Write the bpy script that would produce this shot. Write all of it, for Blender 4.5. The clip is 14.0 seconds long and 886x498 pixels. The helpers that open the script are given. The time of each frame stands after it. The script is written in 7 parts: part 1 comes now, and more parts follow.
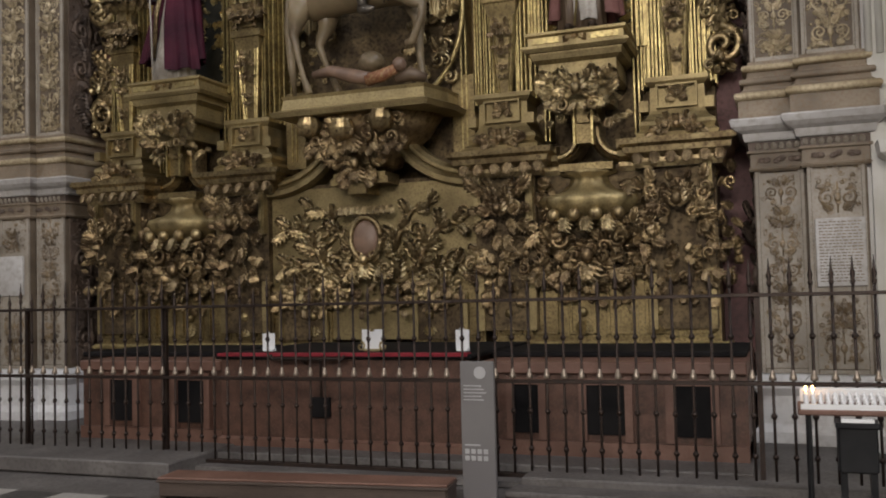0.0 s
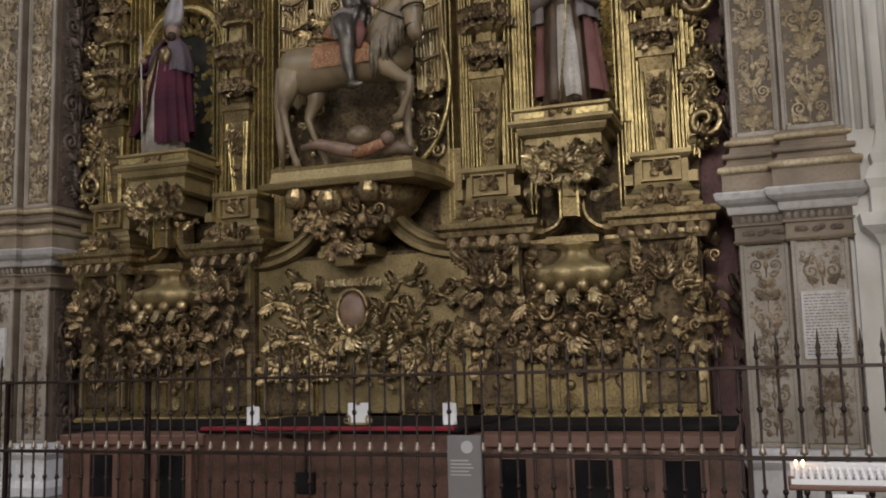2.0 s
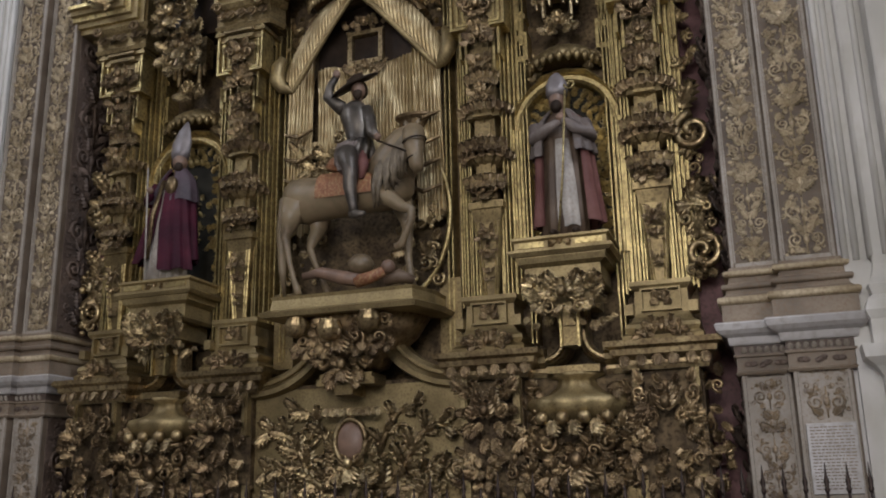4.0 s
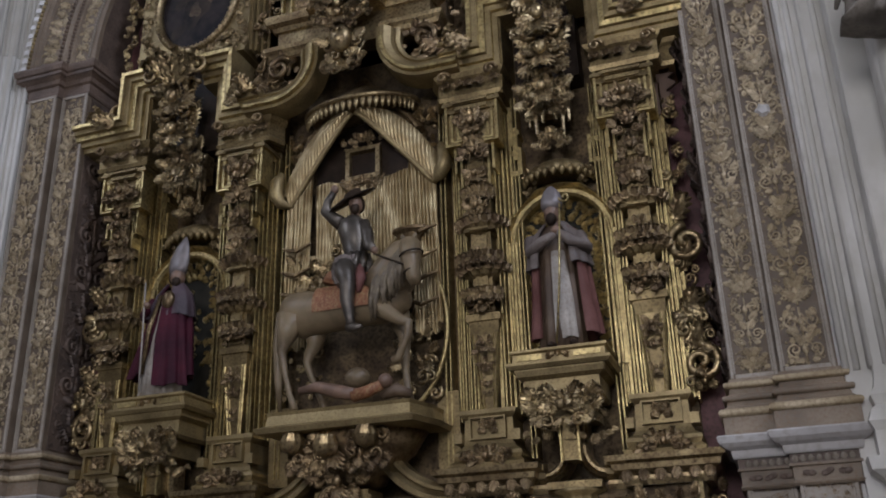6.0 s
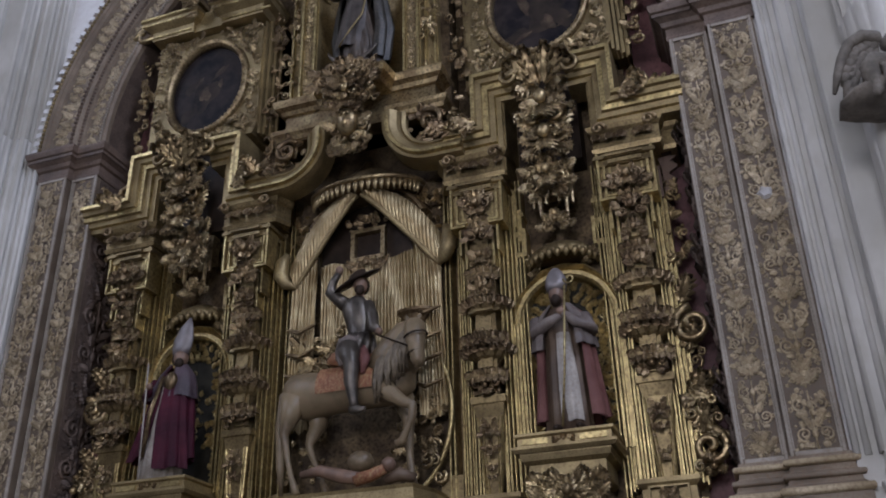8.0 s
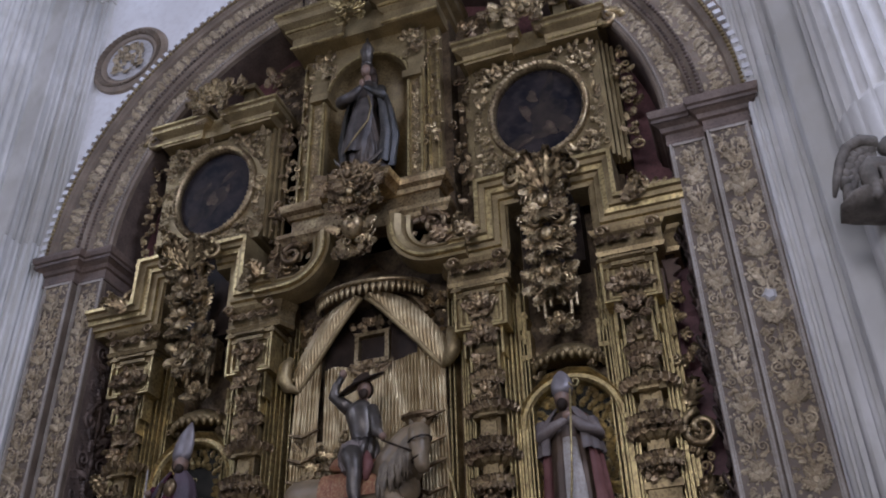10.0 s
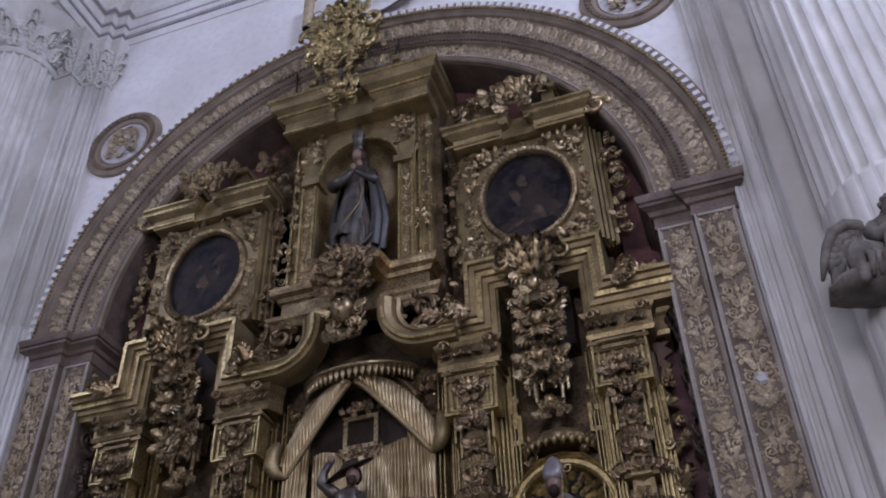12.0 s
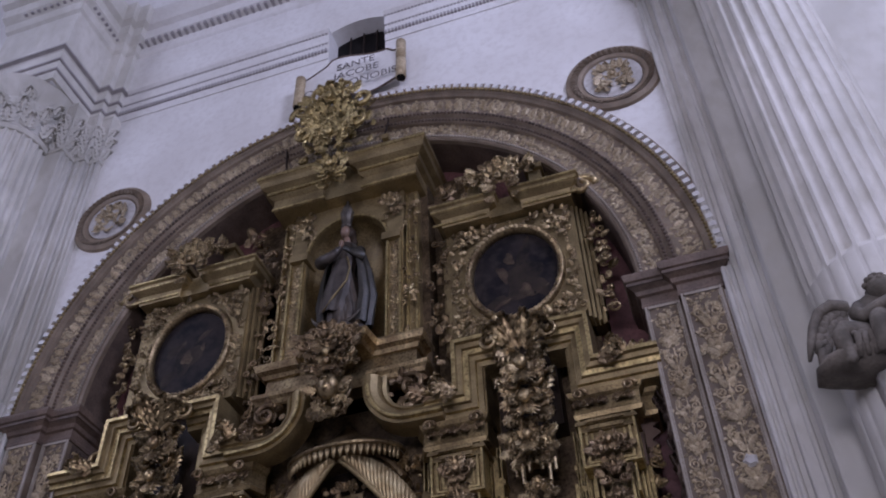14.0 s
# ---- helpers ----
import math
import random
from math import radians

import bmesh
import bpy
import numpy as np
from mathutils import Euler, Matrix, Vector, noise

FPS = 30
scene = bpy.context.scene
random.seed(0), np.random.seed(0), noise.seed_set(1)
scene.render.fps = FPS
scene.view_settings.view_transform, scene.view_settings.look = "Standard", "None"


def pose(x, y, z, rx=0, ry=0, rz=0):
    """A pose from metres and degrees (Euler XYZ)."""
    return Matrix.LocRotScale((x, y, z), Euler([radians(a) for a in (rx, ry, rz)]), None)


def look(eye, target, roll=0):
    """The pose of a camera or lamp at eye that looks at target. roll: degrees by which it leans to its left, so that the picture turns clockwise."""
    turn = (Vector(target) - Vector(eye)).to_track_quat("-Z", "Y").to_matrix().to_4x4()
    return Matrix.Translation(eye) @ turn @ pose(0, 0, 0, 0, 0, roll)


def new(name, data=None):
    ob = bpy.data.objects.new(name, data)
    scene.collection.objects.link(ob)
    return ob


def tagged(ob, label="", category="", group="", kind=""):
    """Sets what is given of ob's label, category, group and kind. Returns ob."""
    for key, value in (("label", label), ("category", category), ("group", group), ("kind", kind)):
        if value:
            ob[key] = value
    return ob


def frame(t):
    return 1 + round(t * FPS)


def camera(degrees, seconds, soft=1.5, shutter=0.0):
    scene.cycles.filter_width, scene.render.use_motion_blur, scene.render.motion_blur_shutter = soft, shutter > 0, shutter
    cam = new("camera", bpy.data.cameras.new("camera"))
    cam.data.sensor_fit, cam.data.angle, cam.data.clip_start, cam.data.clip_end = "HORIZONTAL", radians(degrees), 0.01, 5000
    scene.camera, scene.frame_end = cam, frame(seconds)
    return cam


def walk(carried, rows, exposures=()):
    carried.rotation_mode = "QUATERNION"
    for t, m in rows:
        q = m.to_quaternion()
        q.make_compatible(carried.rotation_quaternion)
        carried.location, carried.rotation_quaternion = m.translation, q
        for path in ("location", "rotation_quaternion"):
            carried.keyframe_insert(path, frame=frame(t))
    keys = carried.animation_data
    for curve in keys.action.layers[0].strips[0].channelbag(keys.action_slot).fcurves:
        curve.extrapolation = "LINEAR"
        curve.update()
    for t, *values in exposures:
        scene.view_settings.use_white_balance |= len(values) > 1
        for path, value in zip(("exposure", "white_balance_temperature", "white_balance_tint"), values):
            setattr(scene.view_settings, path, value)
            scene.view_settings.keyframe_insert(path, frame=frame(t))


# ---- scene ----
cam = camera(51.10, 14.0, soft=1.95)
EYE = 1.68
# seconds, yaw, pitch, roll: the camera stands and tilts up
ROWS = [
    (0.0, 20.33, 2.55, -1.46),
    (0.5, 19.39, 1.66, -1.40),
    (1.0, 19.38, 2.47, -1.22),
    (1.5, 19.52, 4.46, -1.54),
    (2.0, 19.42, 6.99, -1.44),
    (2.5, 19.36, 9.39, -1.04),
    (3.0, 19.34, 11.31, -0.82),
    (5.5, 18.98, 20.18, -1.83),
    (6.0, 18.88, 21.87, -1.71),
    (6.5, 18.81, 23.33, -1.80),
    (7.0, 18.89, 23.94, -1.78),
    (7.5, 18.96, 25.20, -1.68),
    (8.0, 19.04, 26.89, -1.53),
    (10.5, 19.01, 34.69, -1.67),
    (11.0, 18.82, 36.05, -1.74),
    (11.5, 18.52, 37.17, -1.67),
    (12.0, 18.21, 38.34, -2.05),
    (12.5, 17.78, 39.42, -2.31),
    (13.0, 17.43, 40.69, -2.54),
    (13.5, 17.17, 41.88, -2.41),
    (14.0, 16.94, 43.10, -2.43),
]
walk(cam, [(t, Matrix.Translation((0, 0, EYE)) @ pose(0, 0, 0, 0, 0, yaw) @ pose(0, 0, 0, 90 + p) @ pose(0, 0, 0, 0, 0, roll)) for t, yaw, p, roll in ROWS],
     [(0.0, 0.17, 6650, 12), (3.0, 0.10, 6400, 14), (6.5, -0.32, 5800, 17), (11.0, -0.22, 5450, 26), (14.0, -0.55, 5550, 32)])

# ---------------- light ----------------
world = bpy.data.worlds.new("world")
scene.world = world
world.use_nodes = True
world.node_tree.nodes["Background"].inputs[0].default_value = (0.55, 0.62, 0.75, 1)
world.node_tree.nodes["Background"].inputs[1].default_value = 0.05


def area_lamp(name, where, target, w, h, power, colour):
    d = bpy.data.lights.new(name, "AREA")
    d.shape, d.size, d.size_y, d.energy, d.color = "RECTANGLE", w, h, power, colour
    ob = new(name, d)
    ob.matrix_world = look(where, target)
    return ob


# unseen warm area lamp, added to brighten the altarpiece from the front
area_lamp("fill_light_nave", (-1.5, -11.6, 7.5), (-4.0, 10.0, 2.5), 11.0, 6.0, 2250, (1.0, 0.96, 0.90))
# unseen area lamps for high side windows; the walls have no openings
area_lamp("window_light_east", (9.6, 0.0, 19.0), (-6.0, 10.0, 14.0), 5.0, 8.0, 2700, (0.86, 0.91, 1.0))
area_lamp("window_light_west", (-19.6, -2.0, 19.0), (-3.0, 10.0, 14.0), 5.0, 8.0, 1250, (0.86, 0.91, 1.0))

# ---------------- materials ----------------


def mat(name, c1, c2, rough=0.6, metal=0.0, scale=4.0, fine=60.0, bump=0.15, dirt=None, dirt_amt=0.35, island=0.0, stretch=(1, 1, 1), coat=0.0):
    m = bpy.data.materials.new(name)
    m.use_nodes = True
    nt = m.node_tree
    N, Lk = nt.nodes, nt.links
    b = N["Principled BSDF"]
    tc = N.new("ShaderNodeTexCoord")
    mp = N.new("ShaderNodeMapping")
    mp.inputs["Scale"].default_value = stretch
    Lk.new(tc.outputs["Object"], mp.inputs[0])
    n1 = N.new("ShaderNodeTexNoise")
    n1.inputs["Scale"].default_value, n1.inputs["Detail"].default_value = scale, 6
    n2 = N.new("ShaderNodeTexNoise")
    n2.inputs["Scale"].default_value, n2.inputs["Detail"].default_value = fine, 4
    Lk.new(mp.outputs[0], n1.inputs[0])
    Lk.new(mp.outputs[0], n2.inputs[0])
    r1 = N.new("ShaderNodeValToRGB")
    r1.color_ramp.elements[0].position, r1.color_ramp.elements[1].position = 0.35, 0.68
    r1.color_ramp.elements[0].color, r1.color_ramp.elements[1].color = (*c1, 1), (*c2, 1)
    Lk.new(n1.outputs["Fac"], r1.inputs[0])
    col = r1.outputs[0]
    if dirt:
        mx = N.new("ShaderNodeMix")
        mx.data_type = "RGBA"
        r2 = N.new("ShaderNodeValToRGB")
        r2.color_ramp.elements[0].position, r2.color_ramp.elements[1].position = 0.45, 0.7
        r2.color_ramp.elements[1].color = (dirt_amt,) * 3 + (1,)
        Lk.new(n2.outputs["Fac"], r2.inputs[0])
        Lk.new(r2.outputs[0], mx.inputs[0])
        Lk.new(col, mx.inputs[6])
        mx.inputs[7].default_value = (*dirt, 1)
        col = mx.outputs[2]
    if island:
        g = N.new("ShaderNodeNewGeometry")
        hs = N.new("ShaderNodeHueSaturation")
        ma = N.new("ShaderNodeMapRange")
        ma.inputs[3].default_value, ma.inputs[4].default_value = 1 - island, 1 + island
        Lk.new(g.outputs["Random Per Island"], ma.inputs[0])
        Lk.new(ma.outputs[0], hs.inputs["Value"])
        Lk.new(col, hs.inputs["Color"])
        col = hs.outputs[0]
    Lk.new(col, b.inputs["Base Color"])
    mr = N.new("ShaderNodeMapRange")
    mr.inputs[3].default_value, mr.inputs[4].default_value = max(0.05, rough - 0.12), min(1, rough + 0.15)
    Lk.new(n2.outputs["Fac"], mr.inputs[0])
    Lk.new(mr.outputs[0], b.inputs["Roughness"])
    b.inputs["Metallic"].default_value = metal
    b.inputs["Coat Weight"].default_value = coat
    bp = N.new("ShaderNodeBump")
    bp.inputs["Strength"].default_value, bp.inputs["Distance"].default_value = bump, 0.02
    Lk.new(n2.outputs["Fac"], bp.inputs["Height"])
    Lk.new(bp.outputs[0], b.inputs["Normal"])
    return m


GOLD = mat("gilding", (0.24, 0.172, 0.088), (0.54, 0.425, 0.225), 0.34, 0.82, 4.0, 26.0, 0.22, (0.075, 0.045, 0.025), 0.85, 0.35)
GOLD_B = mat("bright_gilding", (0.38, 0.30, 0.135), (0.67, 0.54, 0.25), 0.42, 0.85, 5.0, 22.0, 0.1, (0.12, 0.07, 0.03), 0.75, 0.15)
GOLD_D = mat("tarnished_gilding", (0.15, 0.103, 0.056), (0.40, 0.295, 0.155), 0.35, 0.78, 3.0, 22.0, 0.25, (0.07, 0.04, 0.02), 0.8, 0.3)
GOLD_P = mat("gilded_panel", (0.21, 0.16, 0.075), (0.42, 0.33, 0.16), 0.48, 0.65, 2.5, 40.0, 0.15, (0.14, 0.09, 0.05), 0.6, 0.1)
BRASS = mat("silvered_drape", (0.27, 0.20, 0.10), (0.50, 0.41, 0.235), 0.4, 0.8, 5.0, 40.0, 0.2, (0.3, 0.2, 0.08), 0.5)
REDBACK = mat("red_backing", (0.085, 0.032, 0.032), (0.20, 0.085, 0.08), 0.6, 0.0, 2.0, 25.0, 0.1, (0.03, 0.015, 0.01), 0.5)
STONE = mat("carved_stone", (0.145, 0.113, 0.08), (0.285, 0.228, 0.165), 0.6, 0.0, 2.0, 30.0, 0.2, (0.19, 0.12, 0.07), 0.6, 0.12)
STONE_G = mat("gilded_stone_relief", (0.32, 0.25, 0.145), (0.58, 0.48, 0.32), 0.46, 0.2, 3.0, 30.0, 0.2, (0.15, 0.09, 0.05), 0.6, 0.2)
STONE_K = mat("brown_stone_ground", (0.085, 0.062, 0.042), (0.18, 0.14, 0.10), 0.6, 0.0, 2.0, 30.0, 0.2, (0.15, 0.10, 0.06), 0.6)
STONE_E = mat("pale_stone_edge", (0.27, 0.235, 0.19), (0.42, 0.375, 0.32), 0.55, 0.0, 2.0, 30.0, 0.15, (0.25, 0.19, 0.13), 0.5)
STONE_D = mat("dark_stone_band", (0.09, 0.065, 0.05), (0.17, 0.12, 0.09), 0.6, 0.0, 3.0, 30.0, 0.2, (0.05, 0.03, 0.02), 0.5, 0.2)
STONE_B = mat("brown_gilded_relief", (0.13, 0.09, 0.05), (0.30, 0.22, 0.13), 0.5, 0.2, 3.0, 30.0, 0.2, (0.40, 0.36, 0.33), 0.6, 0.2)
MARBLE = mat("white_marble", (0.40, 0.38, 0.365), (0.58, 0.56, 0.545), 0.45, 0.0, 1.6, 14.0, 0.06, (0.28, 0.24, 0.20), 0.5)
PLASTER = mat("white_plaster", (0.70, 0.68, 0.66), (0.82, 0.81, 0.80), 0.8, 0.0, 0.6, 9.0, 0.06, (0.58, 0.55, 0.52), 0.35)
LIME = mat("pier_limestone", (0.53, 0.515, 0.47), (0.76, 0.74, 0.70), 0.7, 0.0, 1.0, 6.0, 0.08, (0.50, 0.48, 0.41), 0.4, 0.0, (1, 1, 0.6))
FLATG = mat("dull_gilded_flat", (0.19, 0.14, 0.065), (0.40, 0.305, 0.145), 0.46, 0.75, 3.0, 34.0, 0.2, (0.06, 0.038, 0.02), 0.7, 0.1)
# ground gilding, its colour lowered to hold the shade behind the carving
DKGOLD = mat("dark_gilded_ground_and_shade", (0.075, 0.053, 0.033), (0.19, 0.138, 0.075), 0.55, 0.5, 5.0, 24.0, 0.25, (0.03, 0.02, 0.012), 0.8)
PEDW = mat("bright_white_marble", (0.66, 0.65, 0.65), (0.82, 0.81, 0.81), 0.4, 0.0, 1.6, 14.0, 0.05, (0.45, 0.42, 0.40), 0.35)
STRIPG = mat("grey_painted_strip", (0.30, 0.28, 0.28), (0.42, 0.40, 0.40), 0.8, 0.0, 4.0, 40.0, 0.1)
NAVE = mat("nave_stone", (0.27, 0.26, 0.25), (0.37, 0.36, 0.34), 0.8, 0.0, 0.6, 9.0, 0.05)
GREYSTONE = mat("weathered_stone", (0.085, 0.075, 0.06), (0.235, 0.205, 0.17), 0.75, 0.0, 4.0, 30.0, 0.3, (0.10, 0.09, 0.07), 0.6)
WOOD = mat("red_brown_marble_frontal", (0.065, 0.032, 0.022), (0.13, 0.062, 0.042), 0.5, 0.0, 9.0, 45.0, 0.1, (0.16, 0.09, 0.06), 0.6)
WOODL = mat("light_red_wood", (0.13, 0.068, 0.048), (0.22, 0.12, 0.088), 0.5, 0.0, 3.0, 45.0, 0.06, (0.14, 0.06, 0.04), 0.5)
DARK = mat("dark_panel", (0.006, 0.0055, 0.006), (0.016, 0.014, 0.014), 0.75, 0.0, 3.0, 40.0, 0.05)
IRON = mat("wrought_iron", (0.022, 0.016, 0.014), (0.05, 0.036, 0.03), 0.45, 0.6, 5.0, 60.0, 0.15, (0.09, 0.045, 0.025), 0.4)
IRONTIP = mat("worn_pale_iron", (0.30, 0.24, 0.19), (0.45, 0.38, 0.31), 0.4, 0.6, 8.0, 60.0, 0.1)
BENCHWOOD = mat("dark_bench_wood", (0.055, 0.038, 0.03), (0.10, 0.07, 0.055), 0.55, 0.0, 3.0, 40.0, 0.1, (0.03, 0.02, 0.015), 0.4, 0.0, (0.3, 3, 3))
REDCLOTH = mat("red_altar_cloth", (0.20, 0.012, 0.02), (0.28, 0.022, 0.034), 0.85, 0.0, 6.0, 120.0, 0.1)
FLOORA = mat("pale_floor_marble", (0.34, 0.32, 0.30), (0.50, 0.48, 0.45), 0.35, 0.0, 1.5, 20.0, 0.03, (0.25, 0.23, 0.2), 0.4)
FLOORB = mat("dark_floor_marble", (0.045, 0.042, 0.042), (0.09, 0.085, 0.08), 0.35, 0.0, 1.5, 20.0, 0.03)
STEPSTONE = mat("grey_step_stone", (0.10, 0.09, 0.085), (0.17, 0.155, 0.145), 0.6, 0.0, 2.0, 30.0, 0.1, (0.06, 0.05, 0.045), 0.5)
SIGN = mat("grey_sign_paint", (0.15, 0.14, 0.14), (0.18, 0.17, 0.165), 0.5, 0.0, 2.0, 90.0, 0.02)
SIGNINK = mat("pale_sign_print", (0.36, 0.35, 0.35), (0.44, 0.43, 0.43), 0.6, 0.0, 3.0, 50.0, 0.02)
VEIL = mat("dark_silver_robe", (0.03, 0.022, 0.016), (0.10, 0.075, 0.055), 0.4, 0.1, 5.0, 30.0, 0.1, (0.03, 0.03, 0.03), 0.5)
WHITE = mat("white_card", (0.78, 0.78, 0.78), (0.86, 0.86, 0.86), 0.6, 0.0, 3.0, 50.0, 0.02)
INK = mat("dark_ink", (0.10, 0.085, 0.08), (0.16, 0.14, 0.13), 0.7, 0.0, 4.0, 50.0, 0.02)
BLACK = mat("black_plastic", (0.010, 0.010, 0.011), (0.02, 0.02, 0.021), 0.4, 0.0, 4.0, 80.0, 0.03)
HORSE = mat("pale_painted_horse", (0.12, 0.09, 0.05), (0.26, 0.20, 0.115), 0.42, 0.0, 2.5, 20.0, 0.08, (0.24, 0.16, 0.10), 0.5)
ROBE_P = mat("purple_red_robe", (0.032, 0.007, 0.014), (0.078, 0.014, 0.026), 0.6, 0.0, 3.0, 30.0, 0.1, (0.06, 0.015, 0.03), 0.5)
MAUVE = mat("dark_mauve_shoulder_cape", (0.04, 0.026, 0.034), (0.095, 0.065, 0.08), 0.55, 0.0, 3.0, 30.0, 0.1, (0.10, 0.08, 0.08), 0.5)
GREYCAPE = mat("grey_brown_shoulder_cape", (0.11, 0.09, 0.08), (0.21, 0.175, 0.155), 0.55, 0.0, 3.0, 30.0, 0.1, (0.12, 0.08, 0.06), 0.5)
ROBE_R = mat("rose_brown_cape", (0.12, 0.05, 0.045), (0.21, 0.10, 0.088), 0.5, 0.0, 3.0, 30.0, 0.1, (0.15, 0.07, 0.05), 0.5)
LINEN = mat("painted_linen", (0.30, 0.27, 0.235), (0.48, 0.44, 0.39), 0.55, 0.0, 4.0, 30.0, 0.1, (0.25, 0.2, 0.15), 0.5)
BROWNROBE = mat("brown_grey_habit", (0.075, 0.048, 0.03), (0.14, 0.095, 0.06), 0.55, 0.0, 4.0, 30.0, 0.1)
SKIN = mat("painted_carved_wood", (0.15, 0.095, 0.065), (0.26, 0.165, 0.115), 0.45, 0.0, 5.0, 40.0, 0.05)
# statue hair, and flat sheets that stand for shade in the altarpiece
HAIR_SHADE = mat("dark_painted_wood_and_shade", (0.02, 0.014, 0.01), (0.045, 0.03, 0.02), 0.5, 0.0, 5.0, 40.0, 0.05)
STEEL = mat("silvered_armour", (0.07, 0.06, 0.05), (0.19, 0.165, 0.135), 0.38, 0.7, 5.0, 40.0, 0.08, (0.12, 0.11, 0.1), 0.5)
SADDLE = mat("orange_saddle_cloth", (0.19, 0.065, 0.03), (0.30, 0.13, 0.06), 0.6, 0.0, 14.0, 40.0, 0.08, (0.5, 0.4, 0.2), 0.5)
BLUEROBE = mat("grey_blue_painted_mantle", (0.014, 0.014, 0.012), (0.04, 0.036, 0.03), 0.45, 0.1, 4.0, 30.0, 0.1, (0.2, 0.17, 0.12), 0.25)
MITRE = mat("silver_grey_mitre", (0.15, 0.13, 0.13), (0.26, 0.235, 0.23), 0.4, 0.2, 4.0, 30.0, 0.1)
WOODPLAIN = mat("brown_wood_backing", (0.10, 0.06, 0.04), (0.17, 0.11, 0.075), 0.6, 0.0, 3.0, 40.0, 0.1)
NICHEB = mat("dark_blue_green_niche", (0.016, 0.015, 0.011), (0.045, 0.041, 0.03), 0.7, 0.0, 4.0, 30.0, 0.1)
for m in (HAIR_SHADE, DARK, NICHEB, DKGOLD, ROBE_P, ROBE_R, BLACK):
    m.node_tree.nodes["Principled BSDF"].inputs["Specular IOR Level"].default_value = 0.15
FLAME = bpy.data.materials.new("candle_flame")
FLAME.use_nodes = True
FLAME.node_tree.nodes["Principled BSDF"].inputs["Emission Color"].default_value = (1, 0.5, 0.15, 1)
FLAME.node_tree.nodes["Principled BSDF"].inputs["Emission Strength"].default_value = 12

# ---------------- mesh helpers ----------------


SMALL = ("foliage", "carving", "leaf", "relief", "scrollwork", "bead", "dentil", "leaves", "crest", "acanthus", "cartouche", "wing", "egg", "strip_row", "pressed", "dots")


def islands(bm):
    seen, out = set(), []
    for v in bm.verts:
        if v.index in seen:
            continue
        seen.add(v.index)
        todo, got = [v], []
        while todo:
            a = todo.pop()
            got.append(a)
            for e in a.link_edges:
                o = e.other_vert(a)
                if o.index not in seen:
                    seen.add(o.index)
                    todo.append(o)
        out.append(got)
    return out


def split_part(name, bm, material, parent, label="", smooth=False):
    """Each loose piece as a part of its own; the largest carries the label and, one level down, the others."""
    bm.verts.index_update()
    groups = islands(bm)
    if len(groups) < 2 or len(groups) > 90:
        return part(name, bm, material, parent, label, smooth)

    def bulk(g):
        e = [max(v.co[i] for v in g) - min(v.co[i] for v in g) for i in range(3)]
        return sorted(e)[1] * sorted(e)[2]
    groups.sort(key=bulk, reverse=True)
    main = None
    for g in groups:
        b2 = bmesh.new()
        idx = {v: b2.verts.new(v.co) for v in g}
        for f in {f for v in g for f in v.link_faces}:
            nf = b2.faces.new([idx[v] for v in f.verts])
            nf.material_index = f.material_index
        sub = parent if main is None else (main if parent.parent is None else parent)
        ob = part(name if main is None else name.split("_")[-1] + "_piece", b2, material, sub, label if main is None else "", smooth)
        main = main or ob
    bm.free()
    return main


def part(name, bm, material, parent=None, label="", smooth=False):
    me = bpy.data.meshes.new(name)
    if smooth or any(w in name for w in ("foliage", "carving", "relief", "leaf", "leaves", "crest", "acanthus", "cartouche", "wing", "bead")):
        for f in bm.faces:
            f.smooth = True
    bm.normal_update()
    bm.to_mesh(me)
    bm.free()
    for m in (material if isinstance(material, (list, tuple)) else [material]):
        me.materials.append(m)
    ob = new(name, me)
    if parent:
        ob.parent = parent
    if label:
        ob["label"] = label
    if parent and any(w in name for w in SMALL):
        ob["kind"] = "stuff"
    return ob


def thing(name, label, category, group="", kind="", at=(0, 0, 0)):
    ob = new(name)
    ob.location = at
    return tagged(ob, label, category, group, kind)


def B():
    return bmesh.new()


def box(bm, x0, x1, y0, y1, z0, z1, mi=0, taper=0.0):
    v = []
    for z, s in ((z0, 0.0), (z1, taper)):
        for x, y in ((x0 + s, y0 + s), (x1 - s, y0 + s), (x1 - s, y1), (x0 + s, y1)):
            v.append(bm.verts.new((x, y, z)))
    fs = [(0, 3, 2, 1), (4, 5, 6, 7), (0, 1, 5, 4), (1, 2, 6, 5), (2, 3, 7, 6), (3, 0, 4, 7)]
    for f in fs:
        bm.faces.new([v[i] for i in f]).material_index = mi
    return bm


def bevel(bm, w=0.01):
    bmesh.ops.bevel(bm, geom=bm.edges[:] + bm.verts[:], offset=w, segments=1, affect="EDGES", clamp_overlap=True)
    return bm


def grid_faces(bm, rows, close_u=False, mi=0, caps=False):
    vs = [[bm.verts.new(p) for p in r] for r in rows]
    n = len(vs[0])
    for a, b in zip(vs, vs[1:]):
        for i in range(n if close_u else n - 1):
            j = (i + 1) % n
            bm.faces.new((a[i], a[j], b[j], b[i])).material_index = mi
    if caps:
        for r in (vs[0][::-1], vs[-1]):
            if len(r) > 2:
                bm.faces.new(r).material_index = mi
    return vs


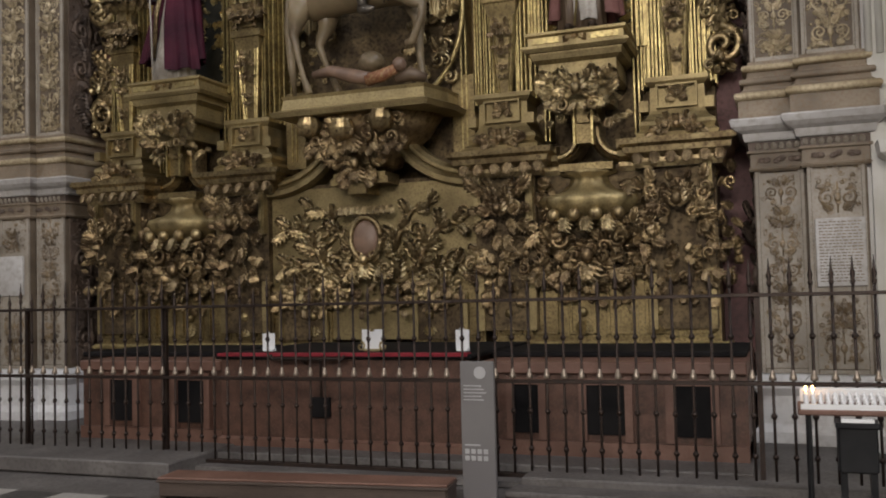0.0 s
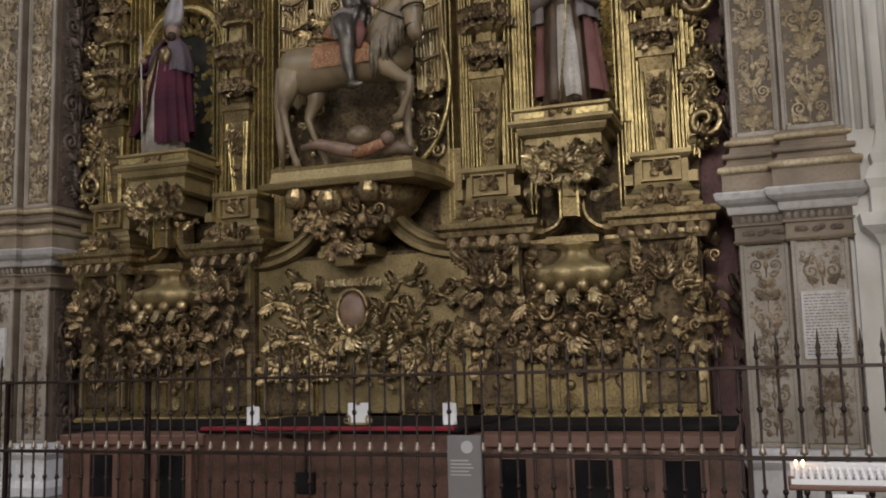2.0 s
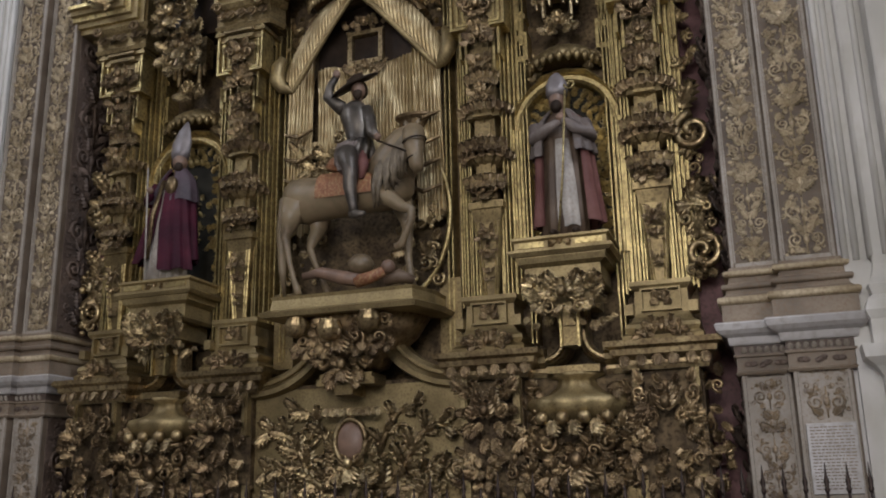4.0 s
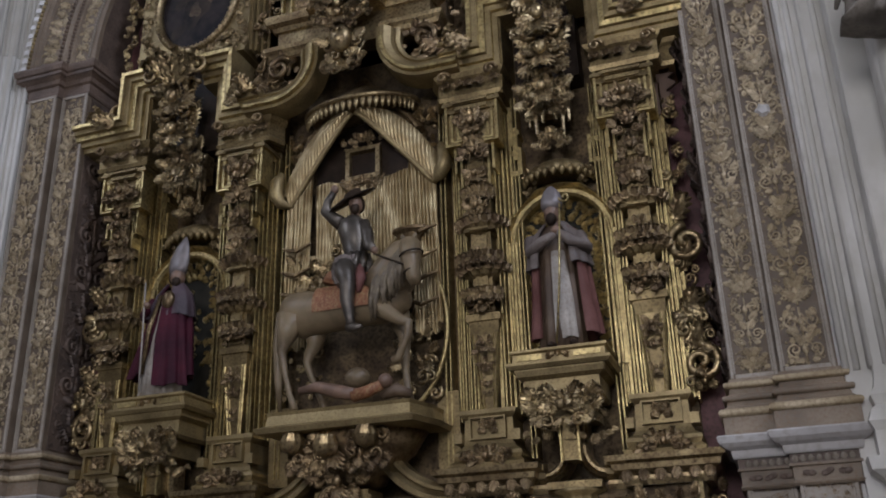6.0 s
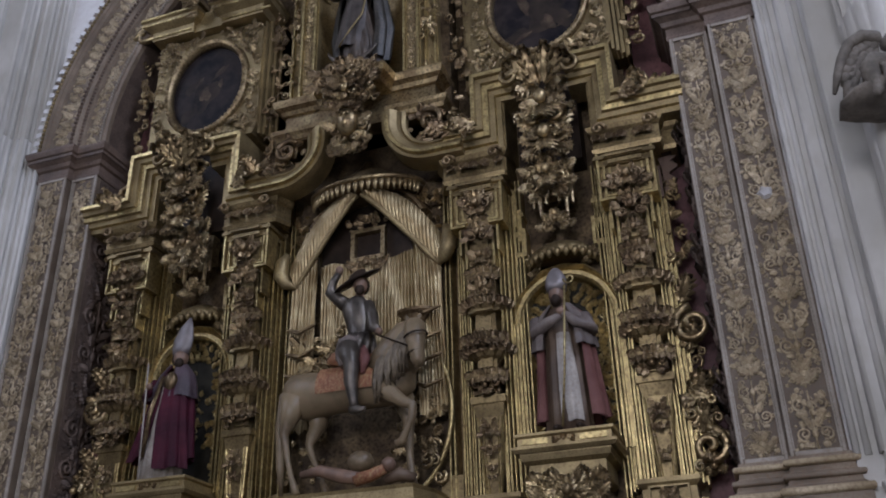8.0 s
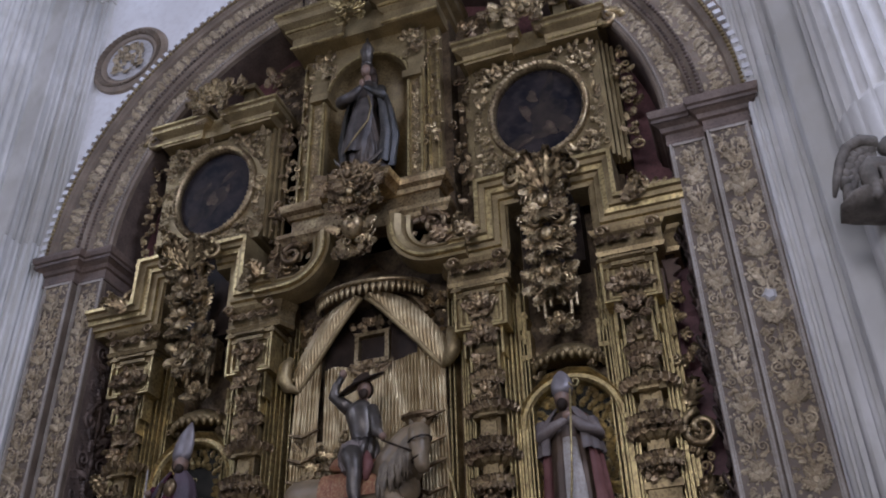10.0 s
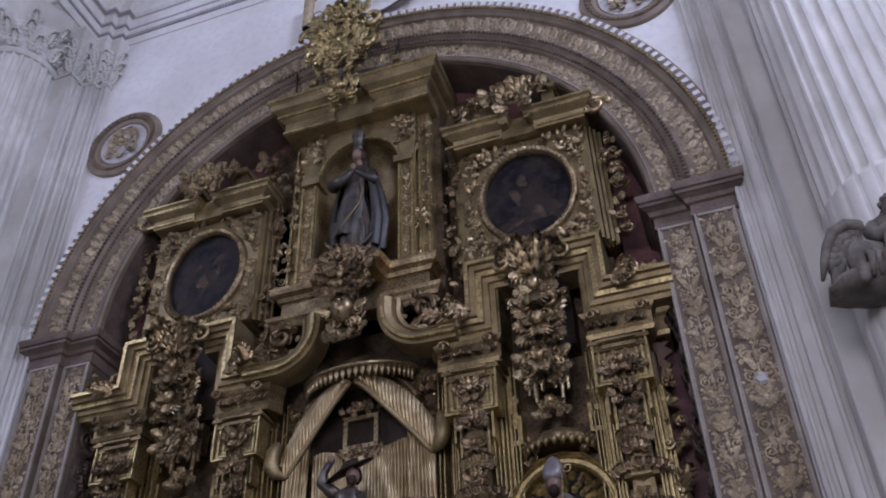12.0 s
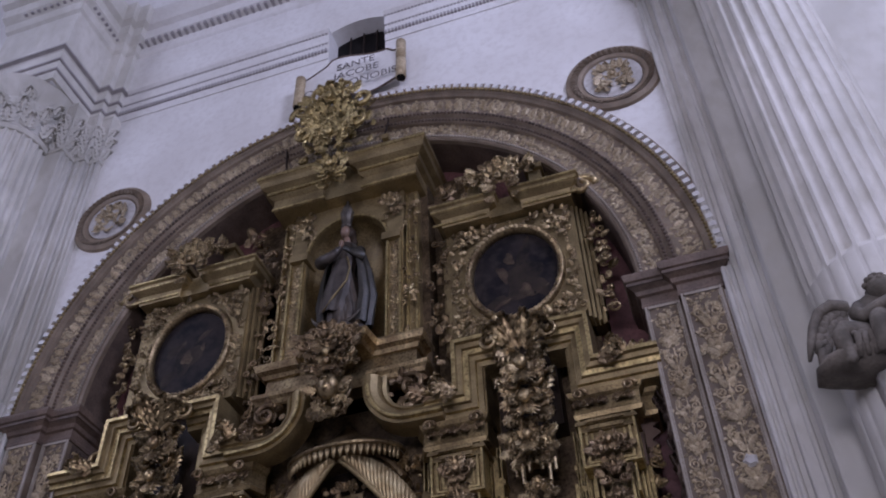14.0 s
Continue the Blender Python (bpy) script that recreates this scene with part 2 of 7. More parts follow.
def moulding(bm, prof, path, mi=0, closed=False):
    """Sweep prof [(out, z)] along the plan line path [(x, y)], out being to the line's right, with mitred corners."""
    pts = [Vector(p) for p in path]
    n = len(pts)
    rows = []
    for i, p in enumerate(pts):
        a = (p - pts[i - 1]).normalized() if (i or closed) else None
        b = (pts[(i + 1) % n] - p).normalized() if (i < n - 1 or closed) else None
        na = Vector((a.y, -a.x)) if a is not None else None
        nb = Vector((b.y, -b.x)) if b is not None else None
        if na is None or nb is None:
            m = na if nb is None else nb
        else:
            m = (na + nb).normalized()
            m = m / max(0.3, m.dot(na))
        rows.append([(p.x + m.x * o, p.y + m.y * o, z) for o, z in prof])
    if closed:
        rows.append(rows[0])
    grid_faces(bm, rows, True, mi, caps=not closed)
    return bm


def arch_band(bm, prof, cx, cz, a0, a1, n=48, mi=0):
    """Sweep prof [(radius, y)] round (cx, cz) from angle a0 to a1 (degrees, 0 right, 90 up)."""
    rows = []
    for i in range(n + 1):
        a = radians(a0 + (a1 - a0) * i / n)
        rows.append([(cx + r * math.cos(a), y, cz + r * math.sin(a)) for r, y in prof])
    grid_faces(bm, rows, True, mi, caps=True)
    return bm


def lathe(bm, prof, cx, cy, n=16, sx=1.0, sy=1.0, flute=0.0, flutes=0, mi=0, a0=0.0, a1=360.0):
    full = a1 - a0 >= 359.9
    k = n if full else n + 1
    rows = []
    for r, z in prof:
        row = []
        for i in range(k):
            a = radians(a0 + (a1 - a0) * i / n)
            q = r * (1 - flute * (0.5 + 0.5 * math.cos(a * flutes))) if flutes else r
            row.append((cx + sx * q * math.cos(a), cy + sy * q * math.sin(a), z))
        rows.append(row)
    grid_faces(bm, rows, full, mi, caps=True)
    return bm


def tube(bm, pts, radii, n=8, mi=0, flat=1.0, up=(0, -1, 0)):
    """A round or flattened limb along pts."""
    pts = [Vector(p) for p in pts]
    rows = []
    upv = Vector(up)
    for i, p in enumerate(pts):
        d = (pts[min(i + 1, len(pts) - 1)] - pts[max(i - 1, 0)]).normalized()
        s = d.cross(upv)
        if s.length < 1e-3:
            s = d.cross(Vector((1, 0, 0.1)))
        s.normalize()
        w = s.cross(d)
        r = radii[i] if isinstance(radii, (list, tuple)) else radii
        rows.append([tuple(p + r * (s * math.cos(a) + w * flat * math.sin(a))) for a in (2 * math.pi * k / n for k in range(n))])
    grid_faces(bm, rows, True, mi, caps=True)
    return bm


def ball(bm, c, r, sx=1, sy=1, sz=1, n=10, mi=0):
    rows = []
    for i in range(1, n // 2 + 2):
        a = math.pi * (i - 0.5) / (n // 2 + 1)
        rows.append([(c[0] + r * sx * math.sin(a) * math.cos(b), c[1] + r * sy * math.sin(a) * math.sin(b), c[2] - r * sz * math.cos(a)) for b in (2 * math.pi * k / n for k in range(n))])
    grid_faces(bm, rows, True, mi, caps=True)
    return bm


rng = random.Random(7)

LEAF_W = (0.22, 0.85, 0.50, 1.0, 0.52, 0.95, 0.46, 0.74, 0.34, 0.42, 0.05)


def leaf(bm, at, ang, size, tip=0.5, wide=0.42, lift=0.0, mi=0):
    """A curled, lobed acanthus leaf that grows from at in the facade's plane, turned by ang degrees, and curls out to the viewer."""
    ca, sa = math.cos(radians(ang)), math.sin(radians(ang))
    rows = []
    k = len(LEAF_W)
    for i, w in enumerate(LEAF_W):
        t = i / (k - 1)
        along = size * (t - 0.42 * tip * t ** 4)
        out = -size * (0.10 + 0.25 * math.sin(t * 2.6) + 0.42 * tip * t ** 4) - lift
        row = []
        for u, dip in ((-1, 0.16), (-0.62, 0.02), (-0.3, 0.10), (0, -0.07), (0.3, 0.10), (0.62, 0.02), (1, 0.16)):
            ac = u * w * wide * size
            a2 = along + abs(u) * (0.05 if i % 2 else -0.09) * size
            row.append((at[0] + ca * a2 - sa * ac, at[1] + out + size * dip * min(1.0, w + 0.2), at[2] + sa * a2 + ca * ac))
        rows.append(row)
    grid_faces(bm, rows, False, mi)


def volute(bm, at, size, turn=1, start=0.0, thick=0.16, loops=1.5, out=0.5, n=22, mi=0):
    """A spiral scroll in the facade's plane."""
    pts, rad = [], []
    for i in range(n):
        t = i / (n - 1)
        a = radians(start) + turn * t * loops * 2 * math.pi
        r = size * (1 - 0.86 * t)
        pts.append((at[0] + r * math.cos(a), at[1] - size * out * (0.25 + 0.75 * t), at[2] + r * math.sin(a)))
        rad.append(size * thick * (1 - 0.35 * t))
    tube(bm, pts, rad, 6, mi)


def foliage(bm, x0, x1, z0, z1, y, n, size, spread=360, base=90, lift=0.12, scrolls=0.10, beads=0.09):
    """A dense bunch of carved leaves, scrolls and fruit over a field of the facade."""
    n, size = int(n * 1.7), size * 0.74
    for _ in range(n):
        x, z = rng.uniform(x0, x1), rng.uniform(z0, z1)
        s = size * rng.uniform(0.6, 1.25)
        k = rng.random()
        if k < scrolls:
            volute(bm, (x, y - rng.uniform(0, lift), z), s * 0.40, rng.choice((-1, 1)), rng.uniform(0, 360), 0.30, 1.4, 0.9, 14)
        elif k < scrolls + beads:
            ball(bm, (x, y - rng.uniform(0.02, lift + 0.05), z), s * rng.uniform(0.14, 0.26), 1, 1, rng.uniform(0.8, 1.3), 8)
        else:
            leaf(bm, (x, y - rng.uniform(-0.02, lift), z), base + rng.uniform(-spread / 2, spread / 2), s, rng.uniform(0.2, 1.1), rng.uniform(0.3, 0.5))


def sym_foliage(bm, cx, cz, w, h, y, size, n=10, seed=0, lift=0.15, up=1):
    """A cartouche of leaves mirrored about its middle, with volutes and a boss."""
    r = random.Random(seed)
    n, size = int(n * 1.6), size * 0.74
    for i in range(n):
        u, v = r.uniform(0.08, 1), r.uniform(-1, 1)
        ang = math.degrees(math.atan2(v * h + 0.25 * h * up, u * w)) + r.uniform(-35, 35)
        s = size * r.uniform(0.65, 1.2)
        tip, wide, l = r.uniform(0.3, 1.1), r.uniform(0.32, 0.5), r.uniform(0, lift)
        for side in (1, -1):
            leaf(bm, (cx + side * u * w * 0.75, y - l, cz + v * h * 0.8), ang if side > 0 else 180 - ang, s, tip, wide)
    for i in range(max(1, n // 5)):
        u, v = r.uniform(0.3, 1), r.uniform(-0.9, 0.9)
        t, st = r.choice((-1, 1)), r.uniform(0, 360)
        for side in (1, -1):
            volute(bm, (cx + side * u * w * 0.8, y - lift * 0.5, cz + v * h * 0.8), size * 0.45, t * side, st if side > 0 else 180 - st, 0.30, 1.5, 0.9, 16)
    leaf(bm, (cx, y - lift, cz - 0.1 * h), 90 * up, size * 1.4, 0.8, 0.5)
    ball(bm, (cx, y - lift - size * 0.4, cz + h * 0.1), size * 0.3, 1, 0.8, 1.2, 10)


def rinceau(bm, x0, x1, z0, z1, y, amp=0.045):
    """A climbing relief of paired spirals and leaves between x0 and x1, from z0 up to z1."""
    w = x1 - x0
    cx = (x0 + x1) / 2
    step = w * 0.78
    z = z0 + step * 0.5
    k = rng.randrange(3)
    while z < z1 - step * 0.3:
        kind = k % 3
        for side in (1, -1):
            if kind == 0:
                volute(bm, (cx + side * w * 0.26, y, z), w * 0.2, side, 250 if side > 0 else -70, 0.17, 1.6, 0.3, 16)
                leaf(bm, (cx + side * w * 0.06, y, z + w * 0.2), 90 - side * 35, w * 0.34, 0.4, 0.4)
                leaf(bm, (cx + side * w * 0.30, y, z - w * 0.24), 90 + side * 120, w * 0.24, 0.4, 0.5)
            elif kind == 1:
                volute(bm, (cx + side * w * 0.25, y, z), w * 0.21, -side, 110 if side > 0 else 70, 0.17, 1.5, 0.3, 16)
                leaf(bm, (cx + side * w * 0.12, y, z - w * 0.3), 90 - side * 60, w * 0.32, 0.4, 0.45)
                leaf(bm, (cx + side * w * 0.36, y, z + w * 0.15), 90 + side * 20, w * 0.24, 0.4, 0.5)
            else:
                leaf(bm, (cx, y, z - w * 0.2), 90 - side * 62, w * 0.5, 0.5, 0.4)
                leaf(bm, (cx, y, z + w * 0.1), 90 - side * 40, w * 0.42, 0.5, 0.4)
                volute(bm, (cx + side * w * 0.36, y, z + w * 0.05), w * 0.11, side, 200, 0.2, 1.3, 0.3, 12)
            ball(bm, (cx + side * w * rng.uniform(0.36, 0.44), y, z + w * rng.uniform(-0.35, 0.35)), w * 0.045, 1, 0.7, 1, 6)
        ball(bm, (cx, y - 0.01, z), w * 0.085, 1, 0.7, 1.5, 8)
        tube(bm, [(cx, y, z - step * 0.5), (cx, y - 0.012, z), (cx, y, z + step * 0.5)], w * 0.03, 5)
        z += step * rng.uniform(0.92, 1.08)
        k += 1
    for _ in range(int((z1 - z0) * w / 0.0042)):
        x, zz, q = rng.uniform(x0, x1), rng.uniform(z0, z1), rng.random()
        if q < 0.35:
            volute(bm, (x, y, zz), rng.uniform(0.022, 0.036), rng.choice((-1, 1)), rng.uniform(0, 360), 0.24, 1.2, 0.35, 9)
        elif q < 0.85:
            leaf(bm, (x, y + 0.008, zz), rng.uniform(0, 360), rng.uniform(0.05, 0.085), 0.4, 0.45)
        else:
            ball(bm, (x, y, zz), rng.uniform(0.012, 0.02), 1, 0.8, 1, 6)
    return bm


def flip(bm, cx):
    """Mirror all about x = cx."""
    bmesh.ops.scale(bm, vec=(-1, 1, 1), verts=bm.verts, space=Matrix.Translation((-cx, 0, 0)))
    bmesh.ops.reverse_faces(bm, faces=bm.faces)
    return bm

# ---------------- the setting ----------------
C = -4.78          # middle of the chapel arch
ZS = 10.05         # springing
RI, RO = 4.50, 5.76

# floor of marble squares
floor = tagged(part("floor", box(B(), -20, 10, -12, 13, -0.2, -0.012), STEPSTONE), "cathedral floor of pale and dark marble squares", "floor", kind="structure")
for k, m in ((0, FLOORA), (1, FLOORB)):
    bm = B()
    for i in range(-40, 20):
        for j in range(-24, 13):
            if (i + j) % 2 == k and not (-16 <= i <= 3 and 6 <= j <= 12):
                box(bm, i * 0.5 + 0.003, i * 0.5 + 0.497, j * 0.5 + 0.003, j * 0.5 + 0.497, -0.02, 0)
    tagged(part("floor_tile", bm, m, floor, "pale marble squares" if k == 0 else "dark marble squares"), kind="stuff")
tile_me = {}
for k, m in ((0, FLOORA), (1, FLOORB)):
    bm = box(B(), 0.003, 0.497, 0.003, 0.497, -0.02, 0)
    tile_me[k] = bpy.data.meshes.new("floor_tile")
    bm.to_mesh(tile_me[k])
    bm.free()
    tile_me[k].materials.append(m)
for i in range(-16, 4):
    for j in range(6, 13):
        t = new("floor_tile", tile_me[(i + j) % 2])
        t.location = (i * 0.5, j * 0.5, 0)
        t.parent = floor

# unseen shell that closes the room, grey to darken reflections in the gilding
tagged(part("ceiling", box(B(), -20.5, 10.5, -12.5, 12, 26, 26.4), NAVE), "unseen grey ceiling added high up to close the nave", "ceiling", kind="structure")
tagged(part("wall_south", box(B(), -20.5, 10.5, -12.5, -12, 0, 26), NAVE), "unseen grey wall added to close the nave", "wall", kind="structure")
tagged(part("wall_west", box(B(), -20.5, -20, -12, 12, 0, 26), NAVE), "unseen grey side wall added to close the nave", "wall", kind="structure")
tagged(part("wall_east", box(B(), 10, 10.5, -12, 12, 0, 26), NAVE), "unseen grey side wall added to close the nave", "wall", kind="structure")

# chapel wall with the arched recess and a small window over it
WX0, WX1, WZ0, WZ1 = -5.34, -4.10, 16.6, 18.55
bm = B()
box(bm, -20, C - RO + 0.2, 10.06, 11.3, 0, 26)
box(bm, C + RO - 0.2, 10, 10.06, 11.3, 0, 26)
rows = []
for i in range(65):
    a = math.pi * i / 64
    x = C + (RO - 0.2) * math.cos(a)
    rows.append([(x, 10.06, ZS + (RO - 0.2) * math.sin(a)), (x, 10.06, WZ0), (x, 11.3, WZ0), (x, 11.3, ZS + (RO - 0.2) * math.sin(a))])
grid_faces(bm, rows, True)
box(bm, C - RO + 0.2, WX0, 10.06, 11.3, WZ0, 26)
box(bm, WX1, C + RO - 0.2, 10.06, 11.3, WZ0, 26)
rows = []
for i in range(13):
    u = i / 12 * 2 - 1
    x = (WX0 + WX1) / 2 + u * (WX1 - WX0) / 2
    zt = WZ1 + 0.16 * (1 - u * u)
    rows.append([(x, 10.06, zt), (x, 10.06, 26), (x, 11.3, 26), (x, 11.3, zt)])
grid_faces(bm, rows, True)
tagged(part("wall_north", bm, PLASTER), "white plaster chapel wall with a deep arched recess", "wall", kind="structure")
win = thing("window_1", "small deep arched window opening above the arch", "window", kind="structure")
part("window_pane", box(B(), WX0 - 0.05, WX1 + 0.05, 10.44, 10.48, WZ0, WZ1 + 0.3), DARK, win)
bm = B()
for k in range(3):
    box(bm, WX0 + 0.3 * k + 0.3, WX0 + 0.3 * k + 0.33, 10.38, 10.42, WZ0, WZ1 + 0.14)
part("window_bars", bm, IRON, win)

# back of the recess
tagged(part("recess_back", box(B(), C - RI - 0.2, C + RI + 0.2, 10.94, 11.28, 0, 15), REDBACK), "dark red painted back wall of the altar recess", "wall", kind="structure")

SOFFIT_BACK = 11.09
# archivolt: stone bands, beads and white dentils
arch = thing("chapel_arch", "carved and partly gilded stone arch with dentils round the altarpiece", "arch", kind="structure")
part("inner_band", arch_band(B(), [(RI, 11.1), (RI, 10.14), (RI + 0.03, 10.11), (RI + 0.12, 10.11), (RI + 0.14, 10.16), (RI + 0.40, 10.16), (RI + 0.42, 10.10), (RI + 0.50, 10.06), (RI + 0.50, 11.1)], C, ZS, 0, 180, 72), STONE, arch)
# thin sheet, darker than the inner band that it covers
part("soffit_lining", arch_band(B(), [(RI - 0.006, SOFFIT_BACK), (RI - 0.006, 10.22), (RI + 0.003, 10.22), (RI + 0.003, SOFFIT_BACK)], C, ZS, 0, 180, 72), STONE_D, arch, "thin darker sheet over the underside of the arch")
part("middle_band", arch_band(B(), [(RI + 0.50, 10.2), (RI + 0.50, 10.05), (RI + 0.53, 10.01), (RI + 0.59, 10.01), (RI + 0.61, 10.05), (RI + 0.98, 10.05), (RI + 1.0, 10.0), (RI + 1.05, 9.97), (RI + 1.05, 10.2)], C, ZS, 0, 180, 72), STONE, arch)
part("outer_band", arch_band(B(), [(RI + 1.05, 10.2), (RI + 1.05, 9.96), (RI + 1.10, 9.92), (RI + 1.14, 9.92), (RI + 1.15, 9.97), (RI + 1.24, 9.97), (RI + 1.30, 9.97), (RI + 1.32, 10.2)], C, ZS, 0, 180, 72), STONE, arch)
for lab, m, rows_b in (("rows of pale carved beads", STONE_E, ((RI + 0.075, 250, 0.024, 10.095),)), ("row of dark carved eggs", STONE_D, ((RI + 0.56, 210, 0.034, 9.99), (RI + 0.46, 230, 0.03, 10.07))), ("row of dull gilded beads", GOLD_P, ((RI + 1.10, 230, 0.034, 9.91),))):
    bm = B()
    for r, n, w, y in rows_b:
        for i in range(n):
            a = math.pi * (i + 0.5) / n
            ball(bm, (C + r * math.cos(a), y, ZS + r * math.sin(a)), w, 1, 0.8, 1, 6)
    part("bead", bm, m, arch, lab)
bm = B()
for r, n, s, y in ((RI + 0.27, 88, 0.10, 10.15), (RI + 0.80, 96, 0.15, 10.04)):
    for i in range(n):
        a = 180 * (i + 0.5) / n
        c, sn = math.cos(radians(a)), math.sin(radians(a))
        leaf(bm, (C + (r - s * 0.5) * c, y + 0.02, ZS + (r - s * 0.5) * sn), a, s * 1.2, 0.4, 0.45)
        if i % 2:
            volute(bm, (C + r * c, y, ZS + r * sn), s * 0.42, 1 if i % 4 == 1 else -1, a, 0.2, 1.2, 0.3, 10)
for _ in range(2600):
    a, r = rng.uniform(0, math.pi), rng.choice((rng.uniform(RI + 0.15, RI + 0.39), rng.uniform(RI + 0.63, RI + 0.97)))
    y = 10.165 if r < RI + 0.45 else 10.055
    leaf(bm, (C + r * math.cos(a), y, ZS + r * math.sin(a)), rng.uniform(0, 360), rng.uniform(0.05, 0.09), 0.4, 0.45)
part("leaf_relief", bm, STONE_G, arch, "gilded leaf relief round the arch")
N_D = 112
for i in range(N_D):
    a0, a1 = 180 * (i + 0.12) / N_D, 180 * (i + 0.62) / N_D
    part("tooth_block", arch_band(B(), [(RI + 1.15, 10.0), (RI + 1.15, 9.91), (RI + 1.25, 9.91), (RI + 1.25, 10.0)], C, ZS, a0, a1, 1), PEDW, arch)


def pilaster(side):
    """The two-step carved pilaster that bears the arch."""
    p = thing("arch_pilaster", "carved stone pilaster with gilded candelabra relief and marble base", "pilaster", kind="structure")

    def put(name, bm, m, lab=""):
        if side < 0:
            flip(bm, C)
        return (part if any(w in name for w in SMALL) else split_part)(name, bm, m, p, lab)
    xi, xm, xo = C + RI, C + RI + 0.50, C + RI + 1.06
    # shaft cores
    bm = box(B(), xi, xm + 0.02, 10.12, 11.1, 3.95, 9.55)
    box(bm, xm, xo, 10.0, 10.12, 3.95, 9.55)
    box(bm, xi, xm + 0.02, 10.12, 11.1, 0.72, 2.95)
    box(bm, xm, xo, 10.0, 10.12, 0.72, 2.95)
    put("shaft", bm, STONE_K)
    # raised edge fillets
    bm = B()
    for z0, z1 in ((3.97, 9.55), (0.75, 2.93)):
        for x0, x1, y in ((xi, xm, 10.12), (xm, xo, 10.0)):
            for a in (x0 + 0.005, x1 - 0.055):
                box(bm, a, a + 0.03, y - 0.03, y, z0, z1)
                box(bm, a + (0.035 if a < (x0 + x1) / 2 else -0.02), a + (0.05 if a < (x0 + x1) / 2 else -0.005), y - 0.018, y, z0 + 0.05, z1 - 0.05)
            for zz in (z0, z1 - 0.04):
                box(bm, x0 + 0.05, x1 - 0.06, y - 0.025, y, zz, zz + 0.04)
    put("edge_fillet", bm, STONE_E, "pale raised stone edges")
    bm = rinceau(B(), xi + 0.08, xm - 0.08, 4.02, 9.5, 10.12)
    rinceau(bm, xm + 0.08, xo - 0.08, 4.02, 9.5, 10.0)
    put("candelabra_relief", bm, STONE_G, "gilded relief of scrolls and leaves")
    bm = rinceau(B(), xi + 0.08, xm - 0.08, 0.85, 2.9, 10.12)
    rinceau(bm, xm + 0.08, xo - 0.08, 0.85, 1.6, 10.0)
    rinceau(bm, xm + 0.08, xo - 0.08, 2.35, 2.9, 10.0)
    put("lower_relief", bm, STONE_B, "brown gilded scrolls on pale marble")
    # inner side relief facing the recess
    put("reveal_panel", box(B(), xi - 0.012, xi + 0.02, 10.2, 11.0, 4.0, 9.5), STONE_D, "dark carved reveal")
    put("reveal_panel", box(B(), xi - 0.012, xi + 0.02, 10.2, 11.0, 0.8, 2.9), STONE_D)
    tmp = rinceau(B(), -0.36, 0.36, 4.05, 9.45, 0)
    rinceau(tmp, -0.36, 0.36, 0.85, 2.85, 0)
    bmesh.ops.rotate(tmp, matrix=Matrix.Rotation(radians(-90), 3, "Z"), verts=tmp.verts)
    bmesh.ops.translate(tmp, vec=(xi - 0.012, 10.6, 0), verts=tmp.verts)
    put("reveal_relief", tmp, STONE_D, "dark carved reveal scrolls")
    # capital
    path = [(xi, 11.1), (xi, 10.12), (xm, 10.12), (xm, 10.0), (xo, 10.0), (xo, 10.1)]
    cap = [(-0.02, 9.53), (0.02, 9.53), (0.03, 9.58), (0.02, 9.60), (0.02, 9.72), (0.06, 9.74), (0.08, 9.80), (0.14, 9.84), (0.14, 9.91), (0.18, 9.93), (0.20, 10.00), (0.20, 10.04), (-0.02, 10.06)]
    put("capital", moulding(B(), cap, path, 0), STONE_D, "moulded dark stone capital")
    put("capital_frieze", moulding(B(), [(0.15, 9.845), (0.165, 9.85), (0.165, 9.90), (0.15, 9.905)], path), STONE_D, "dark carved band")
    # base mouldings and the lower entablature that runs into the wall
    base = [(-0.02, 3.36), (0.13, 3.36), (0.13, 3.55), (0.11, 3.56), (0.11, 3.64), (0.075, 3.67), (0.065, 3.72), (0.065, 3.78), (0.04, 3.80), (0.03, 3.86), (0.03, 3.93), (0.02, 3.97), (-0.02, 3.97)]
    put("base_moulding", moulding(B(), base, path), STONE, "brown stone base with rounded mouldings")
    for z, r, o, m in ((3.595, 0.042, 0.125, STONE_G), (3.75, 0.030, 0.085, STONE), (3.895, 0.034, 0.055, STONE_G)):
        ring = [(o - 0.03, z - r)] + [(o + r * math.cos(radians(a)), z + r * math.sin(radians(a))) for a in range(-75, 76, 25)] + [(o - 0.03, z + r)]
        put("base_torus", moulding(B(), ring, path), m, "worn gilded round moulding")
    ent = [(-0.02, 3.12), (0.08, 3.13), (0.09, 3.15), (0.10, 3.21), (0.16, 3.24), (0.20, 3.28), (0.22, 3.34), (0.20, 3.36), (-0.02, 3.36)]
    put("cornice_dentil_bed", moulding(B(), [(-0.02, 3.03), (0.045, 3.03), (0.05, 3.125), (-0.02, 3.125)], path), STONE_D, "dark carved band under the cornice")
    put("lower_frieze", moulding(B(), [(-0.02, 2.82), (0.04, 2.82), (0.055, 2.845), (0.035, 2.865), (0.035, 3.0), (0.06, 3.01), (0.06, 3.035), (-0.02, 3.035)], path), STONE, "grey carved frieze")
    put("lower_cornice", moulding(B(), ent, path), MARBLE, "white marble cornice")
    bm = B()
    for i in range(14):
        leaf(bm, (xi + 0.05 + i * 0.075, (10.12 if i < 6 else 10.0) - 0.05, 3.045), 90, 0.075, 0.3, 0.5)
    put("cornice_dentil", bm, STONE_E, "dark dentils and small leaves")
    bm = B()
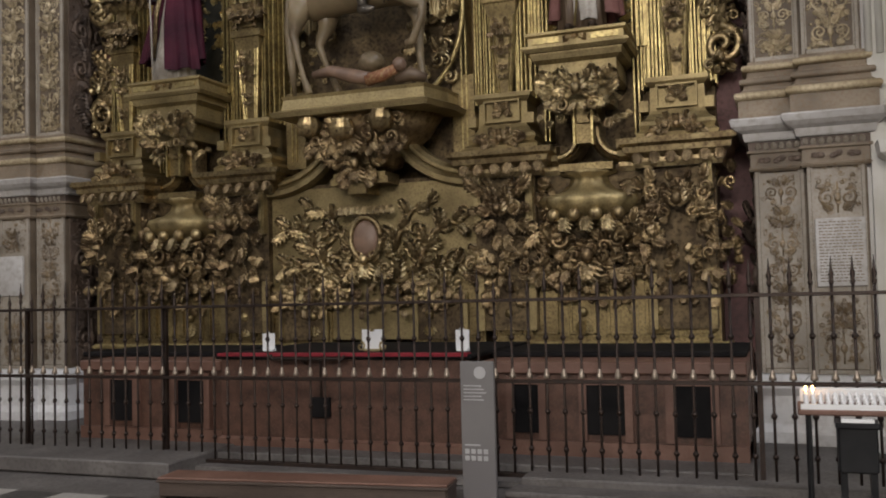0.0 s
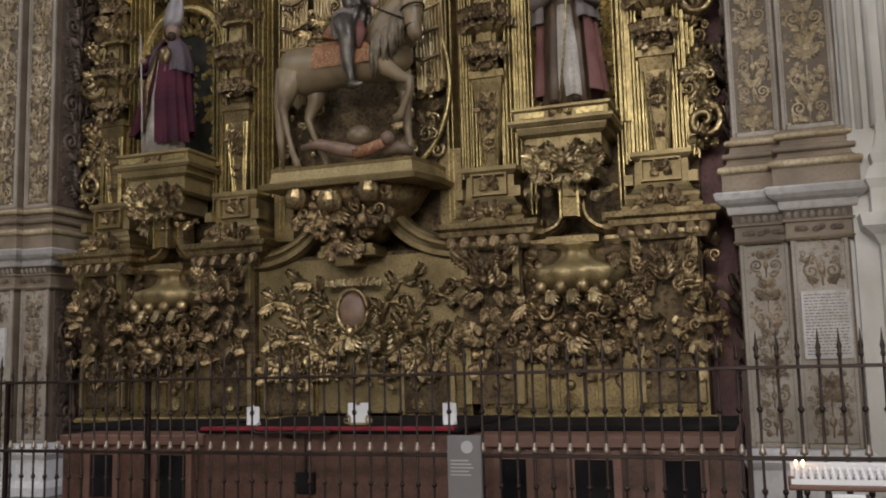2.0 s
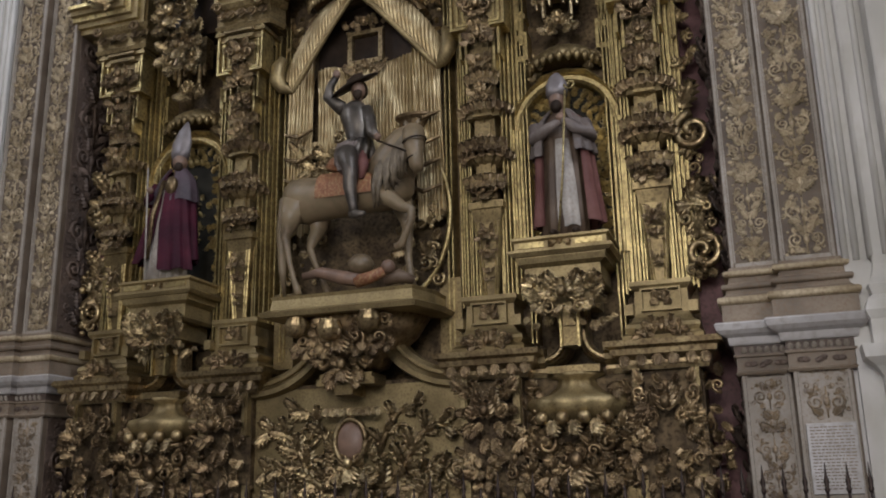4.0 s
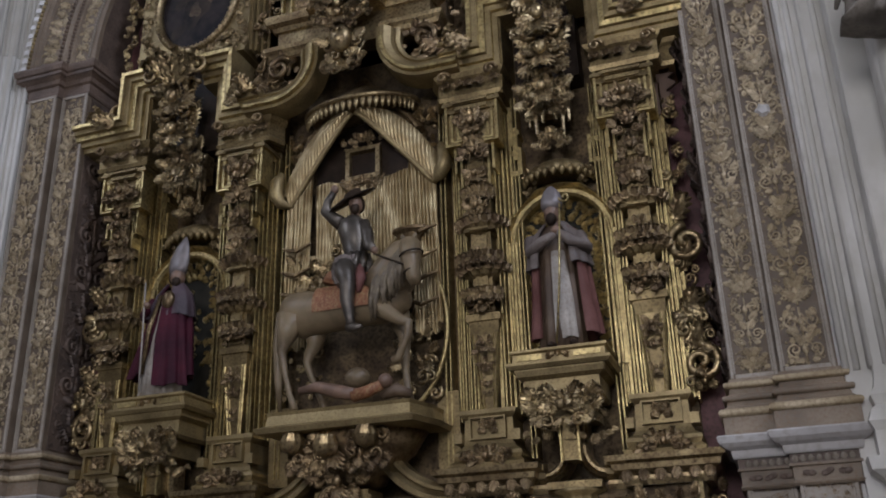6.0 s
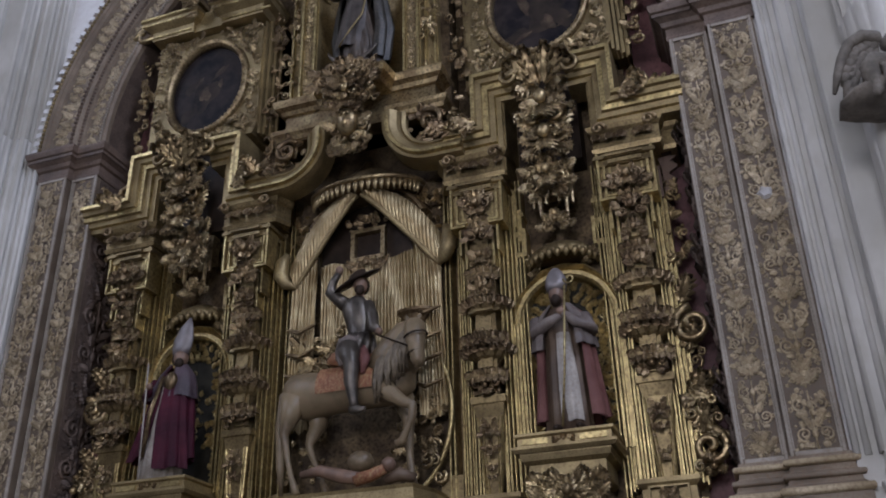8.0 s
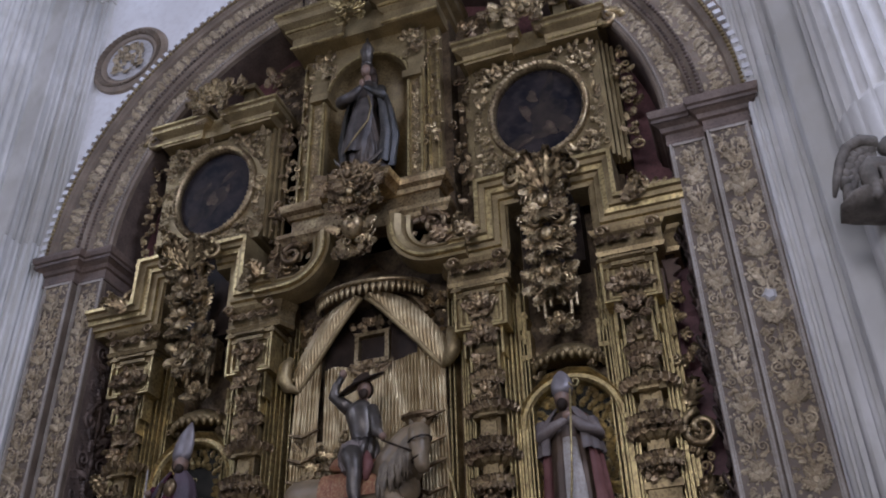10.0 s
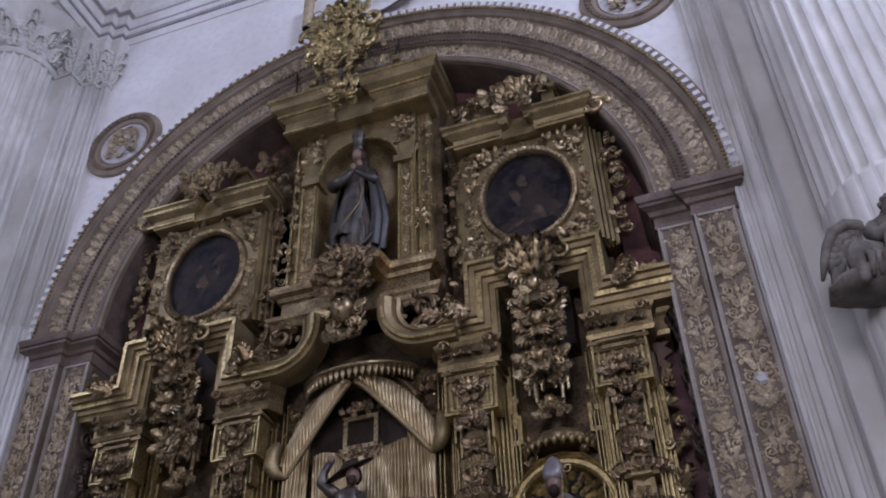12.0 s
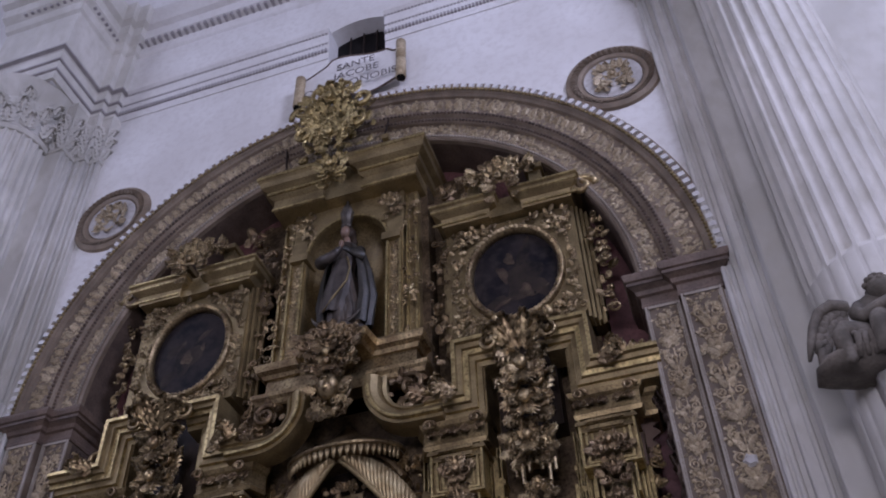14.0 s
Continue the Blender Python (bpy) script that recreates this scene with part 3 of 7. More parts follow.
    for x0, x1, y in ((xi + 0.03, xm - 0.03, 10.085), (xm + 0.03, xo - 0.03, 9.965)):
        for k in range(3):
            x = x0 + (x1 - x0) * (k + 0.5) / 3
            for sg in (1, -1):
                leaf(bm, (x, y, 2.935), 90 - 90 * sg + 25 * (k % 2), 0.075, 0.3, 0.5)
            ball(bm, (x, y, 2.935), 0.022, 1, 0.6, 1.4, 8)
    put("frieze_relief", bm, STONE_D, "dark carved frieze ornament")
    put("lower_panel", box(B(), xi + 0.055, xm - 0.06, 10.112, 10.13, 0.8, 2.8), STONE_E, "pale marble ground of the lower relief")
    put("lower_panel", box(B(), xm + 0.055, xo - 0.06, 9.992, 10.01, 0.8, 2.8), STONE_E)
    # pedestal
    ped = [(-0.02, 0.0), (0.10, 0.0), (0.10, 0.16), (0.06, 0.20), (0.03, 0.24), (0.03, 0.52), (0.06, 0.55), (0.10, 0.60), (0.10, 0.68), (0.05, 0.73), (-0.02, 0.75)]
    put("pedestal", moulding(B(), ped, path), PEDW, "white marble pedestal")
    return p


for s in (1, -1):
    pilaster(s)

pl = thing("inscription_tablet", "pale marble tablet with worn lettering on the pilaster", "tablet")
part("slab", bevel(box(B(), C + RI + 0.56, C + RI + 1.02, 9.955, 10.0, 1.62, 2.30), 0.006), MARBLE, pl)
bm = B()
for i in range(20):
    x = C + RI + 0.59
    while x < C + RI + 0.97:
        w = rng.uniform(0.015, 0.05)
        box(bm, x, min(x + w, C + RI + 0.99), 9.952, 9.956, 2.255 - i * 0.031, 2.266 - i * 0.031)
        x += w + 0.012
part("lettering", bm, STONE, pl, "worn brown lettering")
pl = thing("wall_tablet", "pale marble tablet on the pilaster beside the altar", "tablet")
part("slab", bevel(box(B(), C - RI - 1.02, C - RI - 0.60, 9.955, 10.0, 1.75, 2.30), 0.006), MARBLE, pl)
ro = thing("rosette_plate", "small pale stone plate in the pilaster relief", "plate")
bm = B()
lathe(bm, [(0.10, -0.02), (0.10, 0.0), (0.06, 0.03)], 0, 0, 10, flute=0.25, flutes=5)
bmesh.ops.rotate(bm, matrix=Matrix.Rotation(radians(90), 3, "X"), verts=bm.verts)
bmesh.ops.translate(bm, vec=(C + RI + 0.78, 9.98, 7.0), verts=bm.verts)
part("plate", bm, MARBLE, ro)

# ---- white piers either side ----


def fluted(bm, cx, cy, r, n=26):
    """A shaft with hollow flutes between flat fillets, filled with cables in its lowest third."""
    rows = []
    for z, k, deep in ((3.9, 1.0, -0.012), (8.35, 1.0, -0.012), (8.45, 1.0, 0.06), (11.0, 0.985, 0.06), (13.5, 0.95, 0.058), (16.3, 0.9, 0.055)):
        row = []
        for i in range(n):
            for u in (0.0, 0.2, 0.205, 0.32, 0.45, 0.6, 0.75, 0.88, 0.995):
                v = (u - 0.2) / 0.8
                h = math.sqrt(max(0.0, 1 - (2 * v - 1) ** 2)) if u > 0.2 else 0.0
                a = 2 * math.pi * (i + u) / n
                q = r * k - deep * h
                row.append((cx + q * math.cos(a), cy + q * math.sin(a), z))
        rows.append(row)
    grid_faces(bm, rows, True, caps=True)
    return bm


def pier(side):
    p = thing("fluted_pier", "tall white limestone pier with fluted half column and capital", "pier", kind="structure")

    def put(name, bm, m, lab="", smooth=False):
        if side < 0:
            flip(bm, C)
        return part(name, bm, m, p, lab, smooth)
    x0 = C + RI + 1.10
    bm = B()
    box(bm, x0, 10.0, 9.95, 10.1, 0, 21)
    box(bm, x0 + 0.25, 10.0, 9.80, 9.95, 0, 21)
    put("wall_strip", bm, LIME)
    bm = B()
    box(bm, x0 + 0.50, 10.0, 9.42, 9.80, 3.9, 16.3)
    put("pilaster_shaft", bm, LIME)
    bm = B()
    for k in range(2):
        box(bm, x0 + 0.485, x0 + 0.502, 9.47 + k * 0.17, 9.57 + k * 0.17, 4.2, 16.1)
    put("pilaster_fillet", bm, LIME)
    for ex, ey in ((x0 + 0.02, 9.95), (x0 + 0.12, 9.945), (x0 + 0.25, 9.93), (x0 + 0.25, 9.83), (x0 + 0.38, 9.79), (x0 + 0.50, 9.74), (x0 + 0.50, 9.62), (x0 + 0.50, 9.46)):
        put("edge_roll", tube(B(), [(ex, ey, 3.9), (ex, ey, 10.38)], 0.035, 8), LIME, "", True)
        put("edge_roll", tube(B(), [(ex, ey, 10.40), (ex, ey, 16.25)], 0.035, 8), LIME, "", True)
    # half column with real flutes
    cx, cy, r = x0 + 1.54, 9.12, 0.80
    put("column_shaft", fluted(B(), cx, cy, r), LIME, "fluted column shaft")
    put("column_base", lathe(B(), [(r * 1.24, 3.0), (r * 1.24, 3.3), (r * 1.18, 3.42), (r * 1.22, 3.5), (r * 1.09, 3.62), (r * 1.08, 3.74), (r * 1.14, 3.8), (r * 1.02, 3.95)], cx, cy, 40), LIME, "moulded column base", True)
    path = [(x0 + 0.25, 9.95), (x0 + 0.25, 9.80), (x0 + 0.50, 9.80), (x0 + 0.50, 9.42), (x0 + 0.50, 8.5), (x0 + 2.4, 8.5)]
    ped = [(-0.05, 0), (0.12, 0), (0.12, 0.4), (0.05, 0.5), (0.04, 2.7), (0.10, 2.8), (0.20, 2.88), (0.22, 3.0), (-0.05, 3.02)]
    put("pedestal", moulding(B(), ped, path), LIME)
    base = [(-0.02, 3.0), (0.10, 3.0), (0.10, 3.25), (0.14, 3.34), (0.10, 3.45), (0.05, 3.5), (0.08, 3.6), (0.03, 3.68), (-0.02, 3.9)]
    put("pilaster_base", moulding(B(), base, path[:4]), LIME)
    # capitals
    bm = lathe(B(), [(r * 0.92, 16.25), (r * 0.98, 16.32), (r * 0.92, 16.4), (r * 0.95, 17.2), (r * 1.25, 17.55), (r * 1.3, 17.6)], cx, cy, 24)
    for row, z, s, n in ((0, 16.4, 0.42, 12), (1, 16.75, 0.42, 12), (2, 17.15, 0.36, 8)):
        for i in range(n):
            a = 2 * math.pi * (i + 0.5 * row) / n
            tmp = B()
            leaf(tmp, (0, 0, 0), 90, s, 1.1, 0.5)
            bmesh.ops.rotate(tmp, matrix=Matrix.Rotation(a + math.pi / 2, 3, "Z"), verts=tmp.verts)
            bmesh.ops.translate(tmp, vec=(cx + r * 0.96 * math.cos(a), cy + r * 0.96 * math.sin(a), z), verts=tmp.verts)
            me = bpy.data.meshes.new("tmp")
            tmp.to_mesh(me)
            tmp.free()
            bm.from_mesh(me)
            bpy.data.meshes.remove(me)
    put("column_capital", bm, LIME, "carved leaf capital")
    line = [(x0, 10.06), (x0, 9.95), (x0 + 0.25, 9.95), (x0 + 0.25, 9.80), (x0 + 0.50, 9.80), (x0 + 0.50, 9.42), (x0 + 0.9, 9.42)]
    bm = moulding(B(), [(-0.04, 16.25), (0.04, 16.27), (0.05, 16.33), (0.01, 16.36), (0.02, 17.1), (0.06, 17.35), (0.14, 17.5), (0.16, 17.52), (0.16, 17.6), (-0.04, 17.62)], line)
    for (ax, ay), (bx, by) in zip(line, line[1:]):
        seg = math.hypot(bx - ax, by - ay)
        ang = math.degrees(math.atan2(by - ay, bx - ax))
        cnt = max(1, round(seg / 0.19))
        for row, z, sz in ((0, 16.40, 0.36), (1, 16.70, 0.40), (2, 17.06, 0.36)):
            for i in range(cnt):
                t = (i + 0.5) / cnt
                tmp = B()
                leaf(tmp, (0, 0, 0), 90, sz, 1.1, 0.36)
                bmesh.ops.rotate(tmp, matrix=Matrix.Rotation(radians(ang), 3, "Z"), verts=tmp.verts)
                bmesh.ops.translate(tmp, vec=(ax + (bx - ax) * t, ay + (by - ay) * t, z), verts=tmp.verts)
                me = bpy.data.meshes.new("tmp")
                tmp.to_mesh(me)
                tmp.free()
                bm.from_mesh(me)
                bpy.data.meshes.remove(me)
    put("pilaster_capital", bm, LIME, "carved leaf capital")
    # entablature block over the capitals
    path2 = [(x0, 10.06), (x0, 9.95), (x0 + 0.25, 9.95), (x0 + 0.25, 9.80), (x0 + 0.50, 9.80), (x0 + 0.50, 8.55), (x0 + 2.4, 8.55)]
    arc = [(-0.05, 17.6), (0.02, 17.6), (0.02, 17.85), (0.06, 17.88), (0.06, 18.12), (0.10, 18.15), (0.10, 18.4), (0.20, 18.5), (0.20, 18.56), (0.04, 18.6), (0.04, 19.98), (0.12, 20.03), (0.18, 20.18), (0.34, 20.28), (0.36, 20.53), (0.5, 20.58), (0.62, 20.83), (0.64, 20.93), (-0.05, 20.98)]
    put("entablature_block", moulding(B(), arc, path2), LIME)
    for zz, o in ((17.84, 0.068), (18.11, 0.108), (18.42, 0.215)):
        put("carved_strip", moulding(B(), [(0.0, zz), (o, zz + 0.012), (o, zz + 0.055), (0.0, zz + 0.067)], path2), STRIPG, "grey carved strip")
    bm = B()
    for i in range(9):
        box(bm, x0 + 0.40 + i * 0.17, x0 + 0.47 + i * 0.17, 8.25, 8.52, 20.21, 20.33)
    for i in range(8):
        box(bm, x0 + 0.50 - 0.30, x0 + 0.50 - 0.06, 8.62 + i * 0.15, 8.69 + i * 0.15, 20.21, 20.33)
    put("dentil", bm, STRIPG, "grey dentils")
    return p


for s in (1, -1):
    pier(s)

# wall entablature between the piers
X0, X1 = C - RI - 1.10, C + RI + 1.10
ent = thing("wall_entablature", "painted white entablature with dark carved strips above the arch", "cornice", kind="structure")
for a, b in ((X0, WX0), (WX1, X1)):
    bm = moulding(B(), [(0, 17.62), (0.03, 17.62), (0.03, 17.85), (0.05, 17.87), (0.05, 18.12), (0.08, 18.15), (0.08, 18.4), (0.17, 18.5), (0.17, 18.56), (0, 18.58)], [(a, 10.06), (b, 10.06)])
    part("architrave", bm, PLASTER, ent)
    bm = B()
    for z, zz in ((17.86, 17.885), (18.13, 18.17), (18.43, 18.47)):
        n = int((b - a) / 0.075)
        for i in range(n):
            box(bm, a + i * 0.075, a + i * 0.075 + 0.05, 9.945 if z > 18.2 else 9.99, 10.03, z - 0.02, zz + 0.05)
    part("carved_strip", bm, STRIPG, ent, "dark beaded strip")
bm = moulding(B(), [(0, 19.98), (0.06, 20.03), (0.12, 20.18), (0.30, 20.28), (0.32, 20.53), (0.45, 20.58), (0.58, 20.83), (0.60, 20.93), (0, 20.98)], [(X0, 10.06), (X1, 10.06)])
part("cornice", bm, PLASTER, ent)
bm = B()
for i in range(int((X1 - X0) / 0.17)):
    box(bm, X0 + i * 0.17, X0 + i * 0.17 + 0.07, 9.78, 10.0, 20.18, 20.33)
part("dentil", bm, STRIPG, ent, "row of dark dentils")

# round medallions in the spandrels
for side, mx in ((-1, -9.66), (1, 0.08)):
    md = thing("wall_medallion", "round carved medallion with brown relief on a pale disc", "medallion", "medallions over the arch")
    bm = B()
    prof = [(0.0, 0.0), (0.50, 0.0), (0.54, 0.05), (0.60, 0.07), (0.64, 0.04), (0.72, 0.10), (0.80, 0.06), (0.82, 0.0)]
    ring = [(r, z) for r, z in prof[1:]]
    lathe(bm, ring, 0, 0, 48)
    bmesh.ops.rotate(bm, matrix=Matrix.Rotation(radians(90), 3, "X"), verts=bm.verts)
    bmesh.ops.translate(bm, vec=(mx, 10.06, 14.45), verts=bm.verts)
    part("moulded_ring", bm, STONE, md)
    bm = B()
    for i in range(44):
        a = 2 * math.pi * i / 44
        leaf(bm, (mx + 0.62 * math.cos(a), 9.99, 14.45 + 0.62 * math.sin(a)), math.degrees(a) + 25, 0.13, 0.5, 0.4)
    part("egg_band", bm, STONE, md, "brown carved leaf ring")
    bm = lathe(B(), [(0.50, 0), (0.50, 0.035), (0.3, 0.04)], 0, 0, 40)
    bmesh.ops.rotate(bm, matrix=Matrix.Rotation(radians(90), 3, "X"), verts=bm.verts)
    bmesh.ops.translate(bm, vec=(mx, 10.06, 14.45), verts=bm.verts)
    part("disc", bm, MARBLE, md)
    bm = B()
    sym_foliage(bm, mx, 14.43, 0.36, 0.36, 10.03, 0.2, 16, 5 + side, 0.03)
    part("relief", bm, STONE_G, md, "brown shield relief")

# painted scroll over the arch
sc = thing("painted_scroll", "white scroll with dark lettering and gilded rolled ends", "scroll")
bm = B()
rows = []
for i in range(17):
    u = i / 16
    x = -5.78 + 2.06 * u
    top = 16.88 + 0.20 * math.sin(u * math.pi) + (0.12 if 0.25 < u < 0.9 else 0)
    y = 9.88 + 0.05 * math.cos(u * 9)
    rows.append([(x, y, 15.98 + 0.06 * math.sin(u * 7)), (x, y, top), (x, y + 0.05, top), (x, y + 0.05, 15.98)])
grid_faces(bm, rows, True, caps=True)
part("sheet", bm, PLASTER, sc)
for q in (0, 1):
    part("border", tube(B(), [r[q] for r in rows], 0.022, 5), STONE_D, sc, "brown border")
for x, z0, z1 in ((-5.80, 15.95, 16.85), (-3.68, 15.95, 17.10)):
    bm = tube(B(), [(x, 9.84, z0), (x, 9.84, z0 + 0.55), (x + 0.02, 9.84, z0 + 0.6), (x, 9.84, z0 + 0.65), (x, 9.84, z1)], [0.10, 0.10, 0.06, 0.10, 0.10], 12)
    part("rolled_end", bm, STONE_G, sc, "gilded rolled end", True)
    # dark disc on the solid end, for the shade inside an open roll
    bm = tube(B(), [(x, 9.84, z0 - 0.006), (x, 9.84, z0 - 0.002)], 0.085, 10)
    part("roll_hollow", bm, DARK, sc)


def lettering(txt, x, y, z, h, m, parent):
    cu = bpy.data.curves.new("lettering", "FONT")
    cu.body, cu.size, cu.extrude, cu.align_x = txt, h, 0.002, "CENTER"
    tmp = new("lettering_tmp", cu)
    dg = bpy.context.evaluated_depsgraph_get()
    me = bpy.data.meshes.new_from_object(tmp.evaluated_get(dg))
    bpy.data.objects.remove(tmp)
    me.transform(pose(x, y, z, 90))
    me.materials.clear()
    me.materials.append(m)
    ob = new("lettering", me)
    ob.parent = parent
    return ob


lettering("SANTE", -4.62, 9.815, 16.74, 0.27, INK, sc)
lettering("JACOBE", -4.60, 9.815, 16.46, 0.27, INK, sc)
lettering("ORA PRONOBIS", -4.72, 9.815, 16.16, 0.27, INK, sc)

# ---------------- the altarpiece ----------------
alt = thing("altarpiece", "huge gilded baroque carved altarpiece with niches, tapering pilasters and broken cornices", "altarpiece")


def both(name, build, m, parent=alt, label="", smooth=False):
    """The same part on both sides of the middle."""
    out = []
    for s in (1, -1):
        bm = B()
        build(bm)
        if s < 0:
            flip(bm, C)
        out.append((part if any(w in name for w in SMALL) else split_part)(name, bm, m, parent, label, smooth))
    return out


def one(name, build, m, parent=alt, label="", smooth=False):
    bm = B()
    build(bm)
    return (part if any(w in name for w in SMALL) else split_part)(name, bm, m, parent, label, smooth)


YB = 10.85   # back boards

# back boards, cut to an uneven silhouette
def boards(bm):
    box(bm, C - 4.1, C + 4.1, YB, 11.05, 1.0, 9.6)
    box(bm, C - 3.8, C + 3.8, YB, 11.05, 9.6, 12.2)
    box(bm, C - 2.0, C + 2.0, YB, 11.05, 12.2, 13.9)


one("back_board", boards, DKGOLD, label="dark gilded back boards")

# predella: fluted gold panels over the altar shelf
def predella_panel(bm):
    for a, b in ((C + 1.55, C + 4.10), (C + 0.55, C + 1.45)):
        box(bm, a, b, 10.35, YB, 1.02, 1.78)
        n = max(2, int((b - a) / 0.42))
        w = (b - a) / n
        for i in range(n):
            x0 = a + i * w
            for k, (e, y) in enumerate(((0.03, 10.33), (0.07, 10.31))):
                box(bm, x0 + e, x0 + e + 0.02, y, 10.36, 1.08 + e, 1.74 - e)
                box(bm, x0 + w - e - 0.02, x0 + w - e, y, 10.36, 1.08 + e, 1.74 - e)
                box(bm, x0 + e, x0 + w - e, y, 10.36, 1.08 + e, 1.10 + e)
            if i % 2 == 0:
                leaf(bm, (x0 + w / 2, 10.34, 1.3), -90, 0.2, 0.6, 0.5)
                ball(bm, (x0 + w / 2, 10.30, 1.4), 0.06, n=8)


both("predella_panel", predella_panel, FLATG, label="plain gilded panels with raised mouldings")
both("shelf_edge", lambda bm: moulding(bm, [(0, 1.0), (0.05, 1.0), (0.06, 1.03), (0.03, 1.06), (0, 1.06)], [(C + 0.0, 10.35), (C + 4.15, 10.35), (C + 4.15, 10.8)]), GOLD_B, label="bright gilded edge strip")

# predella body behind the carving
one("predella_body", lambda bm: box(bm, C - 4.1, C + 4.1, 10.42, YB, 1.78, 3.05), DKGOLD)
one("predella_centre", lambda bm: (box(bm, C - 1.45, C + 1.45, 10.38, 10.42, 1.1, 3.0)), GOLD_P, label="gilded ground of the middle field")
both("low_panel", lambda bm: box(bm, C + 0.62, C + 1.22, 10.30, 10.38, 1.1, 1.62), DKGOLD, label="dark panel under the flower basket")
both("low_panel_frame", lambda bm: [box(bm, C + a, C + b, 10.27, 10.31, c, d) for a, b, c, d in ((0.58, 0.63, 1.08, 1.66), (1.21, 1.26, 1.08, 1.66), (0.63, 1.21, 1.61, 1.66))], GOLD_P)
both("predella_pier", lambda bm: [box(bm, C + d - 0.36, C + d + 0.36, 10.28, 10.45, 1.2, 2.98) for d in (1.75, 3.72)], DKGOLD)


def predella_piers_trim(bm):
    for d in (1.75, 3.72):
        for e in (-0.35, 0.27):
            box(bm, C + d + e, C + d + e + 0.08, 10.18, 10.3, 2.45, 2.98)
            box(bm, C + d + e + 0.02, C + d + e + 0.06, 10.16, 10.2, 2.5, 2.95)
            box(bm, C + d + e, C + d + e + 0.08, 10.24, 10.3, 1.2, 1.85)


both("pier_trim", predella_piers_trim, GOLD_P)

# predella carving, field by field
for d, w in ((1.75, 0.38), (3.72, 0.40)):
    both("pier_foliage", lambda bm, d=d, w=w: (sym_foliage(bm, C + d, 2.55, w, 0.36, 10.22, 0.26, 12, int(d * 10), 0.22), foliage(bm, C + d - w, C + d + w, 1.75, 2.2, 10.26, 20, 0.22, 300, -90, 0.2)), GOLD_D, label="deeply carved gilded leaves")
both("predella_foliage", lambda bm: (foliage(bm, C + 2.1, C + 3.35, 1.72, 2.45, 10.40, 46, 0.30, 360, 90, 0.2), sym_foliage(bm, C + 2.72, 2.0, 0.5, 0.3, 10.34, 0.34, 9, 31, 0.16, -1), foliage(bm, C + 2.1, C + 2.3, 2.4, 2.9, 10.4, 8, 0.26), foliage(bm, C + 3.15, C + 3.35, 2.4, 2.9, 10.4, 8, 0.26)), GOLD_D, label="deeply carved gilded leaves")
both("predella_low_foliage", lambda bm: foliage(bm, C + 1.5, C + 4.1, 1.5, 1.95, 10.36, 60, 0.2, 160, -90, 0.1), GOLD_D, label="tarnished carved leaves")
both("edge_foliage", lambda bm: foliage(bm, C + 4.0, C + 4.3, 1.6, 2.9, 10.6, 18, 0.22, 360, 0, 0.2), GOLD_D)


def swag_centre(bm):
    for s in (1, -1):
        stem = [(0.22, 1.85), (0.42, 1.80), (0.60, 1.92), (0.70, 2.15), (0.84, 2.38), (1.04, 2.50), (1.20, 2.44)]
        tube(bm, [(C + s * x, 10.33, z) for x, z in stem], [0.05, 0.05, 0.045, 0.04, 0.035, 0.03, 0.02], 8)
        tube(bm, [(C + s * x, 10.34, z) for x, z in ((0.58, 1.90), (0.80, 1.92), (1.02, 2.04), (1.20, 1.98))], [0.04, 0.035, 0.03, 0.02], 8)
        tube(bm, [(C + s * x, 10.34, z) for x, z in ((0.28, 2.10), (0.40, 2.40), (0.56, 2.66), (0.80, 2.74))], [0.04, 0.04, 0.03, 0.02], 8)
        for x, z, ang, size in ((0.34, 1.82, 70, 0.40), (0.50, 1.86, 30, 0.36), (0.50, 1.84, -35, 0.32), (0.64, 2.0, 10, 0.36), (0.64, 2.04, 110, 0.38), (0.74, 2.2, 25, 0.36), (0.76, 2.22, 100, 0.36), (0.90, 2.42, 15, 0.30), (0.92, 2.44, 85, 0.32), (1.10, 2.50, 40, 0.28), (1.16, 2.46, -40, 0.28), (0.86, 1.94, 60, 0.28), (0.96, 2.0, -20, 0.28), (1.12, 2.03, 50, 0.26), (1.16, 2.0, -50, 0.26), (0.36, 2.3, 130, 0.30), (0.40, 2.42, 40, 0.32), (0.52, 2.6, 110, 0.28), (0.62, 2.68, 0, 0.30), (0.78, 2.74, 45, 0.26), (0.30, 2.06, 20, 0.30), (0.24, 1.7, -10, 0.34), (0.34, 1.64, -50, 0.28)):
            leaf(bm, (C + s * x, 10.35, z), ang if s > 0 else 180 - ang, size, 0.8, 0.34, 0.01)
        for x, z, r, t in ((0.62, 2.42, 0.15, 1), (1.12, 2.05, 0.13, -1), (0.46, 1.72, 0.12, -1), (1.22, 2.62, 0.10, 1)):
            volute(bm, (C + s * x, 10.33, z), r, t * s, 200 if s > 0 else -20, 0.17, 1.5, 0.4, 20)
        for k in range(34):
            a = k * 2.4
            q = 0.24 * math.sqrt(k / 34)
            leaf(bm, (C + s * 0.92 + q * math.cos(a), 10.22 + 0.3 * q, 1.72 + 0.8 * q * math.sin(a)), math.degrees(a), 0.11, 0.8, 0.5)
    sym_foliage(bm, C, 2.05, 0.34, 0.25, 10.30, 0.26, 7, 3, 0.1, -1)
    for k in range(9):
        leaf(bm, (C - 0.32 + 0.08 * k, 10.22, 2.72), -90, 0.16, 0.9, 0.5)


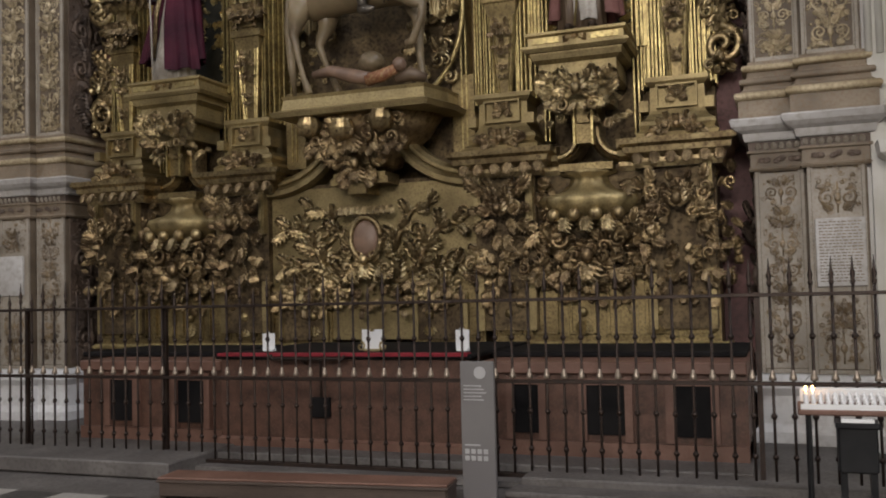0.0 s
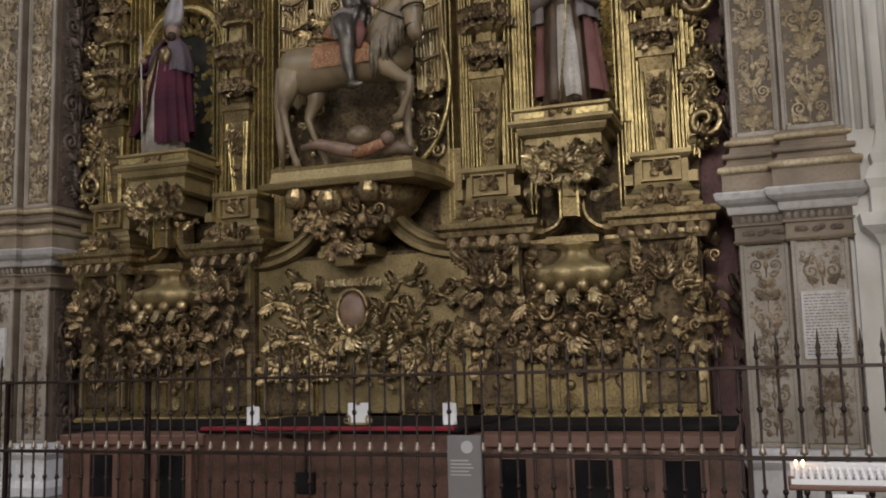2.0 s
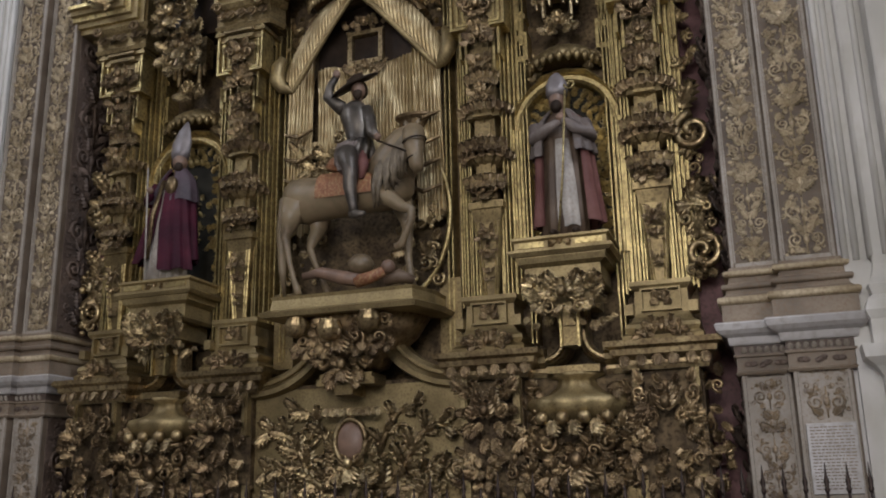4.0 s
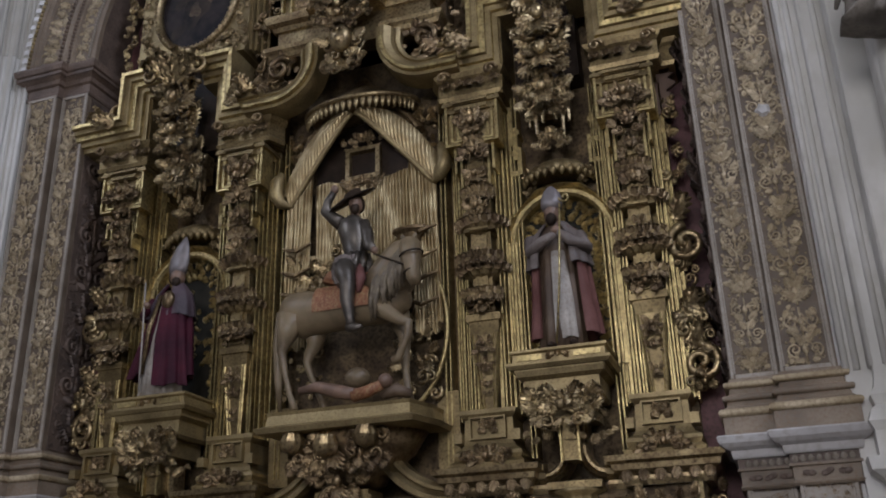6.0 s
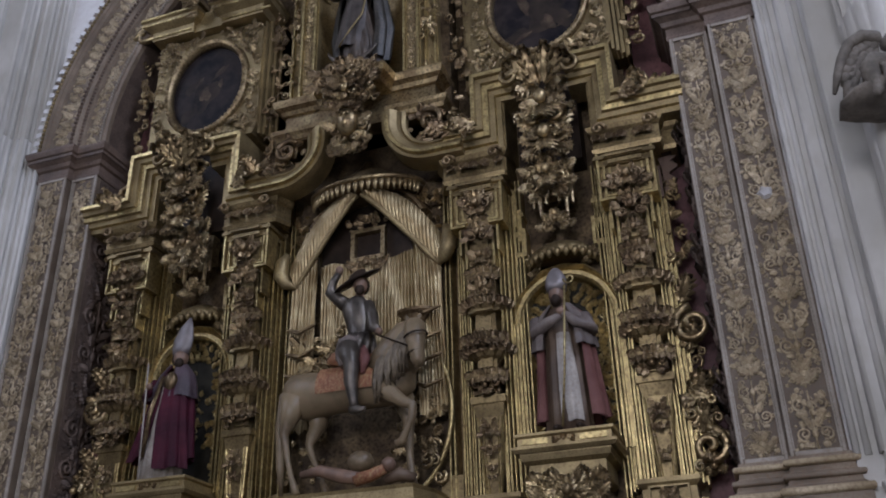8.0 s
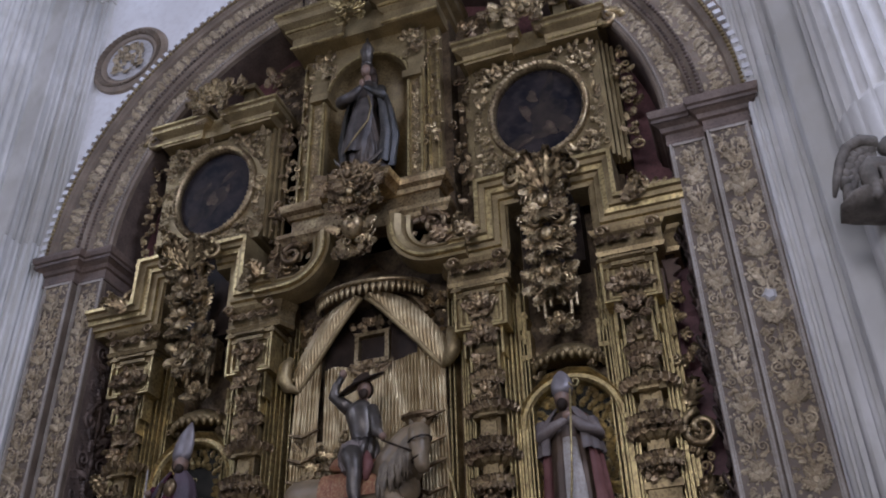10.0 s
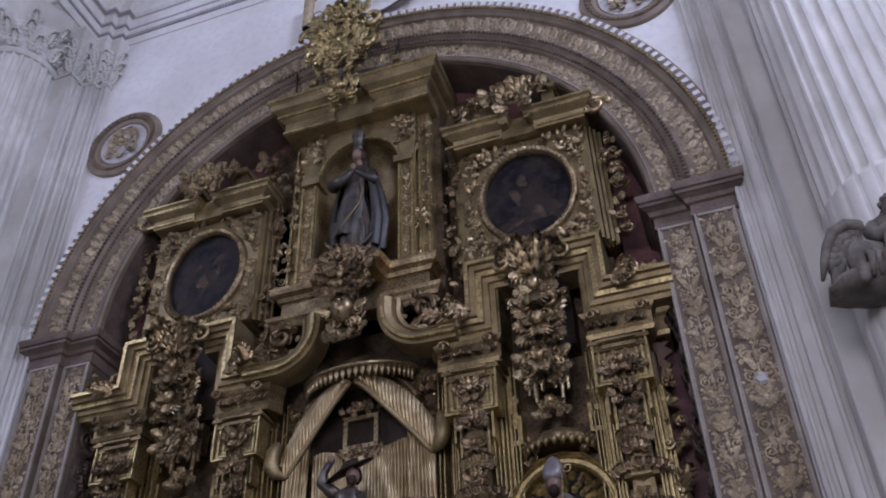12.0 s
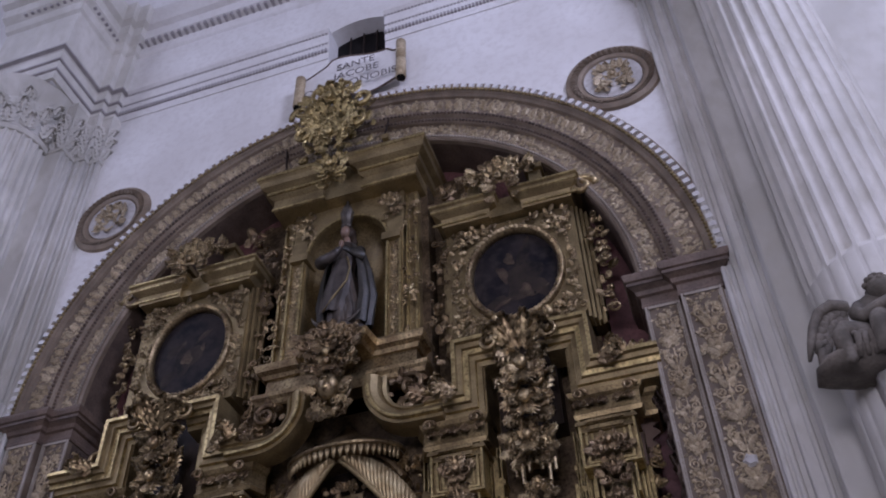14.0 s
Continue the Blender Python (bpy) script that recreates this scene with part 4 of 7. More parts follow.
one("centre_carving", swag_centre, GOLD, label="bright gilded leaves spreading from a shield")
one("centre_shield", lambda bm: ball(bm, (C, 10.24, 2.33), 0.19, 1, 0.5, 1.25, 16), SKIN, label="brown oval shield with a gilded rim", smooth=True)
one("shield_rim", lambda bm: tube(bm, [(C + 0.20 * math.cos(a), 10.2, 2.33 + 0.26 * math.sin(a)) for a in (2 * math.pi * i / 24 for i in range(25))], 0.035, 6), GOLD, smooth=True)
one("low_centre_carving", lambda bm: (foliage(bm, C - 1.3, C + 1.3, 1.45, 1.8, 10.34, 40, 0.2, 200, -90, 0.15)), GOLD_D)
both("shell_canopy", lambda bm: (lathe(bm, [(0.05, 2.36), (0.30, 2.42), (0.52, 2.54), (0.60, 2.64), (0.57, 2.70), (0.34, 2.76), (0.24, 2.84), (0.22, 2.92), (0.34, 2.95), (0.34, 2.99)], C + 2.72, 10.42, 48, 1.0, 0.72, 0.10, 12)), GOLD_P, label="scalloped gilded bracket", smooth=True)
both("bracket_foliage", lambda bm: [ball(bm, (C + 2.72 + q, 10.06 + 0.3 * q * q, 2.48), 0.075, 1, 0.9, 1, 10) for q in (-0.36, -0.12, 0.12, 0.36)] + [leaf(bm, (C + 2.72 + q, 10.10, 2.44), -90, 0.24, 0.8, 0.45) for q in (-0.24, 0, 0.24)], GOLD)

# predella cornice, broken forward at the pilasters
CORN = [(-0.03, 2.96), (0.02, 2.96), (0.04, 3.02), (0.04, 3.06), (0.12, 3.12), (0.13, 3.18), (0.18, 3.21), (0.19, 3.27), (-0.03, 3.30)]


def predella_cornice(bm):
    y0, y1, y2 = 10.42, 10.22, 10.62
    moulding(bm, CORN, [(C + 1.30, 10.6), (C + 1.30, y1), (C + 2.18, y1), (C + 2.18, y0), (C + 2.38, y0)])
    moulding(bm, CORN, [(C + 3.06, y0), (C + 3.28, y0), (C + 3.28, y1), (C + 4.16, y1), (C + 4.16, YB)])
    box(bm, C + 1.30, C + 2.20, 10.24, YB, 2.97, 3.285)
    box(bm, C + 3.26, C + 4.14, 10.24, YB, 2.97, 3.285)


both("predella_cornice", predella_cornice, GOLD, label="gilded cornice broken forward under the pilasters")
both("cornice_leaf", lambda bm: [leaf(bm, (C + x, 10.10, 3.10), -90 + rng.uniform(-20, 20), 0.16, 0.6, 0.5) for x in (1.32, 1.5, 1.68, 1.86, 2.04, 2.18, 3.3, 3.48, 3.66, 3.84, 4.02, 4.16)], GOLD_D)


# curved mouldings: U-shaped under the niches, swept up to the middle console
def curved_mould(bm, pts, y, prof=((0.0, 0.0), (0.05, -0.06), (0.09, -0.06), (0.10, -0.02), (0.16, -0.10), (0.22, -0.10), (0.24, 0.0))):
    """Sweep a profile (across, out) along a line in the facade's plane."""
    pts = [Vector(p) for p in pts]
    rows = []
    for i, p in enumerate(pts):
        d = (pts[min(i + 1, len(pts) - 1)] - pts[max(i - 1, 0)]).normalized()
        nrm = Vector((d.y, -d.x))
        rows.append([(p.x + nrm.x * a, y + o, p.y + nrm.y * a) for a, o in prof] + [(p.x + nrm.x * prof[-1][0], y + 0.25, p.y + nrm.y * prof[-1][0]), (p.x, y + 0.25, p.y)])
    grid_faces(bm, rows, True, caps=True)


def arc(cx, cz, r, a0, a1, n=14, sq=1.0):
    return [(cx + r * math.cos(radians(a0 + (a1 - a0) * i / n)), cz + sq * r * math.sin(radians(a0 + (a1 - a0) * i / n))) for i in range(n + 1)]


both("curved_cornice", lambda bm: curved_mould(bm, arc(C + 1.36, 3.95, 0.90, 183, 272, 16, 0.9), 10.34), GOLD_P, label="gilded moulding curving up to the console")
both("niche_volute", lambda bm: [curved_mould(bm, [(C + 2.72 + s * q[0], q[1]) for q in ([(0.16, 3.75)] + arc(0.38, 3.42, 0.22, 180, 270, 8) + [(0.60, 3.20)])][::s], 10.40, ((0, 0), (0.03, -0.05), (0.06, -0.05), (0.08, 0), (0.11, -0.06), (0.14, 0))) for s in (1, -1)], GOLD)
both("niche_key", lambda bm: (box(bm, C + 2.62, C + 2.82, 10.18, 10.5, 3.28, 3.72), box(bm, C + 2.65, C + 2.79, 10.14, 10.2, 3.5, 3.66), box(bm, C + 2.42, C + 3.02, 10.2, 10.5, 2.98, 3.06)), FLATG)
both("niche_key_strip", lambda bm: [box(bm, C + 2.72 + a - 0.012, C + 2.72 + a + 0.012, 10.12, 10.2, 3.26, 3.72) for a in (-0.1, 0.1)], GOLD_B)


# ---- tapering pilasters ----
def estipite(d, big):
    p0, st, sh = B(), B(), B()
    cx = C + d
    w = 0.31
    # plinth
    moulding(p0, [(-0.3, 3.29), (0.09, 3.29), (0.10, 3.34), (0.05, 3.38), (0.07, 3.43), (0.06, 3.47), (0.0, 3.51), (-0.03, 3.56), (-0.04, 3.60), (-0.05, 3.86), (-0.02, 3.89), (0.0, 3.92), (0.0, 3.97), (-0.3, 3.98)], [(cx - 0.34, YB), (cx - 0.34, 10.33), (cx + 0.34, 10.33), (cx + 0.34, YB)])
    box(p0, cx - 0.22, cx + 0.22, 10.30, 10.40, 3.62, 3.64)
    box(p0, cx - 0.22, cx + 0.22, 10.30, 10.40, 3.86, 3.88)
    box(p0, cx - 0.22, cx - 0.20, 10.30, 10.40, 3.64, 3.86)
    box(p0, cx + 0.20, cx + 0.22, 10.30, 10.40, 3.64, 3.86)
    box(p0, cx - 0.40, cx - 0.30, 10.26, 10.5, 3.58, 3.70)
    box(p0, cx + 0.30, cx + 0.40, 10.26, 10.5, 3.58, 3.70)
    # flanking strips, layered like folded mouldings
    for s in (1, -1):
        for k, (a, b, y) in enumerate(((0.205, 0.222, 10.46), (0.25, 0.262, 10.50), (0.295, 0.318, 10.53), (0.35, 0.362, 10.58), (0.395, 0.415, 10.62))):
            x0, x1 = sorted((cx + s * a, cx + s * b))
            box(st, x0, x1, y, YB, 3.98 - 0.02 * k, 8.0)
        for a, y in ((0.232, 10.56), (0.275, 10.59), (0.33, 10.62), (0.378, 10.65)):
            x0, x1 = sorted((cx + s * a, cx + s * (a + 0.011)))
            box(st, x0, x1, y, YB, 3.96, 8.0)
        tube(st, [(cx + s * 0.088, 10.452, 3.99), (cx + s * 0.155, 10.395, 4.9)], 0.017, 5)
        tube(st, [(cx + s * 0.055, 10.455, 3.99), (cx + s * 0.105, 10.398, 4.9)], 0.009, 5)
    box(sh, cx - 0.40, cx + 0.40, 10.68, YB, 3.95, 8.2)
    # shaft: narrow foot, swelling upwards, then stacked blocks
    rows = []
    for z, hw, y in ((3.98, 0.10, 10.46), (4.9, 0.17, 10.40), (5.05, 0.19, 10.36), (5.06, 0.22, 10.34), (5.14, 0.22, 10.33), (5.15, 0.12, 10.42)):
        rows.append([(cx - hw, 10.7, z), (cx - hw, y, z), (cx + hw, y, z), (cx + hw, 10.7, z)])
    grid_faces(sh, rows, True, caps=True)
    for z, hw, y, h in ((5.15, 0.14, 10.40, 0.20), (5.36, 0.25, 10.32, 0.07), (5.46, 0.13, 10.40, 0.28), (5.74, 0.22, 10.34, 0.06), (5.80, 0.28, 10.28, 0.08), (5.90, 0.14, 10.40, 0.34), (6.24, 0.21, 10.34, 0.05), (6.30, 0.17, 10.36, 0.4), (6.72, 0.22, 10.33, 0.07), (6.80, 0.17, 10.37, 0.62), (7.44, 0.24, 10.32, 0.08), (7.52, 0.20, 10.34, 0.40), (7.92, 0.36, 10.22, 0.09), (8.01, 0.40, 10.18, 0.06)):
        box(sh, cx - hw, cx + hw, y, 10.7, z, z + h, taper=0.012)
        box(sh, cx - hw * 0.6, cx + hw * 0.6, y - 0.03, y + 0.05, z + h * 0.2, z + h * 0.8)
    for k in range(3):
        e, y = 0.36 - 0.07 * k, 10.20 + 0.03 * k
        for sg in (1, -1):
            x0, x1 = sorted((cx + sg * e, cx + sg * (e - 0.03)))
            box(st, x0, x1, y, 10.5, 7.42 + 0.06 * k, 8.10)
            x0, x1 = sorted((cx + sg * (e - 0.03), cx + sg * (0.16 - 0.02 * k)))
            box(st, x0, x1, y, 10.5, 7.42 + 0.06 * k, 7.45 + 0.06 * k)
            if k == 0:
                x0, x1 = sorted((cx + sg * 0.27, cx + sg * 0.24))
                box(st, x0, x1, 10.28, 10.5, 7.05, 7.42)
                x0, x1 = sorted((cx + sg * 0.20, cx + sg * 0.17))
                box(st, x0, x1, 10.30, 10.5, 6.85, 7.36)
    box(sh, cx - 0.33, cx + 0.33, 10.27, 10.5, 7.45, 8.1)
    for sg in (1, -1):
        for a, y in ((0.135, 10.50), (0.165, 10.47)):
            x0, x1 = sorted((cx + sg * a, cx + sg * (a + 0.02)))
            box(st, x0, x1, y, 10.7, 4.0, 5.0)
    lf = B()
    for z, hw, y, s, n in ((4.75, 0.12, 10.38, 0.13, 3), (4.5, 0.09, 10.40, 0.11, 2), (4.25, 0.07, 10.42, 0.09, 2), (5.25, 0.16, 10.34, 0.16, 3), (5.95, 0.14, 10.34, 0.15, 3), (6.55, 0.16, 10.32, 0.18, 3), (7.0, 0.15, 10.32, 0.18, 4), (7.3, 0.2, 10.28, 0.2, 4), (7.72, 0.24, 10.25, 0.24, 6)):
        sym_foliage(lf, cx, z, hw, 0.10, y, s, n, int(z * 100) + big, 0.05, rng.choice((1, -1)))
    for z in (5.56, 6.18):
        lathe(sh, [(0.12, z), (0.15, z + 0.04), (0.24, z + 0.10), (0.29, z + 0.16), (0.30, z + 0.19), (0.26, z + 0.22)], cx, 10.52, 40, 1.0, 0.85, 0.12, 14)
    for z, hw, y, n in ((5.40, 0.27, 10.30, 6), (5.86, 0.31, 10.26, 7), (6.78, 0.22, 10.31, 5), (7.50, 0.25, 10.28, 5)):
        for q in range(n):
            u = (q + 0.5) / n * 2 - 1
            leaf(lf, (cx + hw * u, y + 0.10 * u * u, z), -90 - 35 * u, 0.19, 0.9, 0.5)
            leaf(lf, (cx + hw * u * 0.9, y + 0.10 * u * u, z - 0.02), 90 - 40 * u, 0.14, 1.0, 0.5)
    sym_foliage(lf, cx, 3.75, 0.12, 0.07, 10.34, 0.10, 7, 5, 0.01)
    sym_foliage(lf, cx, 3.40, 0.36, 0.08, 10.26, 0.17, 9, 6 + big, 0.04)
    for z, r in ((5.70, 0.29), (6.32, 0.29)):
        for k in range(9):
            a = math.pi * k / 8
            leaf(lf, (cx - r * math.cos(a), 10.52 - 0.26 * math.sin(a), z), 90 + 25 * math.cos(a), 0.15, 1.0, 0.5)
    return p0, sh, lf, st


for d, big in ((1.73, 0), (3.72, 5)):
    for s in (1, -1):
        trip = estipite(d, big)
        if s < 0:
            for b in trip:
                flip(b, C)
        es = split_part("tapering_pilaster", trip[0], GOLD_P, alt, "gilded pilaster with layered strips")
        split_part("shaft", trip[1], FLATG, es, "tapered shaft of stacked carved blocks")
        split_part("strip", trip[3], GOLD_B, es, "bright gilded strips")
        part("shaft_foliage", trip[2], GOLD_D, es, "carved leaf clusters")

# thin bright strips that frame the bays
both("bay_strip", lambda bm: [box(bm, C + a, C + a + 0.018, 10.60, YB, 3.4, 8.2) for a in (1.14, 1.20, 2.17, 2.22, 3.22, 3.27)], GOLD_B, label="bright gilded vertical strips")


# ---- side niches ----
def niche_front(bm):
    cx, zc, r = C + 2.72, 6.10, 0.56
    arch_band(bm, [(r, 10.62), (r + 0.03, 10.58), (r + 0.05, 10.58), (r + 0.06, 10.61), (r + 0.09, 10.61), (r + 0.11, 10.56), (r + 0.12, 10.6), (r + 0.12, YB), (r, YB)], cx, zc, 0, 180, 28)
    for s in (1, -1):
        x0, x1 = sorted((cx + s * r, cx + s * (r + 0.11)))
        box(bm, x0, x1, 10.62, YB, 4.4, zc)
        for q in (0.0, 0.045, 0.09):
            x0, x1 = sorted((cx + s * (r + q), cx + s * (r + q + 0.025)))
            box(bm, x0, x1, 10.57, 10.63, 4.4, zc)
        curved_mould(bm, [(cx + s * (r + 0.14), zc), (cx + s * (r + 0.12), zc + 0.35), (cx + s * 0.3, zc + 0.72), (cx, zc + 0.78)][::-s], 10.66, ((0, 0), (0.03, -0.05), (0.07, 0)))


both("niche_frame", niche_front, GOLD_B, label="bright gilded round-headed niche frame")


def niche_back(bm):
    cx, zc, r = C + 2.72, 6.10, 0.57
    rows = []
    for i in range(13):
        a = math.pi * i / 12
        rows.append([(cx - r * math.cos(a), 10.80 + 0.0 * math.sin(a), 4.3), (cx - r * math.cos(a), 10.80, zc + r * math.sin(a))])
    grid_faces(bm, rows)
    bm.faces.ensure_lookup_table()


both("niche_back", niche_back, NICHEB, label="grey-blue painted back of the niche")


def niche_dots(bm):
    cx, zc = C + 2.72, 6.10
    for rr in (0.28, 0.36, 0.44, 0.52):
        for i in range(9 if rr < 0.4 else 15):
            a = math.pi * (i + 0.5) / (9 if rr < 0.4 else 15)
            leaf(bm, (cx + rr * math.cos(a), 10.79, zc + rr * math.sin(a)), math.degrees(a) + rng.uniform(-60, 60), 0.11, 0.3, 0.5)
    r2 = random.Random(23)
    for _ in range(60):
        x, z = r2.uniform(-0.5, 0.5), r2.uniform(5.0, 6.2)
        volute(bm, (cx + x, 10.79, z), r2.uniform(0.03, 0.05), r2.choice((-1, 1)), r2.uniform(0, 360), 0.2, 1.3, 0.2, 10)
        leaf(bm, (cx + x + 0.04, 10.80, z), r2.uniform(0, 360), 0.09, 0.3, 0.4)
    for i in range(18):
        for s in (1, -1):
            for rr in (0.36, 0.44, 0.52):
                leaf(bm, (cx + s * rr, 10.79, 4.5 + i * 0.09), rng.uniform(0, 360), 0.105, 0.3, 0.5)
                volute(bm, (cx + s * rr, 10.79, 4.53 + i * 0.09), 0.03, s, rng.uniform(0, 360), 0.3, 1.2, 0.3, 9)


both("niche_scrollwork", niche_dots, GOLD_B, label="gilded scrollwork on the niche back")
def shell(bm):
    cx = C + 2.72
    lathe(bm, [(0.40, 6.94), (0.45, 6.93), (0.47, 6.98), (0.44, 7.05), (0.34, 7.13), (0.20, 7.20), (0.08, 7.25)], cx, 10.80, 56, 1.0, 0.85, 0.07, 14, 0, 180.0, 360.0)
    for k in range(13):
        a = radians(186 + 168 * k / 12)
        x, y = cx + 0.455 * math.cos(a), 10.80 + 0.385 * math.sin(a)
        tube(bm, [(x, y, 6.98), (x, y - 0.015, 6.92), (x, y, 6.86)], [0.04, 0.045, 0.012], 6)


both("niche_shell", shell, FLATG, label="ribbed shell canopy with hanging tongues over the niche", smooth=True)
both("niche_top_carving", lambda bm: (sym_foliage(bm, C + 2.72, 7.42, 0.24, 0.10, 10.58, 0.2, 5, 41, 0.1), foliage(bm, C + 2.24, C + 2.42, 6.75, 7.1, 10.72, 7, 0.16), foliage(bm, C + 3.02, C + 3.2, 6.75, 7.1, 10.72, 7, 0.16), sym_foliage(bm, C + 2.72, 7.95, 0.36, 0.40, 10.36, 0.28, 14, 43, 0.2, -1)), GOLD, label="carved leaf pendant")
both("pendant_plate", lambda bm: (box(bm, C + 2.44, C + 3.0, 10.44, 10.62, 7.78, 8.22), [tube(bm, [(C + 2.72 + x, 10.47, 7.80), (C + 2.72 + x, 10.46, z)], [0.035, 0.025], 8) for x, z in ((-0.25, 7.62), (-0.17, 7.5), (-0.08, 7.66), (0.08, 7.66), (0.17, 7.5), (0.25, 7.62))]), GOLD, label="fringed pendant plate")
both("niche_side_steps", lambda bm: [(box(bm, C + 2.72 + s * 0.52 - 0.06, C + 2.72 + s * 0.52 + 0.06, 10.62, YB, 7.05 + 0.3 * k, 7.12 + 0.3 * k), box(bm, C + 2.72 + s * (0.46 + 0.05 * k) - 0.02, C + 2.72 + s * (0.46 + 0.05 * k) + 0.02, 10.60, YB, 7.05 + 0.22 * k, 7.45 + 0.3 * k)) for s in (1, -1) for k in range(3)], GOLD_B)


# statue consoles
def side_console(bm):
    cx = C + 2.70
    moulding(bm, [(-0.3, 3.94), (-0.06, 3.94), (-0.03, 3.98), (-0.03, 4.16), (0.03, 4.2), (0.05, 4.26), (0.05, 4.28), (-0.3, 4.28)], [(cx - 0.46, 10.7), (cx - 0.46, 9.98), (cx + 0.46, 9.98), (cx + 0.46, 10.7)])
    moulding(bm, [(-0.3, 4.28), (0.06, 4.28), (0.09, 4.32), (0.09, 4.35), (0.03, 4.36), (0.03, 4.45), (0.06, 4.47), (0.06, 4.50), (-0.3, 4.50)], [(cx - 0.50, 10.7), (cx - 0.50, 9.96), (cx + 0.50, 9.96), (cx + 0.50, 10.7)])
    box(bm, cx - 0.5, cx + 0.5, 9.97, 10.7, 4.2, 4.495)
    box(bm, cx - 0.32, cx + 0.32, 10.08, 10.7, 3.72, 3.95)


both("statue_console", side_console, GOLD_P, label="gilded plinth that carries a statue")
both("console_panel", lambda bm: [box(bm, C + 2.70 + a, C + 2.70 + b, 9.915, 9.935, 4.375, 4.44) for a, b in ((-0.48, -0.18), (0.18, 0.48))], GOLD_B)
both("console_plaque", lambda bm: (sym_foliage(bm, C + 2.70, 4.405, 0.14, 0.03, 9.94, 0.07, 5, 3, 0.01)), GOLD_D)
both("console_foliage", lambda bm: (sym_foliage(bm, C + 2.70, 3.82, 0.42, 0.22, 10.06, 0.26, 12, 51, 0.12), foliage(bm, C + 2.2, C + 3.2, 3.5, 3.8, 10.25, 18, 0.2, 300, -90, 0.12)), GOLD, label="carved leaves and bosses under the plinth")


# middle console under the rider
def mid_console(bm):
    path = [(C - 0.86, 10.5), (C - 0.94, 9.72), (C + 1.02, 9.72), (C + 1.16, 10.2), (C + 1.16, 10.6)]
    moulding(bm, [(-0.4, 3.80), (0.02, 3.80), (0.05, 3.86), (-0.05, 3.90), (-0.07, 4.02), (-0.05, 4.06), (-0.4, 4.06)], path)
    box(bm, C - 0.7, C + 0.8, 9.95, 10.6, 3.85, 4.055)


one("rider_console", mid_console, GOLD_P, label="projecting gilded platform that carries the rider")
one("console_underside", lambda bm: lathe(bm, [(0.10, 3.12), (0.30, 3.2), (0.34, 3.3), (0.62, 3.55), (0.78, 3.82)], C + 0.06, 10.42, 24, 1.15, 0.78), GOLD_D, smooth=True)
one("console_boss", lambda bm: [lathe(bm, [(0.02, z - 0.13), (0.12, z - 0.09), (0.15, z), (0.16, z + 0.02), (0.12, z + 0.10), (0.13, z + 0.12)], C + x, y, 40, 1, 1, 0.12, 10) for x, y, z in ((-0.55, 9.85, 3.68), (0.42, 9.80, 3.68), (-0.08, 9.78, 3.60))], GOLD, label="round gilded bosses", smooth=True)
one("console_carving", lambda bm: (sym_foliage(bm, C + 0.02, 3.55, 0.75, 0.22, 9.98, 0.28, 14, 8, 0.12, -1), sym_foliage(bm, C, 3.2, 0.4, 0.2, 10.1, 0.26, 10, 18, 0.1, -1)), GOLD_D)
one("console_key", lambda bm: (box(bm, C - 0.34, C + 0.34, 10.06, 10.5, 3.06, 3.12), box(bm, C - 0.12, C + 0.12, 10.0, 10.4, 2.86, 3.06, taper=0), box(bm, C - 0.38, C - 0.2, 10.05, 10.4, 2.98, 3.06), box(bm, C + 0.2, C + 0.38, 10.05, 10.4, 2.98, 3.06)), FLATG)
both("console_side_field", lambda bm: (box(bm, C + 1.02, C + 1.3, 10.62, YB, 3.3, 4.3)), FLATG)

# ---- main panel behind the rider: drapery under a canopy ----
# board coloured dark for the shaded space behind and below the horse
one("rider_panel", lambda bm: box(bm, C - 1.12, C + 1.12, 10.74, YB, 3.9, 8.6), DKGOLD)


def drape(bm, x0, x1, z0, z1, y, n, amp, slant=0.0):
    rows = []
    m = n * 6
    for i in range(m + 1):
        u = i / m
        row = []
        for j in range(17):
            v = j / 16
            x = x0 + (x1 - x0) * u + slant * (1 - v)
            yy = y - amp * abs(math.sin(u * n * math.pi + 0.5 * math.sin(v * 5) + 0.7 * math.sin(v * 11 + u * 19))) - amp * 0.6 * math.sin(u * n * 2.3 * math.pi + v * 2)
            row.append((x, yy, z0 + (z1 - z0) * v + 0.03 * math.sin(u * 15)))
        rows.append(row)
    grid_faces(bm, rows)


one("back_drapery", lambda bm: (drape(bm, C - 0.72, C + 0.74, 5.75, 7.45, 10.67, 26, 0.026)), BRASS, label="pale gilded carved drapery", smooth=True)
both("side_drapery", lambda bm: (drape(bm, C + 0.72, C + 1.10, 5.05, 7.55, 10.56, 7, 0.035, 0.06)), BRASS, label="hanging gilded carved curtain", smooth=True)
both("curtain_fold", lambda bm: [tube(bm, [(C + 0.70, 10.46, z), (C + 0.9, 10.42, z - 0.10), (C + 1.12, 10.46, z - 0.02)], [0.02, 0.035, 0.02], 6) for z in (6.5, 6.15, 5.85, 5.5)], GOLD_D)


